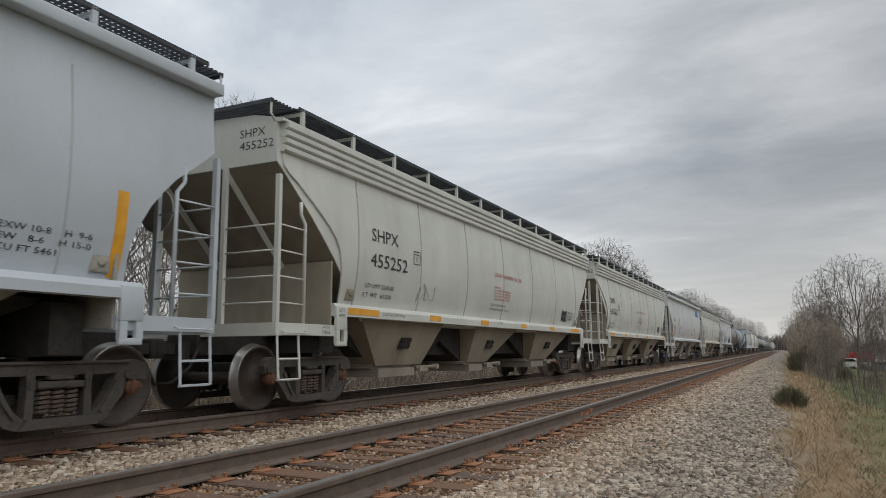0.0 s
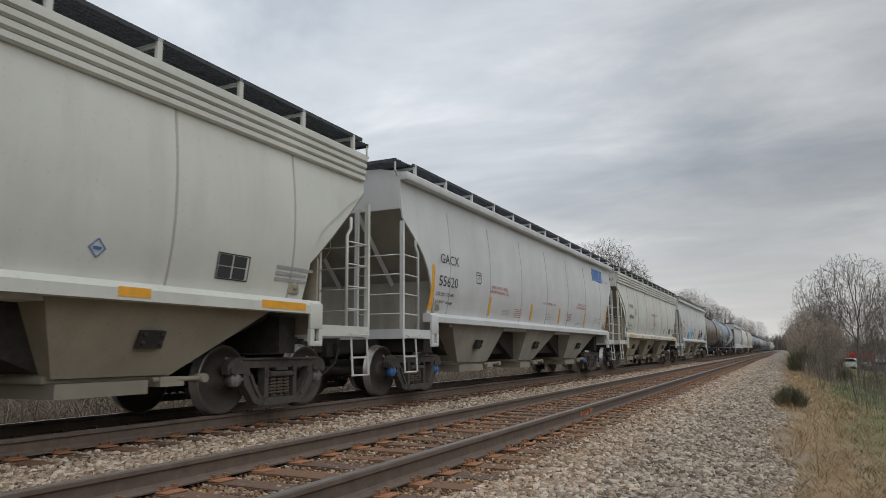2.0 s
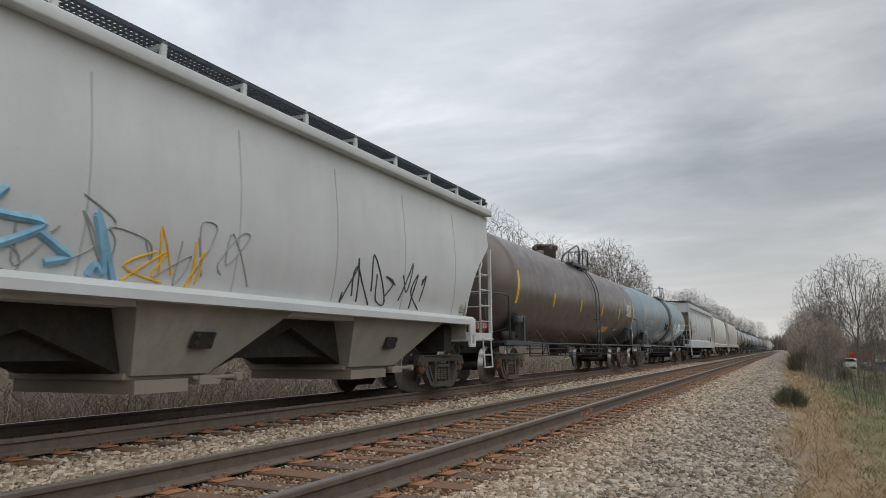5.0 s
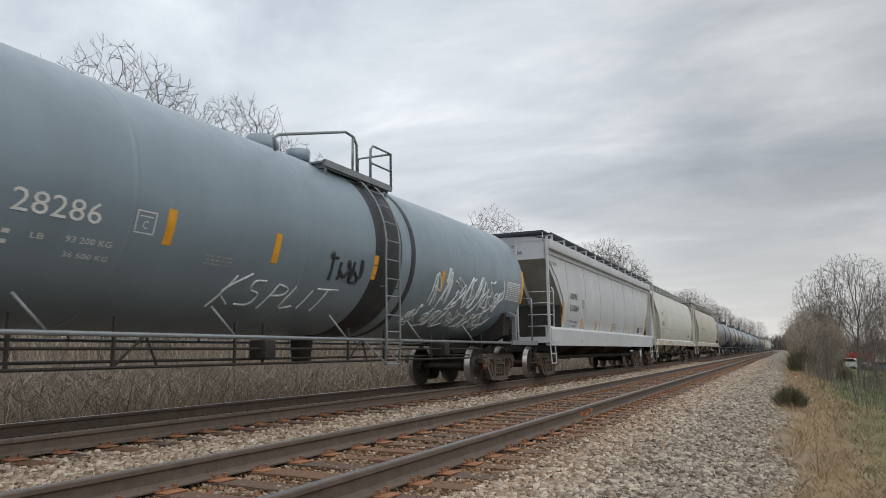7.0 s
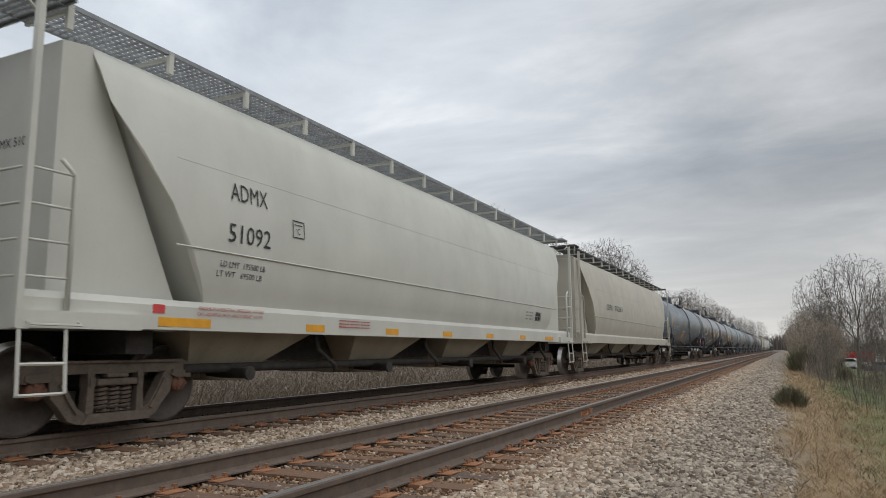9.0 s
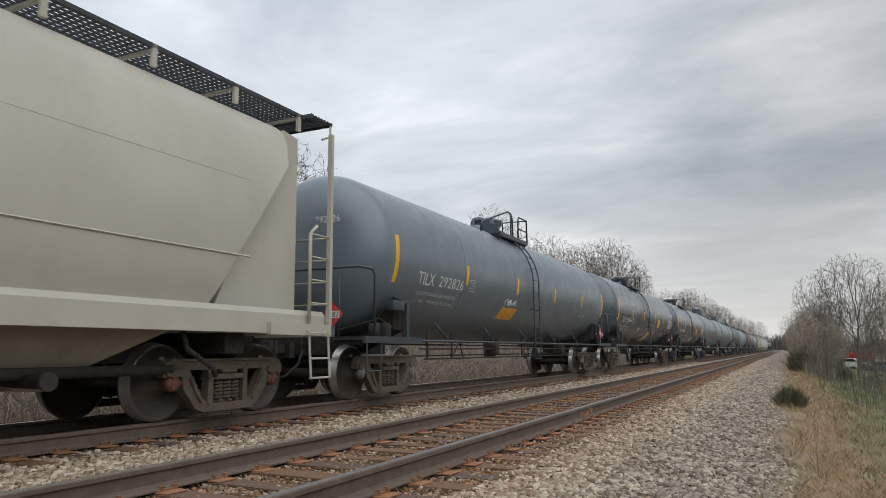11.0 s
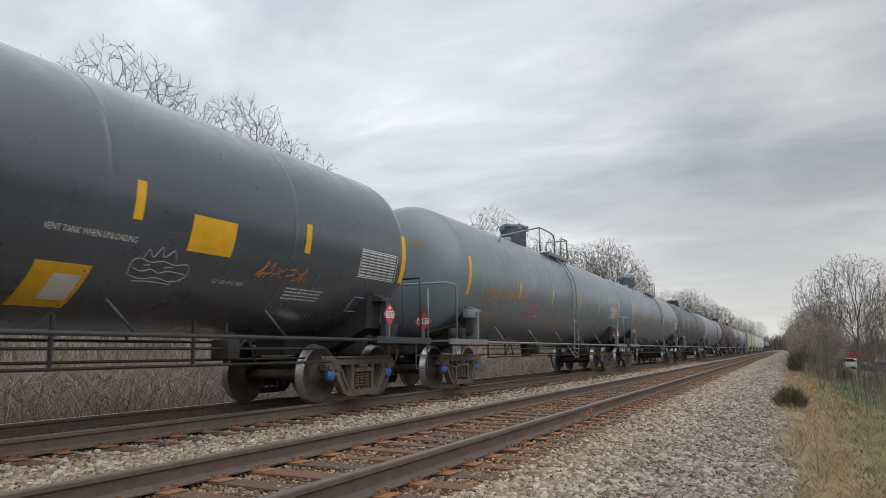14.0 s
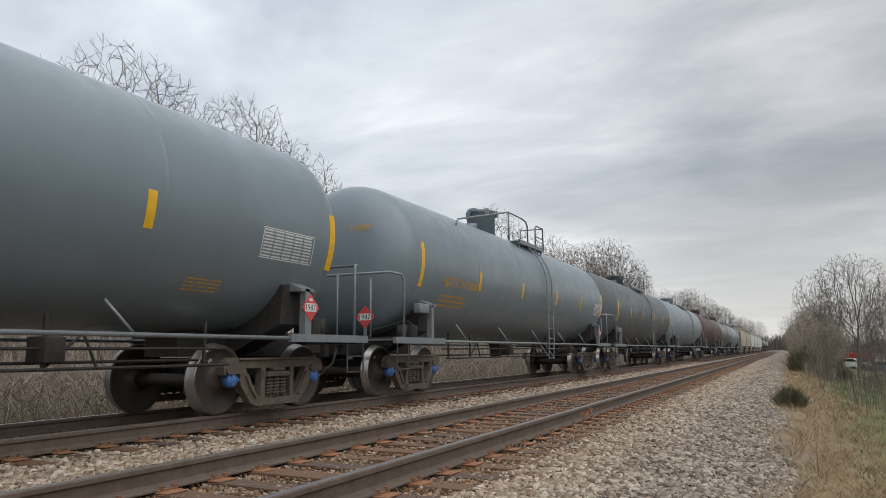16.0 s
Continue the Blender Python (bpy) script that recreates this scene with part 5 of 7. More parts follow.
add_car(10, hopper, "long tan covered hopper car with rounded sides", M["sand"], M[G], "round", M["walk_dark"], frames="bogie")
add_car(11, tank, "dark slate tank car with yellow stripes", M["slate"], M["darkbar"], caps="cap_grey", mid=-0.2, dome_y=0.1, stripes=[-4.64, -1.44, 1.80, 4.88], stripe_mat=M["yellow"])
add_car(12, tank, "glossy black tank car with yellow panels", M["black"], M["darkbar"], caps="cap_rust", mid=-0.92, dome_y=0.2, stripes=TS, stripe_mat=M["yellow"])
add_car(13, tank, "glossy black tank car with blue graffiti on its head", M["black"], M["darkbar"], caps="cap_blue", mid=-0.92, dome_y=0.2, stripes=[-4.12, -1.3, 1.83, 4.79], stripe_mat=M["yellow"])
add_car(14, tank, "blue-grey tank car with amber lettering and pink graffiti", M["grey"], M["steelbar"], caps="cap_blue", mid=0.58, dome_y=-0.66, tall=0.7, stripes=[-4.35, -1.48, 1.55, 4.33], sz=(2.15, 2.57), stripe_mat=M["yellow"])
add_car(15, tank, "blue-grey tank car with amber lettering", M["grey"], M["steelbar"], caps="cap_blue", mid=0.58, dome_y=-0.66, tall=0.7, stripes=[-4.35, -1.48, 1.55, 4.33], sz=(2.15, 2.57), stripe_mat=M["yellow"])
add_car(16, tank, "dull dark grey tank car with faded stripes", M["grey2"], M["steelbar"], stripes=TS, stripe_mat=M["yellow"], detail=False)
add_car(17, tank, "light grey tank car with bare sides", M["lightgrey"], M["steelbar"], stripes=(), stripe_mat=M["yellow"], head_stripe=False, detail=False)
for i, (lab, col) in enumerate([("faded maroon tank car with bare sides", "maroon"), ("dull dark brown tank car with bare sides", "brown"), ("light grey tank car with bare sides", "lightgrey")]):
    add_car(18 + i, tank, lab, M[col], M["steelbar"], stripes=(), stripe_mat=M["yellow"], head_stripe=False, detail=False)
for i, (lab, col) in enumerate([("tan covered hopper car far down the train", "tan"), ("tan covered hopper car far down the train", "tan"), ("white covered hopper car far down the train", "white"), ("pale grey covered hopper car far down the train", "pale"), ("beige covered hopper car far down the train", "beige"), ("beige covered hopper car far down the train", "beige")]):
    add_car(21 + i, hopper, lab, M[col], M[G], "smooth", M["walk_dark"])
for i, col in enumerate(["maroon", "grey2", "slate", "brown", "lightgrey"]):
    add_car(27 + i, tank, "weathered tank car far down the train", M[col], M["darkbar"], stripes=(), stripe_mat=M["yellow"], head_stripe=False, detail=False)


# ---- writing and marks on the cars: text, paint, start, base height, width, height ----
WRITING = {
    1: [("SHPX", "ink", -6.03, 2.61, 0.88, 0.216), ("455252", "ink", -6.06, 2.19, 1.24, 0.222), ("LD LMT 224100", "ink", -6.14, 1.84, 0.90, 0.073), ("LT WT  61500", "ink", -6.17, 1.69, 0.89, 0.072), ("DO NOT HAMMER ON CAR", "inkred", -0.61, 2.52, 1.84, 0.093)],
    2: [("SHPX", "ink", -6.28, 2.62, 0.87, 0.214), ("455262", "ink", -6.35, 2.20, 1.30, 0.211), ("LD LMT 224300", "ink", -6.42, 1.79, 0.92, 0.083), ("LT WT  61700", "ink", -6.47, 1.67, 0.92, 0.072), ("DO NOT HAMMER ON CAR", "inkred", -0.81, 2.46, 1.84, 0.103)],
    3: [("GACX", "ink", -6.91, 2.53, 0.86, 0.191), ("55620", "ink", -6.94, 2.08, 0.86, 0.203), ("LD LMT 221000", "ink", -7.01, 1.89, 0.79, 0.067), ("LT WT  65000", "ink", -7.03, 1.74, 0.78, 0.056), ("OPEN HATCH COVERS", "inkred", -4.20, 2.22, 1.02, 0.079), ("BEFORE UNLOADING CAR", "inkred", -4.29, 2.12, 1.16, 0.071), ("DO NOT HAMMER ON CAR", "inkred", -0.37, 2.09, 1.17, 0.060), ("OPEN HATCH COVERS", "inkred", 3.23, 2.245, 1.02, 0.074), ("BEFORE UNLOADING CAR", "inkred", 3.13, 2.13, 1.15, 0.086)],
    4: [("SHQX", "ink", -6.53, 2.61, 0.91, 0.184), ("40947", "ink", -6.55, 2.16, 1.04, 0.188), ("LD LMT 223000", "ink", -6.62, 1.82, 0.88, 0.075), ("LT WT  63000", "ink", -6.65, 1.68, 0.88, 0.068), ("DO NOT HAMMER ON CAR", "inkred", -1.05, 2.50, 1.79, 0.100)],
    5: [("AGPX", "ink", -6.81, 2.51, 0.90, 0.199), ("11376", "ink", -6.91, 2.08, 0.89, 0.196), ("LD LMT 222000", "ink", -6.99, 1.89, 0.82, 0.068)],
    7: [("ADMX", "inkwhite", -6.77, 2.08, 0.72, 0.221), ("28286", "inkwhite", -5.85, 2.09, 0.93, 0.218), ("93 200 KG", "inkwhite", -5.23, 1.89, 0.52, 0.066), ("36 500 KG", "inkwhite", -5.20, 1.75, 0.51, 0.060), ("LB", "inkwhite", -5.58, 1.88, 0.13, 0.058)],
    8: [("ADMX", "ink", -6.27, 2.40, 0.88, 0.208), ("50084", "ink", -6.28, 2.03, 1.03, 0.205), ("LD LMT  191400 LB", "ink", -6.32, 1.67, 1.09, 0.078), ("LT WT   71600 LB", "ink", -6.35, 1.54, 1.09, 0.072), ("1375", "ink", -5.26, 1.12, 0.16, 0.056), ("CU FT", "ink", -5.28, 1.05, 0.20, 0.050), ("1125", "ink", -1.80, 1.16, 0.20, 0.052), ("1125", "ink", 1.43, 1.09, 0.15, 0.071), ("CU FT", "ink", 1.40, 1.04, 0.21, 0.045)],
    9: [("ADMX", "ink", -6.33, 2.67, 0.68, 0.219), ("51092", "ink", -6.36, 2.14, 0.77, 0.232), ("LD LMT  195500 LB", "ink", -6.46, 1.83, 0.80, 0.075), ("LT WT   69500 LB", "ink", -6.50, 1.71, 0.80, 0.075), ("MAXIMUM OPERATING PRESSURE 14.7 PSIG", "inkred", -6.74, 1.295, 1.12, 0.045), ("CAR EQUIPPED WITH SAFETY RELIEF VALVES", "inkred", -6.76, 1.225, 1.12, 0.045)],
    10: [("CEFX", "ink", -6.09, 2.32, 0.99, 0.211), ("75263", "ink", -4.69, 2.34, 1.46, 0.203)],
    11: [("TILX", "inkwhite", -6.80, 2.07, 0.69, 0.239), ("292826", "inkwhite", -5.90, 2.08, 1.17, 0.224), ("LD LMT 206100 LB 93450 KG", "inkwhite", -6.71, 1.88, 1.75, 0.071), ("LT WT  79900 LB 36250 KG", "inkwhite", -6.70, 1.74, 1.77, 0.070), ("AAR ST-470", "inkwhite", 4.82, 1.91, 0.79, 0.093)],
    12: [("TILX", "inkwhite", -6.50, 2.00, 0.64, 0.220), ("199841", "inkwhite", -5.65, 2.02, 1.07, 0.204), ("LD LMT 206800LB  93750KG", "inkwhite", -6.58, 1.80, 1.74, 0.066), ("LT  WT  79200LB  35950KG", "inkwhite", -6.57, 1.67, 1.73, 0.066), ("VENT TANK WHEN UNLOADING", "inkwhite", 0.54, 2.02, 1.13, 0.070), ("0.5\" CERAMIC FIBER", "inkwhite", 3.15, 1.67, 0.54, 0.055)],
    13: [("TILX", "inkwhite", -6.47, 1.97, 0.76, 0.215), ("290403", "inkwhite", -5.41, 1.97, 1.25, 0.231), ("LD LMT 206400LB 93600KG", "inkwhite", -6.30, 1.69, 1.81, 0.065), ("LT WT  79600LB 36100KG", "inkwhite", -6.20, 1.59, 1.75, 0.065), ("VENT TANK WHEN UNLOADING", "inkwhite", 0.89, 1.98, 1.07, 0.070), ("0.5\" CERAMIC FIBER", "inkwhite", 3.25, 1.67, 0.57, 0.055)],
    14: [("UTLX", "inkyellow", -6.58, 2.07, 0.99, 0.225), ("211485", "inkyellow", -5.46, 2.08, 0.97, 0.216), ("THE TANK CAR PEOPLE", "inkyellow", -6.56, 1.91, 0.98, 0.069), ("LD LMT 206000 LB  93 450 KG", "inkyellow", -6.54, 1.71, 1.52, 0.069), ("LT WT   80000 LB  36 250 KG", "inkyellow", -6.54, 1.59, 1.56, 0.068)],
    15: [("NATX", "inkyellow", -6.13, 2.11, 0.71, 0.217), ("310089", "inkyellow", -5.30, 2.12, 1.04, 0.182)],
}
ROUND_X = [(1.06, 1.535), (1.36, 1.535), (1.55, 1.52), (1.95, 1.585), (2.45, 1.60), (2.95, 1.555), (3.40, 1.47)]
SHELL = {6, 7, 11, 12, 13, 14, 15}


def on_side(i, y, z, out=0.003):
    """The pose on the side of car i."""
    if i in SHELL:
        return tank_pose(y, z, out)
    if i in (9, 10):
        for (za, xa), (zb, xb) in zip(ROUND_X, ROUND_X[1:]):
            if z <= zb:
                return facing(y, z, xa + (xb - xa) * (z - za) / (zb - za) + 0.012, math.degrees(math.atan2(xa - xb, zb - za)))
    if i == 8 and z < 1.46:
        return facing(y, z, 1.636 + out)
    lean = math.degrees(math.atan2(side_x(z - 0.05) - side_x(z + 0.05), 0.1))
    return facing(y, z, side_x(z) + out + 0.006, lean)


for i, rows in WRITING.items():
    for text, ink, y, z, width, height in rows:
        m = on_side(i, y, z + height / 2, 0.004 if i in SHELL else 0.003) @ Matrix.Translation((0, -height / 2, 0))
        lettering(text, m, M[ink], CARS[i][0], width, height)


def bars(i, y0, y1, z0, z1, rows, ink, cols=1, frame=False, name="printed_panel", fill=0.55):
    """Lines of print too small to read."""
    car = CARS[i][0]
    r = random.Random(int(y0 * 100) + i)
    s = Shape()
    h = (z1 - z0) / rows
    cw = (y1 - y0) / cols

    def strip(ya, yb, za, zb):
        a, b = on_side(i, ya, (za + zb) / 2), on_side(i, yb, (za + zb) / 2)
        up = (a.to_3x3() @ Vector((0, 1, 0))) * (zb - za) / 2
        p, q = a.translation, b.translation
        n = a.to_3x3() @ Vector((0, 0, 0.002))
        s.add([p - up, q - up, q + up, p + up, p - up - n, q - up - n, q + up - n, p + up - n], [(0, 1, 2, 3), (4, 5, 1, 0), (5, 6, 2, 1), (6, 7, 3, 2), (7, 4, 0, 3)])
    for k in range(rows):
        for c in range(cols):
            za = z0 + h * (k + (1 - fill) / 2)
            ya = y0 + cw * c
            if name == "printed_panel" and cols > 1:       # words of uneven length
                p, e = ya, ya + cw * 0.9
                while p < e:
                    q = min(e, p + h * fill * r.uniform(1.5, 5.0))
                    strip(p, q, za, za + h * fill * 0.85)
                    p = q + h * fill * 0.9
            else:
                strip(ya, ya + cw * (r.uniform(0.6, 0.98) if cols == 1 else 0.88), za, za + h * fill)
    if frame:
        t = 0.014
        for ya, yb, za, zb in ((y0 - 0.03, y1 + 0.03, z1, z1 + t), (y0 - 0.03, y1 + 0.03, z0 - t, z0), (y0 - 0.03, y0 - 0.03 + t, z0, z1), (y1 + 0.03 - t, y1 + 0.03, z0, z1)):
            strip(ya, yb, za, zb)
    part(name, s, M[ink], car)


def plate_c(i, y, z, ink):
    """The small clearance plate box."""
    bars(i, y + 0.03, y + 0.21, z + 0.155, z + 0.185, 1, ink, 5)
    bars(i, y + 0.02, y + 0.22, z + 0.0, z + 0.215, 1, ink, 1, True, "plate_box", 0.0)
    m = on_side(i, y + 0.085, z + 0.08) @ Matrix.Translation((0, -0.045, 0))
    lettering("C", m, M[ink], CARS[i][0], 0.07, 0.09)


for i, y, z, ink in [(1, -4.58, 2.39, "ink"), (2, -4.86, 2.40, "ink"), (3, -5.11, 2.29, "ink"), (4, -5.2, 2.38, "ink"), (5, -4.98, 2.28, "ink"), (7, -4.50, 2.1, "inkwhite"), (8, -4.81, 2.23, "ink"),
                     (9, -5.13, 2.38, "ink"), (11, -4.4, 2.12, "inkwhite"), (12, -4.28, 2.02, "inkwhite"), (13, -4.05, 2.0, "inkwhite"), (14, -4.02, 2.06, "inkyellow")]:
    plate_c(i, y, z, ink)

# print too small to read
for i in (1, 2, 4):
    for k, text in enumerate(("WARNING", "DO NOT APPLY VIBRATORS", "TO ANY PART OF CAR BODY", "EXCEPT VIBRATOR BRACKETS", "USE ON LOADED CAR ONLY")):
        lettering(text, on_side(i, -0.62, 2.25 - 0.068 * k), M["inkred"], CARS[i][0], 1.06 if k else 0.36, 0.046)
    lettering("CLOSE LOCK AND CARSEAL HATCH", on_side(i, -0.78, 1.84), M["ink"], CARS[i][0], 0.95, 0.05)
    lettering("COVERS AND OUTLETS BEFORE MOVING CAR", on_side(i, -0.80, 1.74), M["ink"], CARS[i][0], 1.22, 0.05)
    lettering("CAUTION", facing(-0.56, 1.415, 1.6365), M["ink"], CARS[i][0], 0.34, 0.065)
    bars(i, -0.20, 0.30, 1.512, 1.552, 2, "inkgrey", 3, fill=0.5)
    bars(i, 6.0 if i != 1 else 5.55, 6.9 if i != 1 else 6.2, 1.74, 1.98, 3, "inkgrey")
    bars(i, -5.3, -4.5, 1.42, 1.46, 1, "inkgrey", 4)
    bars(i, 4.95, 5.45, 1.70, 1.99, 2, "ink", 2, True, "test_stencil", 0.92)
bars(0, 2.2, 4.2, 1.9, 2.35, 3, "inkgrey", 3)
bars(0, 4.4, 5.6, 3.35, 3.45, 2, "inkgrey", 5)
for y0, y1, z0, z1, rows, ink in [(-3.4, -2.9, 1.65, 1.8, 4, "inkgrey"), (-2.6, -2.0, 1.62, 1.86, 5, "inkred"), (0.0, 0.5, 1.65, 1.85, 3, "inkgrey"), (2.1, 2.6, 1.7, 1.95, 5, "inkred"),
                                  (3.2, 3.9, 1.62, 1.70, 2, "inkgrey"), (5.6, 6.5, 1.75, 1.95, 3, "inkgrey"), (6.9, 8.0, 3.3, 3.4, 2, "inkgrey")]:
    bars(3, y0, y1, z0, z1, rows, ink, 2, fill=0.28)
bars(8, 0.0, 0.0 + 0.7, 1.58, 1.84, 4, "inkgrey")
bars(8, 5.14, 5.54, 1.58, 1.81, 2, "ink", 2, True, "test_stencil", 0.9)
bars(8, 5.7, 6.4, 1.62, 1.82, 3, "inkgrey", 2)
bars(8, -8.2, -7.4, 3.3, 3.42, 3, "inkgrey", 3)
stripe(CARS[9][0], -7.38, -7.22, 1.235, 1.33, 1.5305, M["red"], "red_sticker")
bars(9, -3.9, -3.0, 1.16, 1.30, 3, "inkred", 3, fill=0.4)
bars(9, 4.6, 5.2, 1.6, 1.85, 3, "inkgrey", 2)
bars(9, 5.4, 5.8, 1.62, 1.82, 2, "ink", 2, True, "test_stencil", 0.9)
for i, y0, y1, z0, z1 in [(6, 6.25, 7.2, 2.27, 2.72), (7, 6.55, 7.5, 2.07, 2.49), (11, 6.88, 7.92, 2.10, 2.56), (12, 6.12, 7.2, 2.03, 2.49), (13, 6.3, 7.4, 2.03, 2.46), (14, 6.25, 7.3, 2.07, 2.45), (15, 6.3, 7.3, 2.07, 2.45)]:
    bars(i, y0, y1, z0, z1, 9, "inkgrey" if i == 11 else "inkwhite", 5, True, "data_panel", 0.5)
for i, y0, y1, z0, z1, rows, ink in [(12, -2.6, -2.0, 1.72, 1.86, 3, "inkwhite"), (12, 4.45, 5.36, 1.57, 1.76, 4, "inkwhite"), (13, -2.6, -2.0, 1.72, 1.86, 3, "inkwhite"),
                                     (13, 4.69, 5.57, 1.56, 1.74, 4, "inkwhite"), (11, 1.0, 2.2, 1.72, 1.95, 4, "inkgrey"), (11, 3.0, 3.9, 1.84, 1.92, 2, "inkgrey"),
                                     (11, 4.8, 5.7, 1.68, 1.86, 4, "inkgrey"), (14, -1.5, -0.7, 1.62, 1.78, 4, "inkyellow"), (14, 5.2, 5.8, 1.55, 1.72, 4, "inkyellow"), (15, -6.1, -4.8, 1.70, 1.98, 3, "inkyellow"),
                                     (7, -3.4, -2.9, 1.86, 2.0, 3, "inkgrey"), (7, -6.6, -5.75, 1.78, 1.96, 2, "inkwhite"), (6, 5.0, 5.15, 1.62, 1.7, 2, "inkwhite")]:
    bars(i, y0, y1, z0, z1, rows, ink, 3)
bars(12, 6.42, 6.86, 1.50, 1.74, 1, "inkwhite", 1, True, "outlined_box", 0.0)
bars(13, 6.48, 6.92, 1.49, 1.70, 1, "inkwhite", 1, True, "outlined_box", 0.0)
for i, ya, yb, yc, yd, slant in ((12, 2.46, 3.13, 0.25, 0.95, 0.35), (13, 2.66, 3.38, 0.96, 1.57, 0.0)):
    tank_patch(CARS[i][0], ya, yb, 1.99, 2.41, M["yellow"], "yellow_panel")
    bars(i, ya + 0.1, yb - 0.1, 2.03, 2.37, 6, "mark", 1, False, "panel_print", 0.4)
    tank_patch(CARS[i][0], yc, yd, 1.29, 1.70, M["yellow"], "yellow_panel", slant=slant)
    tank_patch(CARS[i][0], yc + 0.24, yd - 0.06, 1.36, 1.60, M["inkwhite"], "white_sticker", 0.006, slant=slant * 0.58)
    bars(i, yc + 0.1 + slant * 0.9, yd - 0.05 + slant * 0.9, 1.62, 1.68, 1, "mark", 2, False, "panel_print", 0.6)
bars(6, 4.9, 5.4, 1.45, 1.65, 1, "inkwhite", 1, True, "outlined_box", 0.0)
tank_patch(CARS[6][0], 2.68, 3.65, 1.52, 1.72, M["orange"], "orange_panel")
bars(6, 2.8, 3.5, 1.55, 1.69, 4, "maroon", 1, False, "panel_print", 0.3)
tank_patch(CARS[11][0], -2.2, -1.15, 1.60, 1.88, M["orange"], "orange_panel", slant=0.1)
bars(11, -2.05, -1.2, 1.64, 1.84, 5, "maroon", 1, False, "panel_print", 0.25)
lettering("2 INCH HF COMP SHOES", facing(-7.9, 0.985, 1.562), M["inkyellow"], CARS[14][0], 0.62, 0.045)
for i in (1, 2, 4):
    e = (JOINTS[i + 1] - JOINTS[i]) / 2 - 0.60
    lettering("2 INCH HF COMP SHOES", facing(-e + 2.62, 1.39, 1.6365), M["ink"], CARS[i][0], 0.75, 0.05)
    lettering("LIFT", facing(-e + 1.34, 1.40, 1.647), M["ink"], CARS[i][0], 0.15, 0.05)
    lettering("HERE", facing(-e + 1.34, 1.32, 1.647), M["ink"], CARS[i][0], 0.15, 0.05)
    lettering("JACK", facing(-e + 0.98, 1.135, 1.602), M["ink"], CARS[i][0], 0.2, 0.045)
    lettering("HERE", facing(-e + 0.98, 1.07, 1.602), M["ink"], CARS[i][0], 0.2, 0.045)


def end_writing(i, lines, x, y, z, width, height, ink):
    for k, text in enumerate(lines):
        m = Matrix(((1, 0, 0, x), (0, 0, -1, y), (0, 1, 0, z - k * height * 1.5), (0, 0, 0, 1)))
        lettering(text, m, M[ink], CARS[i][0], width if len(text) > 4 else width * 0.75, height)


for i, lines in ((1, ["SHPX", "455252"]), (2, ["SHPX", "455262"]), (4, ["SHQX", "40947"]), (5, ["AGPX", "11376"])):
    end_writing(i, lines, 0.84, -((JOINTS[i + 1] - JOINTS[i]) / 2 - 0.60) - 0.003, 3.80, 0.60, 0.12, "ink")
end_writing(8, ["ADMX", "50084"], 0.3, -8.43, 3.78, 0.5, 0.12, "ink")
end_writing(9, ["ADMX 51092"], 0.2, -8.445, 2.9, 0.75, 0.10, "ink")
for i, lines, ink in ((7, ["ADMX 28286"], "inkwhite"), (11, ["TILX 292826"], "inkwhite"), (12, ["TILX 199841"], "inkwhite"), (13, ["TILX 290403"], "inkwhite"), (14, ["UTLX 211485"], "inkyellow"), (15, ["NATX 310089"], "inkyellow")):
    half = (JOINTS[i + 1] - JOINTS[i]) / 2
    end_writing(i, lines, -0.15, -(half - 0.78) + 0.035, 3.05, 0.95, 0.12, ink)


# ---- logo, graffiti and placards ----
def strokes(i, lines, y0, y1, z0, z1, ink, r=0.013, name="graffiti"):
    """Sprayed lines, given over a unit square, laid on the side of car i."""
    s = Shape()
    for line in lines:
        pts = []
        ext = [line[0]] + list(line) + [line[-1]]
        for a, b, c, d in zip(ext, ext[1:], ext[2:], ext[3:]):        # a smooth curve through the points
            for k in range(5):
                t = k / 5
                pts.append(tuple(0.5 * (2 * q + (r_ - p) * t + (2 * p - 5 * q + 4 * r_ - w) * t * t + (3 * q - p - 3 * r_ + w) * t ** 3) for p, q, r_, w in zip(a, b, c, d)))
        pts.append(line[-1])
        path = [on_side(i, y0 + (y1 - y0) * u, z0 + (z1 - z0) * v, 0.0).translation for u, v in pts]
        s.tube(path, r, 5)
    part(name, s, M[ink], CARS[i][0])


def wild(seed, n, h=1.0):
    """Loose zigzag tags."""
    r = random.Random(seed)
    out = []
    for k in range(n):
        u = k / n
        w = 1 / n
        line = [(u + r.uniform(0, 0.3) * w, r.uniform(0.0, 0.3) * h)]
        for _ in range(r.randint(3, 6)):
            line.append((u + r.uniform(-0.1, 1.2) * w, r.uniform(0, 1) * h))
        out.append(line)
    return out


WORD = [[(0.02, 0.0), (0.10, 0.9)], [(0.20, 1.0), (0.05, 0.45), (0.14, 0.1)], [(0.32, 0.85), (0.24, 0.8), (0.24, 0.55), (0.31, 0.45), (0.29, 0.15), (0.19, 0.12)], [(0.38, 0.05), (0.43, 0.8)],
        [(0.43, 0.8), (0.52, 0.7), (0.50, 0.5), (0.41, 0.45)], [(0.58, 0.8), (0.54, 0.15), (0.64, 0.2)], [(0.70, 0.15), (0.74, 0.75)], [(0.78, 0.8), (0.98, 0.85)], [(0.88, 0.82), (0.84, 0.1)]]
strokes(7, WORD, -3.0, -0.4, 1.40, 1.84, "spraywhite", 0.016)
strokes(7, wild(4, 9), 2.2, 6.2, 1.32, 1.62, "spraywhite", 0.014)
strokes(7, wild(8, 8), 2.7, 6.4, 1.70, 2.50, "spraywhite", 0.024)
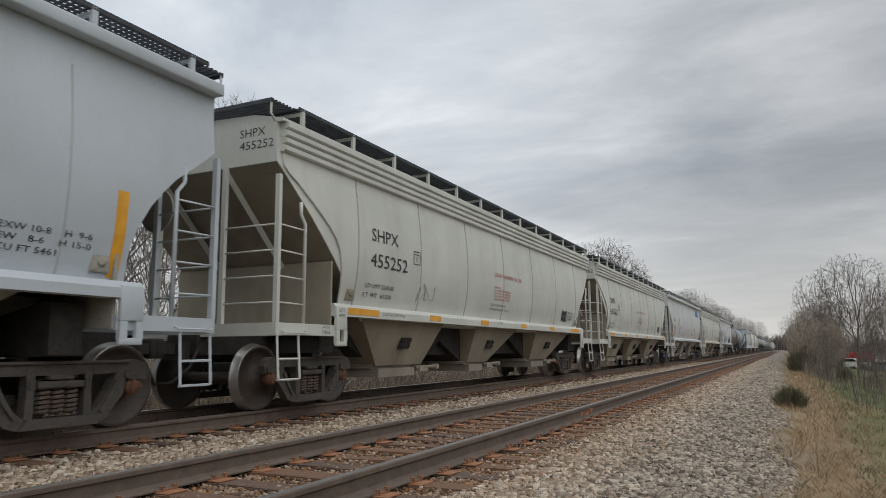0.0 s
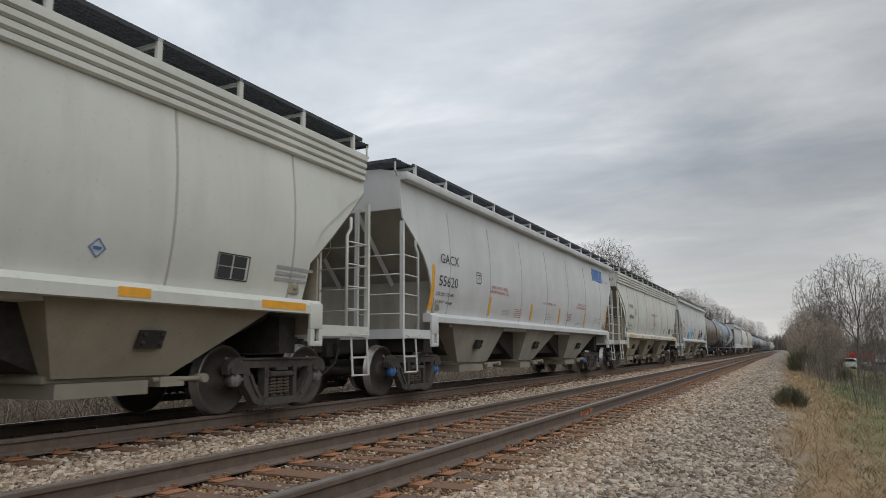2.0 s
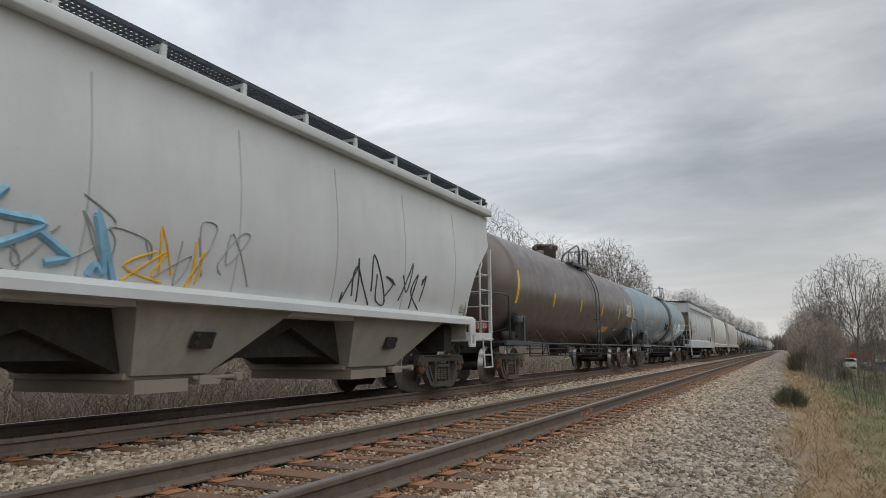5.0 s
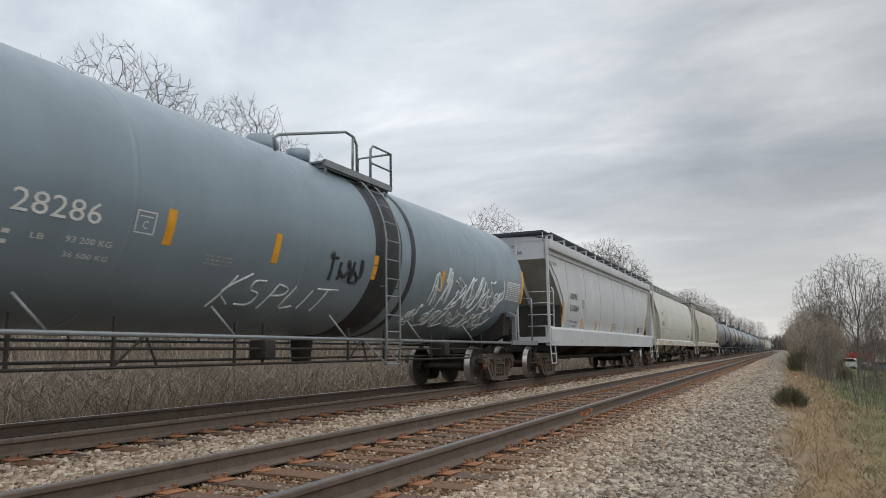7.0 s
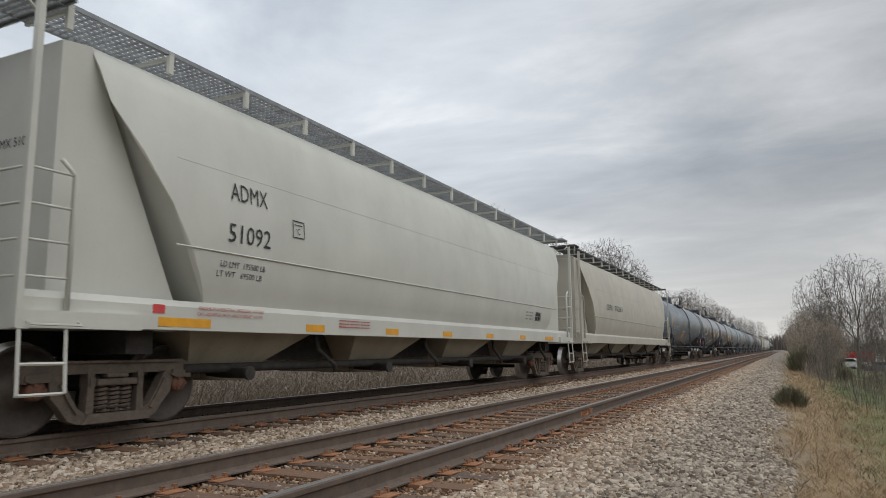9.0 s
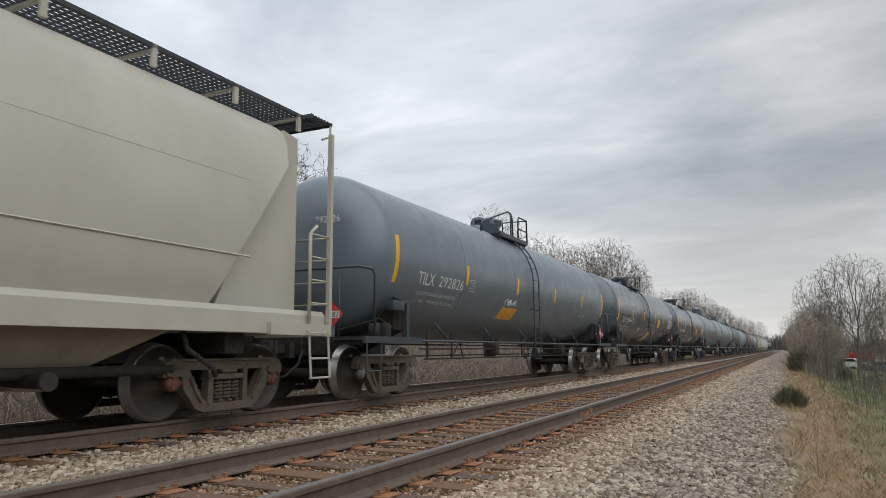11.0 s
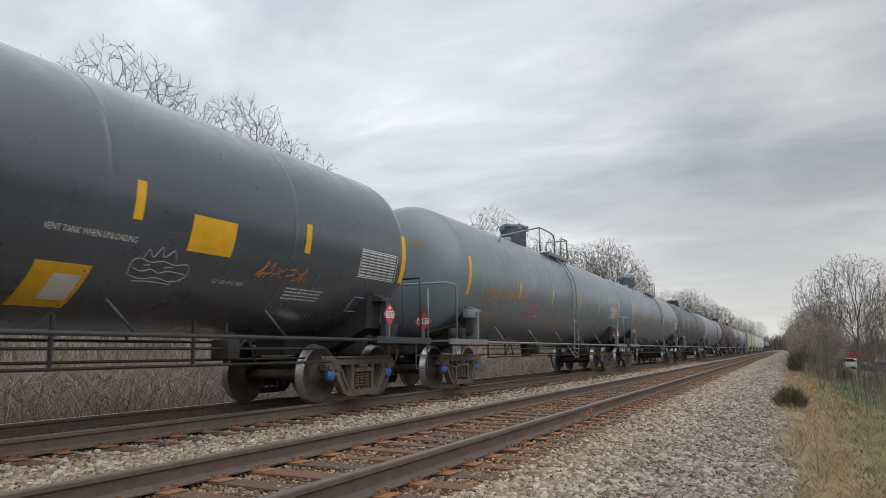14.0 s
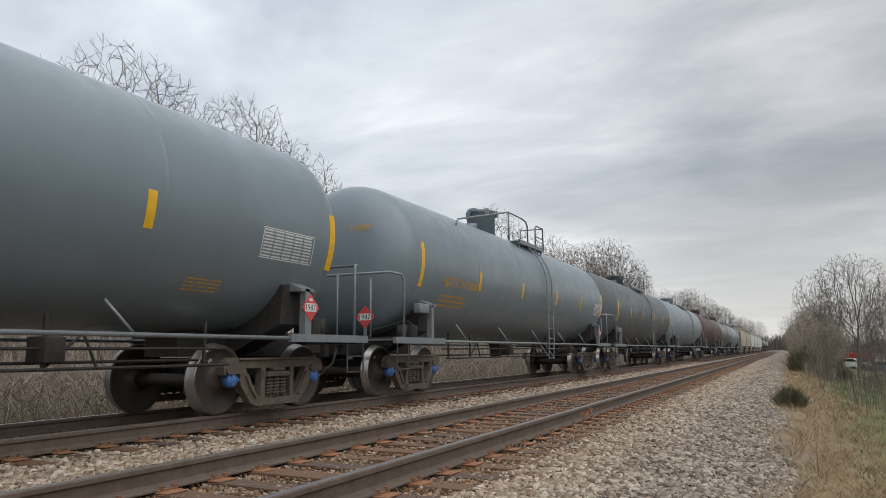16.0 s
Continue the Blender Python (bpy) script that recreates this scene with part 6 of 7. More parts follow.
strokes(7, wild(18, 9), 2.6, 6.3, 1.62, 2.35, "spraywhite", 0.015)
strokes(7, wild(28, 12), 2.1, 6.3, 1.34, 1.70, "spraywhite", 0.013)
strokes(7, wild(15, 5), -0.9, 0.1, 1.9, 2.3, "band", 0.03, "spill_mark")
strokes(14, wild(2, 4, 0.5) + [[(0.0, 0.45), (0.3, 0.4), (0.5, 0.3)]] + [[(0.4, 0.6), (0.42, 1.0), (0.5, 0.9), (0.42, 0.8), (0.55, 0.65)], [(0.6, 0.65), (0.58, 0.95), (0.68, 0.9), (0.6, 0.65)], [(0.72, 0.6), (0.75, 0.95), (0.8, 0.7), (0.85, 0.95), (0.88, 0.6)]],
        -3.7, -2.5, 1.70, 2.04, "pink", 0.012)
strokes(5, wild(6, 5), -4.1, -1.6, 1.52, 2.30, "skyblue", 0.045)
strokes(5, wild(7, 9), -4.3, 0.2, 1.50, 2.35, "inkgrey", 0.010)
strokes(5, wild(31, 3), -1.6, -0.3, 1.55, 2.2, "yellow", 0.012)
strokes(5, wild(12, 7), 2.3, 5.3, 1.55, 2.4, "ink", 0.013)
strokes(5, wild(13, 5), -6.3, -5.2, 1.55, 2.0, "inkgrey", 0.007)
strokes(1, wild(21, 4), -4.4, -3.7, 1.7, 2.05, "inkgrey", 0.006)
strokes(1, wild(22, 4), 6.2, 6.8, 1.55, 1.95, "inkgrey", 0.006)
strokes(0, wild(23, 3), 4.0, 5.2, 1.55, 1.75, "inkgrey", 0.007)
strokes(11, wild(24, 4), -2.1, -1.3, 1.93, 2.08, "inkwhite", 0.008)
strokes(12, wild(25, 5), 1.9, 2.5, 1.62, 1.84, "inkgrey", 0.006)
CAKE = [[(0.02, 0.15), (0.0, 0.5), (0.1, 0.62), (0.3, 0.55), (0.5, 0.62), (0.7, 0.55), (0.95, 0.6), (1.0, 0.3), (0.9, 0.15)], [(0.05, 0.35), (0.2, 0.28), (0.35, 0.36), (0.5, 0.28), (0.65, 0.36), (0.95, 0.32)],
        [(0.05, 0.15), (0.25, 0.08), (0.5, 0.15), (0.75, 0.08), (0.95, 0.15)], [(0.15, 0.62), (0.2, 0.9), (0.3, 0.7), (0.4, 1.0), (0.48, 0.72), (0.62, 0.95), (0.7, 0.65)], [(0.2, 0.45), (0.3, 0.48)], [(0.55, 0.45), (0.7, 0.48)], [(0.15, 0.0), (0.45, 0.03), (0.8, 0.0)]]
strokes(13, CAKE, 2.0, 2.82, 1.60, 1.98, "inkgrey", 0.0075)
strokes(13, wild(52, 7), 3.95, 5.0, 1.80, 2.02, "mark", 0.007)


def logo():
    """The leasing company's mark as plain slanted blue blocks."""
    s = Shape()
    for y, w in ((5.46, 0.46), (5.86, 0.42), (6.22, 0.40), (6.57, 0.48)):
        rows = [(side_x(z) + 0.010, y + w * 0.26 * k / 4, z) for k in range(5) for z in (3.27 + 0.11 * k,)]
        v = [(x + d, yy + wy, z) for d in (0.0, -0.012) for x, yy, z in rows for wy in (0.0, w * 0.74)]
        f = [(o + 2 * k, o + 2 * k + 1, o + 2 * k + 3, o + 2 * k + 2) for o in (0, 10) for k in range(4)]
        f += [(2 * k + c, 2 * k + 2 + c, 12 + 2 * k + c, 10 + 2 * k + c) for c in (0, 1) for k in range(4)] + [(0, 1, 11, 10), (8, 9, 19, 18)]
        s.add(v, f)
    part("logo", s, M["inkblue"], CARS[3][0], "blue slanted block logo")


logo()


def head_graffiti(i):
    """Sprayed loops that follow the dished head."""
    s = Shape()
    e = (JOINTS[i + 1] - JOINTS[i]) / 2 - 0.78

    def on_head(x, z):
        q = min(1.0, math.hypot(x, z - TANK_Z) / TANK_R) ** (1 / 0.75)
        return (x, -e + 0.70 * (1 - math.sqrt(1 - q * q)) - 0.012, z)
    for line in wild(41, 8):
        fine = [(ua + (ub - ua) * k / 5, va + (vb - va) * k / 5) for (ua, va), (ub, vb) in zip(line, line[1:]) for k in range(6)]
        s.tube([on_head(0.20 + 0.98 * u, 2.50 + 0.80 * v) for u, v in fine], 0.022, 5)
    part("graffiti", s, M["sprayblue"], CARS[i][0])


head_graffiti(13)


def placard(i, x, y, z, along):
    """A red diamond on its bracket."""
    s = Shape()
    d = 0.20
    car = CARS[i][0]
    if along:
        s.prism([(y - d, z), (y, z - d), (y + d, z), (y, z + d)], 0, x, x + 0.006)
    else:
        s.prism([(x - d, z), (x, z - d), (x + d, z), (x, z + d)], 1, y - 0.006, y)
    p = part("placard", s, M["red"], car, "red diamond hazard placard")
    m = facing(y - 0.115, z - 0.045, x + 0.008) if along else Matrix(((1, 0, 0, x - 0.115), (0, 0, -1, y - 0.008), (0, 1, 0, z - 0.045), (0, 0, 0, 1)))
    b = Shape()
    if along:
        b.box(x + 0.004, x + 0.0075, y - 0.13, y + 0.13, z - 0.06, z + 0.06)
        b.box(x + 0.004, x + 0.0075, y - 0.04, y + 0.04, z + 0.09, z + 0.13)
    else:
        b.box(x - 0.13, x + 0.13, y - 0.0075, y - 0.004, z - 0.06, z + 0.06)
    part("white_field", b, M["inkwhite"], p)
    lettering("1987", m, M["ink"], p, 0.23, 0.09)
    f = Shape()
    if along:
        f.box(x - 0.012, x - 0.002, y - 0.03, y + 0.03, 1.03, z + 0.1)
    else:
        f.box(x - 0.03, x + 0.03, y + 0.002, y + 0.012, 1.03, z + 0.1)
    part("placard_bracket", f, M["steelbar"], car)


for i in (6, 11, 12, 13, 14, 15):
    half = (JOINTS[i + 1] - JOINTS[i]) / 2
    placard(i, 1.50, half - 2.03 + 0.12, 1.44, True)
    placard(i, 0.9, -(half - 0.50), 1.42, False)


# ---- further small print that can be read ----
for i, lines, y, z, step, width, height in ((0, ("EXW 10-8    H  9-6", "EW   8-6    H 15-0", "CU FT 5461"), 5.72, 1.90, 0.095, 0.92, 0.06), (1, ("EXW 10-8 H 9-5", "EW 9-0 H 15-0", "CU FT 5400"), 5.55, 1.93, 0.11, 0.62, 0.06),
                                           (8, ("EXW 10-6   H 8-6", "EW  9-2   H 15-2", "CU FT 5000"), 5.75, 1.86, 0.09, 0.75, 0.06)):
    for k, text in enumerate(lines):
        lettering(text, on_side(i, y, z - k * step), M["ink"], CARS[i][0], width * (1 if k < 2 else 0.62), height)


def diamond_mark(i, y, z, r):
    s = Shape()
    for a, b in (((-r, 0), (0, r)), ((0, r), (r, 0)), ((r, 0), (0, -r)), ((0, -r), (-r, 0))):
        s.prism([a, b, (b[0] * 0.86, b[1] * 0.86), (a[0] * 0.86, a[1] * 0.86)], 2, -0.002, 0.003)
    s.box(-r * 0.45, r * 0.45, -r * 0.14, r * 0.14, -0.002, 0.003)
    part("diamond_mark", s, M["inkblue"], CARS[i][0], "", on_side(i, y, z))


diamond_mark(4, 3.25, 1.84, 0.15)
diamond_mark(2, 3.3, 1.84, 0.10)


# ---- bare trees and brush ----
def grow(seed, height, radius, base, stems, count):
    """Nodes of a bare tree that reaches for points scattered through its crown."""
    rng = np.random.default_rng(seed)
    p = rng.normal(0, 1, (count * 3, 3))
    p /= np.linalg.norm(p, axis=1)[:, None]
    p *= (rng.uniform(0.05, 1, len(p)) ** 0.40)[:, None]
    lump = np.array([noise.noise(Vector((v[0] * 1.7, v[1] * 1.7, v[2] * 1.7 + seed))) for v in p])
    p = p[(lump > -0.22)][:count]
    taper = np.clip(1.05 + 0.15 * p[:, 2], 0.8, 1.2)
    p = np.stack([p[:, 0] * radius * taper, p[:, 1] * radius * taper, base + (height - base) * (0.5 + 0.5 * p[:, 2])], -1)
    step = 0.17
    pos, up = [], []
    for k in range(stems):
        a = rng.uniform(0, 6.283)
        lean = np.array([math.cos(a), math.sin(a), 0]) * (0.05 if stems == 1 else 0.30)
        q, last = np.array([0.12 * (stems > 1) * math.cos(a), 0.12 * (stems > 1) * math.sin(a), -0.3]), -1
        while q[2] < base * (0.9 if k == 0 else 0.75):
            pos.append(q.copy())
            up.append(last)
            last = len(pos) - 1
            d = np.array([0, 0, 1.0]) + lean + rng.normal(0, 0.10, 3) * np.array([1, 1, 0])
            q = q + d / np.linalg.norm(d) * step
    P = np.array(pos)
    dist = np.linalg.norm(p[:, None] - P[None], axis=2)
    near, gap = dist.argmin(1), dist.min(1)
    for _ in range(150):
        if len(p) < 5:
            break
        P = np.array(pos)
        pull = (p - P[near]) / gap[:, None]
        owners = np.unique(near)
        fresh = []
        for o in owners:
            d = pull[near == o].mean(0) + rng.normal(0, 0.22, 3) + np.array([0, 0, 0.06])
            fresh.append(P[o] + d / (np.linalg.norm(d) + 1e-6) * step)
            up.append(int(o))
            pos.append(fresh[-1])
        F = np.array(fresh)
        first = len(pos) - len(F)
        dist = np.linalg.norm(p[:, None] - F[None], axis=2)
        better = dist.min(1) < gap
        near = np.where(better, dist.argmin(1) + first, near)
        gap = np.minimum(gap, dist.min(1))
        keep = gap > 0.21
        p, near, gap = p[keep], near[keep], gap[keep]
    return np.array(pos), up


def tree_meshes(seed, height, radius, base, stems=1, count=2800):
    rng = random.Random(seed)
    pos, up = grow(seed, height, radius, base, stems, count)
    n = len(pos)
    load = [0.0] * n
    kids = [[] for _ in range(n)]
    for i in range(n - 1, -1, -1):
        if not kids[i]:
            load[i] = 1.0
        if up[i] >= 0:
            load[up[i]] += load[i]
            kids[up[i]].append(i)
    thick = [0.0068 * v ** 0.42 for v in load]
    trunk, crown = Shape(), Shape()
    starts = [(None, i) for i in range(n) if up[i] < 0]
    while starts:
        root, i = starts.pop()
        path, rs = ([], []) if root is None else ([pos[root]], [thick[i]])
        while True:
            path.append(pos[i])
            rs.append(thick[i])
            if not kids[i]:
                break
            main = max(kids[i], key=lambda c: load[c])
            starts += [(i, c) for c in kids[i] if c != main]
            i = main
        path = [Vector(v) for v in path]
        path = [path[0]] + [(a + 2 * b + c) / 4 for a, b, c in zip(path, path[1:], path[2:])] + [path[-1]]
        if len(path) < 2:
            continue
        big = rs[0] > 0.04
        (trunk if big else crown).tube(path, rs, 6 if big else 3)
        d = (path[-1] - path[-2]).normalized()
        for q in [path[-1]] * 3 + [path[len(path) // 2]] * (len(path) > 3):        # fine end twigs
            t = (d + Vector((rng.gauss(0, 0.45), rng.gauss(0, 0.45), rng.gauss(0.1, 0.4)))).normalized()
            length = rng.uniform(0.16, 0.42)
            m = q + t * length * 0.5
            t = (t + Vector((rng.gauss(0, 0.25), rng.gauss(0, 0.25), rng.gauss(0.1, 0.2)))).normalized()
            crown.tube([q, m, m + t * length * 0.5], [0.0068, 0.0058, 0.0042], 3)
    return trunk.mesh("trunk", M["bark"]), crown.mesh("crown", M["twig"])


KINDS = [tree_meshes(3, 10, 3.0, 2.8), tree_meshes(8, 10, 3.3, 2.4, 2), tree_meshes(21, 10, 2.1, 3.0), tree_meshes(34, 10, 2.6, 1.6, 3)]
TALL = [max(v.co.z for v in k[1].vertices) for k in KINDS]


PALE_CROWN = {}
for k in (1, 3):
    PALE_CROWN[k] = KINDS[k][1].copy()
    PALE_CROWN[k].materials.clear()
    PALE_CROWN[k].materials.append(M["brush"])


def plant_tree(k, x, y, height, turn, label, wide=1.0, pale=False):
    t = thing("tree", label, "tree", "bare trees", at=pose(x, y, ground_z(x) - 0.05, 0, 0, turn))
    f = height / TALL[k]
    for name, me in zip(("trunk", "crown"), KINDS[k]):
        o = part(name, PALE_CROWN[k] if pale and name == "crown" else me, None, t)
        o.scale = (f * wide, f * wide, f)
    return t


LEFT = "tall bare tree behind the tracks"
for k, x, y, hgt, turn in [(0, -20, 15.7, 12.7, 10), (3, -20.5, 18.6, 11.4, 80), (2, -20, 21.9, 12.9, 200), (2, -20, 25.0, 11.9, 140), (0, -20.5, 29, 9.0, 30), (1, -21, 34, 6.8, 300), (2, -20, 39, 7.5, 15),
                           (3, -21, 44, 8.0, 222), (2, -20, 50, 13.4, 60), (3, -20, 57, 11.5, 10), (0, -20, 63, 13.2, 250), (1, -20, 70, 12.6, 33), (2, -21, 78, 14, 111), (3, -20, 85, 15.5, 190), (0, -20, 90, 16.6, 75),
                           (1, -21, 98, 15.5, 5), (2, -20, 108, 14.5, 290), (3, -20, 124, 11.0, 20), (0, -20, 136, 11.8, 160), (1, -21, 148, 14.5, 44), (2, -20, 168, 16, 99), (3, -20, 185, 17.6, 270), (0, -20, 200, 17, 33),
                           (0, -21, 225, 16.5, 12), (1, -20, 250, 17, 130), (2, -21, 284, 18.4, 310), (3, -21, 325, 17.5, 70), (0, -20, 380, 19, 200), (1, -21, 440, 20, 15), (2, -20, 520, 22, 160), (3, -18, 600, 24, 60),
                           (0, -20, 9.0, 8.4, 45), (3, -21, 4.5, 8.4, 0), (1, -26, 12, 9.5, 77), (2, -27, 24, 10.5, 12), (2, -23, 14.6, 9.0, 310), (0, -27, 47, 12, 190), (3, -27, 73, 14, 250)]:
    plant_tree(k, x, y, hgt, turn, LEFT, 0.80 if y < 20 else 1.0)
RIGHT = "bare tree in the thicket beside the line"
for k, x, y, hgt, turn in [(0, 5.9, 75, 11.5, 20), (1, 3.3, 80, 9.8, 200), (3, 9.2, 78, 9.9, 260), (3, 3.5, 92, 8.2, 140), (0, 4.6, 104, 8.5, 10), (3, 3.2, 115, 8.0, 140),
                           (2, 4.0, 138, 9.5, 300), (1, 2.6, 160, 9.0, 60), (0, 3.6, 190, 10, 190), (3, 2.4, 235, 9.5, 15), (2, 2.6, 300, 10.5, 100), (2, 11.8, 88, 10.0, 222),
                           (3, 2.0, 380, 11, 33), (1, 1.5, 480, 12, 77), (0, 14, 96, 12, 180), (1, 18, 110, 12, 12), (2, 12.5, 132, 12, 60), (3, 9, 140, 12, 99), (0, 6, 150, 11, 9), (1, 3.0, 66, 5.2, 40),
                           (0, -6, 760, 16, 9), (2, -16, 780, 17, 99), (1, 2, 740, 16, 190)]:
    plant_tree(k, x, y, hgt, turn, RIGHT, 0.74 if x < 4 else 1.0)
for k, x, y, hgt, turn in [(3, 1.15, 31, 2.5, 20), (1, 2.55, 27, 1.9, 100), (0, 2.1, 44, 3.0, 60)]:
    plant_tree(k, x, y, hgt, turn, "slender bare sapling on the grassy bank", 0.8)
shrubs = random.Random(77)
for k in range(26):
    y = 50 + 2.6 * k
    plant_tree(shrubs.choice((1, 3)), y * shrubs.uniform(0.016, 0.062), y, shrubs.uniform(2.0, 4.6), shrubs.uniform(0, 360), "bare twiggy shrub in the thicket beside the line", 1.15, True)
for k, x, y, hgt, turn in [(3, 4.0, 42, 3.0, 70), (2, 5.6, 52, 5.0, 10), (1, 5.0, 60, 4.0, 130), (2, 7.0, 66, 6.0, 240), (3, 6.6, 72, 4.0, 20)]:
    plant_tree(k, x, y, hgt, turn, "thin bare sapling below the bank")


def stalks(name, spots, heights, lean, width, mat, label, category, seed):
    """Thin standing blades or canes, each a bent strip of two quads crossed by its twin."""
    rng = np.random.default_rng(seed)
    n = len(spots)
    a = rng.uniform(0, 6.283, n)
    l = rng.normal(0, lean, (n, 2)) * heights[:, None]
    w = width * rng.uniform(0.6, 1.4, n)
    dx, dy = np.cos(a) * w, np.sin(a) * w
    rows = []
    for t, k in ((0.0, 1.0), (0.5, 0.8), (1.0, 0.12)):
        cx = spots[:, 0] + l[:, 0] * t ** 1.6
        cy = spots[:, 1] + l[:, 1] * t ** 1.6
        cz = spots[:, 2] + heights * t
        rows += [np.stack([cx - dx * k, cy - dy * k, cz], -1), np.stack([cx + dx * k, cy + dy * k, cz], -1)]
    v = np.stack(rows, 1)
    base = np.array([(0, 1, 3, 2), (2, 3, 5, 4)])
    f = (base[None] + (np.arange(n) * 6)[:, None, None]).reshape(-1, 4)
    me = bpy.data.meshes.new(name)
    me.vertices.add(n * 6)
    me.vertices.foreach_set("co", v.reshape(-1))
    me.loops.add(len(f) * 4)
    me.loops.foreach_set("vertex_index", f.reshape(-1).astype(np.int32))
    me.polygons.add(len(f))
    me.polygons.foreach_set("loop_start", (np.arange(len(f)) * 4).astype(np.int32))
    me.update(calc_edges=True)
    me.materials.append(mat)
    return tagged(new(name, me), label, category, kind="stuff")


def build_brush():
    rng = np.random.default_rng(9)
    # tangle behind the train, thick enough to hide what lies beyond
    n = 30000
    s = spread(rng, n, -18, -11.0, 1, 130, 1.8)
    h = rng.uniform(0.6, 2.3, n) * (0.85 + 0.35 * np.sin(s[:, 1] * 0.8) * np.sin(s[:, 0] * 1.1))
    stalks("brush", s, h, 0.75, 0.007, M["brush"], "tangled bare brush behind the tracks", "brush", 1)
    n = 26000
    s = spread(rng, n, -26, -17, 0, 260, 1.8)
    stalks("brush", s, rng.uniform(1.5, 4.0, n), 0.25, 0.018, M["brush"], "taller bare undergrowth at the wood's edge", "brush", 7)
    n = 24000
    s = spread(rng, n, -46, -26, -10, 500, 1.8)
    stalks("brush", s, rng.uniform(2.0, 5.0, n), 0.15, 0.07, M["brush"], "deep bare woodland behind the tracks", "brush", 10)
    n = 42000
    s = spread(rng, n, -15, -10.9, 1, 90, 1.8)
    s[:, 2] += rng.uniform(0.1, 1.3, n)
    stalks("brush", s, rng.uniform(0.15, 0.5, n), 2.2, 0.005, M["brush"], "arching bramble stems in the brush", "brush", 12)
    n = 9000
    s = spread(rng, n, -14, -10.4, 2, 60, 1.8)
    stalks("dry_grass", s, rng.uniform(0.15, 0.7, n), 0.4, 0.006, M["straw"], "dry pale weeds behind the tracks", "grass", 2)
    # verge
    n = 90000
    s = spread(rng, n, -0.45, 2.2, 5.5, 70, 1.9)
    edge = -0.15 + 0.18 * np.sin(s[:, 1] * 0.9) + 0.1 * np.sin(s[:, 1] * 2.3)
    s = s[(s[:, 0] > edge + rng.uniform(-0.15, 0.25, n)) & (s[:, 0] < 0.85 + 0.3 * np.sin(s[:, 1] * 0.35) + rng.uniform(0, 1.2, n))]
    tuft = np.array([noise.noise(Vector((x * 3.2, y * 2.2, 1.0))) + 0.5 * noise.noise(Vector((x * 9, y * 7, 5.0))) for x, y in s[:, :2]])
    s, tuft = s[tuft > -0.30], tuft[tuft > -0.30]
    stalks("dry_grass", s, (rng.uniform(0.03, 0.11, len(s)) + 0.16 * rng.uniform(0, 1, len(s)) ** 4) * np.clip(0.8 + 1.2 * tuft, 0.4, 2.2), 1.3, 0.0034, M["straw"], "straw-coloured dry grass along the gravel edge", "grass", 3)
    n = 40000
    s = spread(rng, n, 0.7, 7.5, 8, 70, 1.7)
    tuft = np.array([noise.noise(Vector((x * 1.6, y * 0.8, 9.0))) for x, y in s[:, :2]])
    s = s[tuft > -0.12]
    stalks("green_grass", s, rng.uniform(0.03, 0.11, len(s)), 0.8, 0.006, M["green"], "short green spring grass on the bank", "grass", 4)
    n = 15000
    s = spread(rng, n, 0.9, 6.0, 44, 330, 1.7)
    s = s[s[:, 0] < 0.052 * s[:, 1]]
    h = rng.uniform(0.8, 5.6, len(s)) * np.clip(0.30 + 0.24 * (s[:, 0] - 0.4), 0.28, 1.0) * np.clip(s[:, 1] / 85, 0.45, 1.1)
    stalks("thicket", s, h * 0.85, 0.28, 0.008, M["brush"], "dense bare thicket beside the line", "brush", 5)
    n = 3500
    s = spread(rng, n, 1.6, 6.0, 20, 50, 1.0)
    s = s[np.sin(s[:, 0] * 2.2 + s[:, 1] * 0.7) > 0.45]
    stalks("thicket", s, rng.uniform(0.3, 1.3, len(s)), 0.25, 0.005, M["twig"], "sparse dead weeds on the bank", "brush", 6)
    n = 9000
    s = spread(rng, n, 6.0, 30.0, 120, 260, 1.0)
    stalks("thicket", s, rng.uniform(2, 6, n), 0.2, 0.03, M["twig"], "bare wood beyond the parked cars", "brush", 8)

    n = 4500
    s = spread(rng, n, 1.2, 5.2, 82, 104, 1.0)
    stalks("thicket", s, rng.uniform(1.6, 5.6, n) * np.clip(0.60 + 0.14 * s[:, 0], 0.6, 1.0), 0.22, 0.014, M["twig"], "dark dense thicket of bare shrubs", "brush", 14)
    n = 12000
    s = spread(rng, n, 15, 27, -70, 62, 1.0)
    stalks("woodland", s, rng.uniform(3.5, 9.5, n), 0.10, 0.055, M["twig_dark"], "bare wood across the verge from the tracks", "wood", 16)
    n = 3000
    s = spread(rng, n, -60, 14, 640, 820, 1.0)
    stalks("woodland", s, rng.uniform(6, 15, n), 0.12, 0.22, M["twig_dark"], "far bare woodland where the line ends", "wood", 15)


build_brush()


def bush(x, y, r, hgt, mat, label, seed, count=2600):
    rng = np.random.default_rng(seed)
    a, q = rng.uniform(0, 6.283, count), rng.uniform(0, 1, count) ** 0.5
    s = np.stack([x + r * q * np.cos(a), y + r * q * np.sin(a), np.zeros(count)], -1)
    s[:, 2] = ground_z(x) + hgt * rng.uniform(0, 0.75, count) * (1 - 0.7 * q ** 2)
    ob = stalks("bush", s, hgt * rng.uniform(0.15, 0.4, count), 0.7, 0.007, mat, label, "bush", seed)
    ob["kind"] = ""
    del ob["kind"]
    return ob


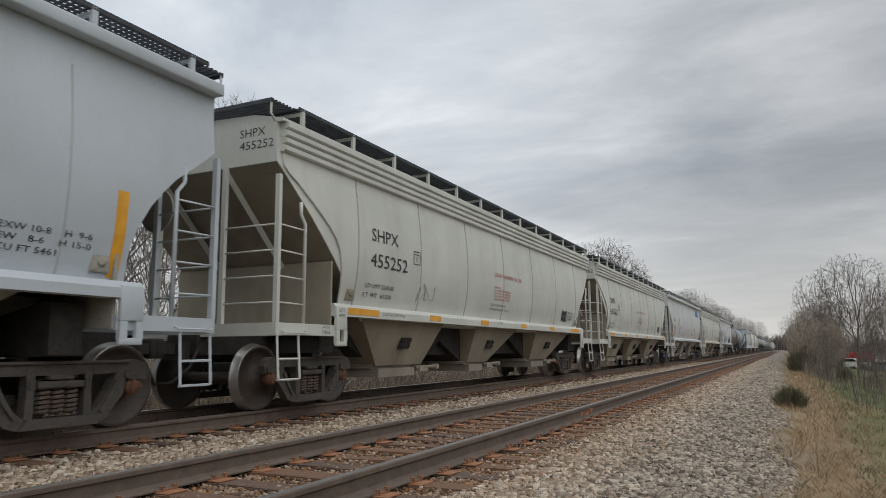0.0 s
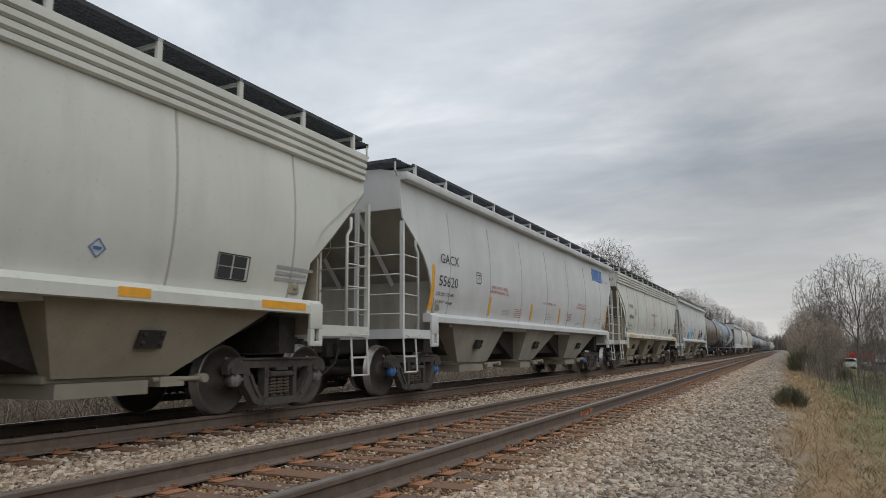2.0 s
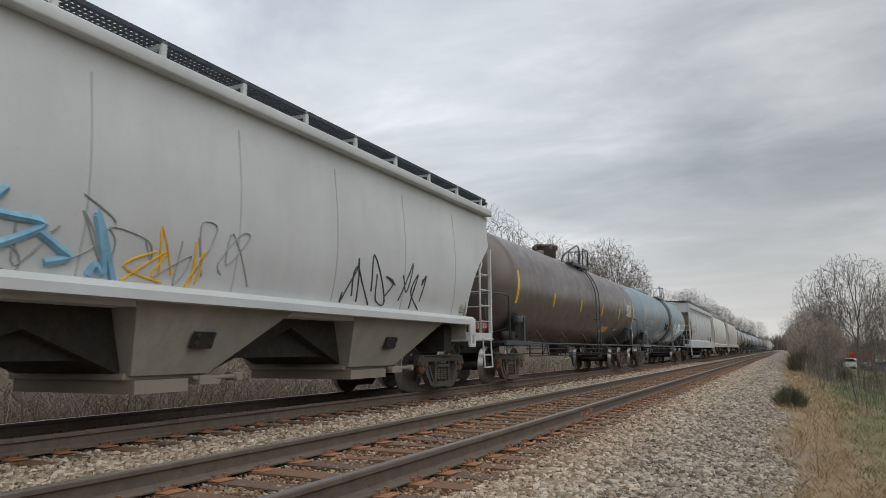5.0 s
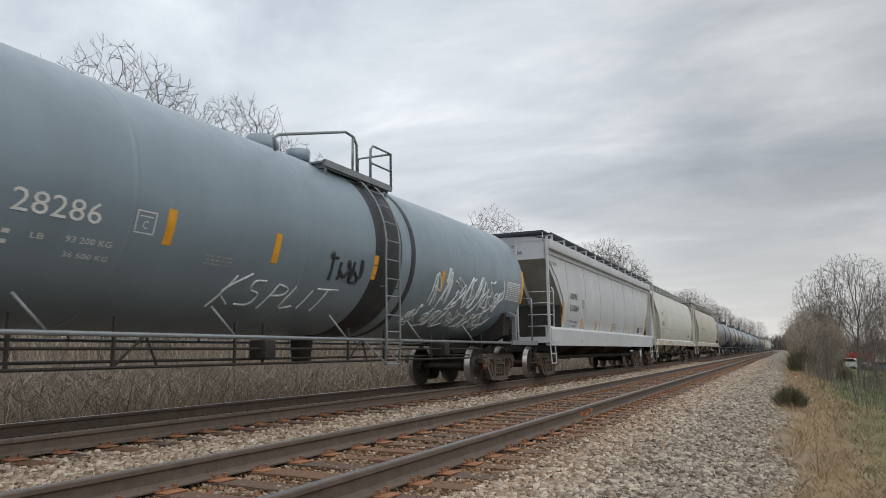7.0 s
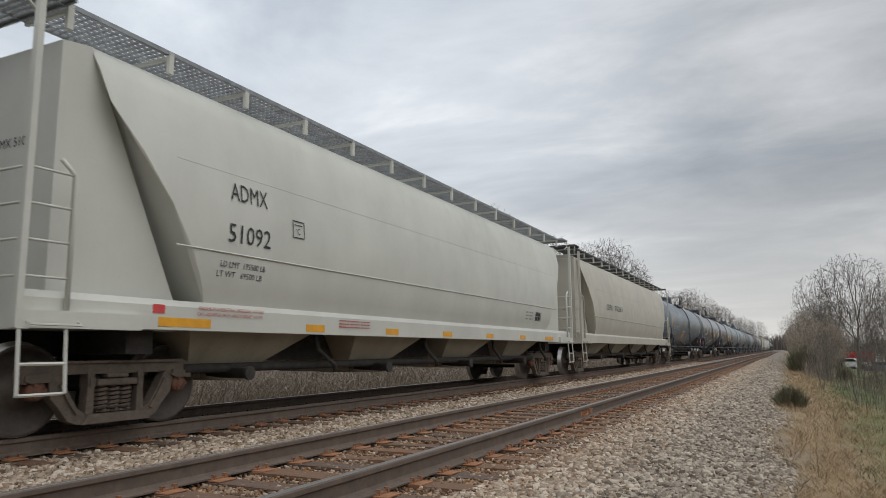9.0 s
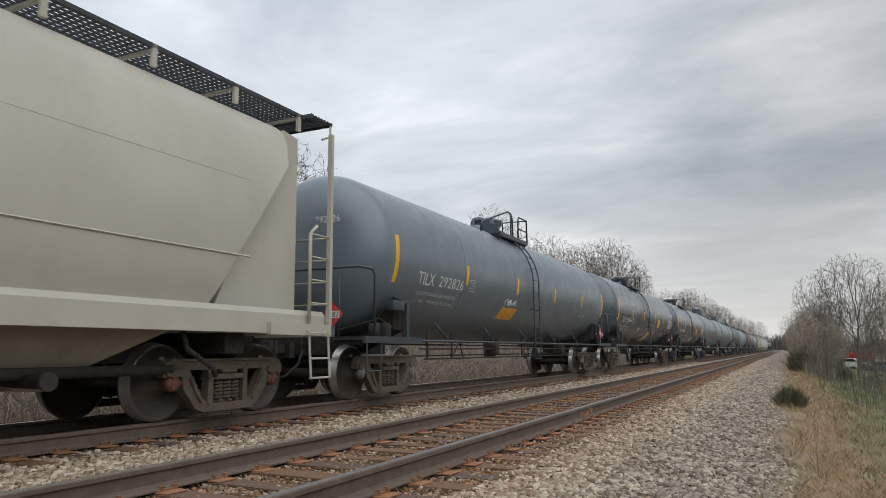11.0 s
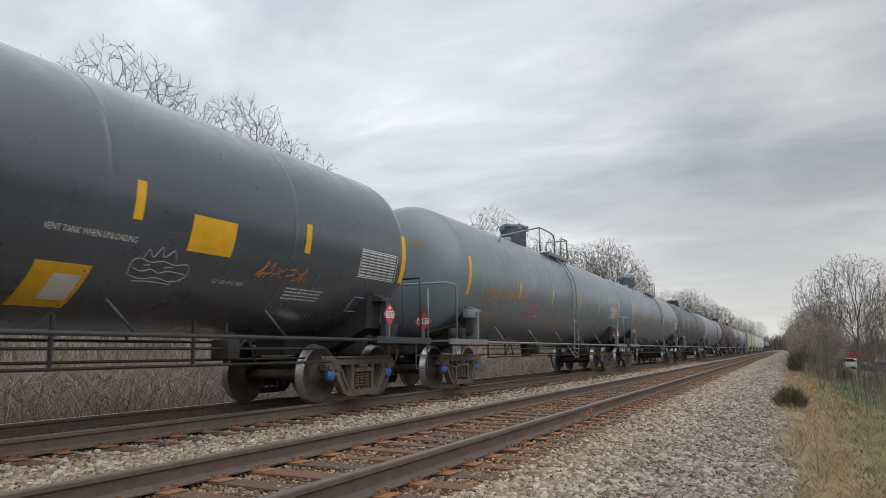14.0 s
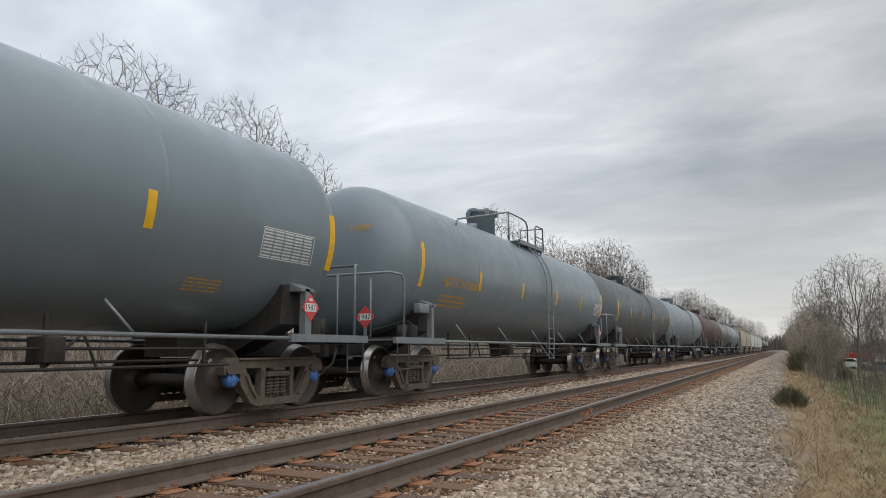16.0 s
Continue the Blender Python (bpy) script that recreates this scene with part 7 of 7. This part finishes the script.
bush(0.02, 19.5, 0.36, 0.60, M["evergreen"], "small dark evergreen shrub at the gravel edge", 11, 1500)
for k, (x, y, r, hh) in enumerate([(0.95, 50, 0.85, 2.1), (1.9, 60, 1.2, 2.2), (1.2, 70, 1.0, 2.2), (2.4, 46, 0.9, 1.3)]):
    bush(x, y, r, hh, M["evergreen"], "dark green shrub in the thicket", 20 + k, 1800)


# ---- parked cars below the bank ----
def parked_car(x, y, turn, mat, label):
    c = thing("parked_car", label, "car", "parked cars", at=pose(x, y, ground_z(x), 0, 0, turn))
    s = Shape()
    side = [(-2.2, 0.35), (-2.25, 0.75), (-2.0, 0.92), (-1.0, 1.0), (-0.4, 1.42), (1.2, 1.45), (1.9, 0.98), (2.2, 0.9), (2.25, 0.4)]
    s.prism(side, 0, -0.85, 0.85)
    part("car_body", s, mat, c)
    g = Shape()
    g.prism([(-0.82, 1.0), (-0.35, 1.36), (1.1, 1.39), (1.6, 1.0)], 0, -0.86, 0.86)
    part("windows", g, M["glass"], c)
    for sx in (-1, 1):
        for sy in (-1.4, 1.4):
            w = Shape()
            w.lathe([(-0.1, 0.2), (-0.1, 0.33), (0.1, 0.33), (0.1, 0.2)], 0, (sx * 0.8, sy, 0.33), 16)
            part("wheel", w, M["tyre"], c)


for x, y, turn, mat, lab in [(7.7, 108, 78, "car_white", "white parked estate car beyond the bank"), (9.6, 112, 84, "car_white", "white parked saloon car beyond the bank"), (11.4, 110, 80, "car_blue", "blue-grey parked car beyond the bank"), (13.6, 113, 82, "car_white", "white parked car behind bare saplings")]:
    parked_car(x, y, turn, M[mat], lab)


def trailer(x, y, length, mat, label):
    t = thing("box_trailer", label, "trailer", "parked trailers", at=pose(x, y, ground_z(x), 0, 0, -4))
    s = Shape()
    s.box(-length / 2, length / 2, -1.2, 1.2, 1.0, 2.5, 0, 0.05)
    part("box_body", s, mat, t)
    w = Shape()
    for dx in (-0.34, 0.34):
        w.lathe([(-1.1, 0.5), (1.1, 0.5)], 1, (dx * length, 0, 0.5), 16)
    part("wheel", w, M["tyre"], t)
    c = Shape()
    c.box(-length / 2 + 0.2, length / 2 - 0.2, -0.9, 0.9, 0.75, 1.05)
    part("chassis", c, M["under"], t)


trailer(9.9, 121, 3.6, M["car_red"], "red box trailer parked behind the cars")
trailer(12.1, 121, 1.5, M["car_white"], "small white box trailer behind the cars")
trailer(14.6, 121, 2.8, M["car_red"], "red box trailer at the end of the row")


# ---- what moves ----
def motions():
    times = [k / 2 for k in range(31)] + [15.1, 4.55 / 0.3, 15.2, 15.3, 16.0]
    for car, u in CARS:
        walk(car, [(t, pose(TRAIN_X, u - run(t), 0)) for t in times])
    near = {car for car, _ in CARS[:16]}
    steps = [k / FPS for k in range(457)] + [16.0]
    for car, wheelset, y in TURNING:
        if car in near:
            walk(wheelset, [(t, pose(0, y, 0.457) @ Matrix.Rotation(run(t) / 0.457, 4, "X")) for t in steps])


motions()
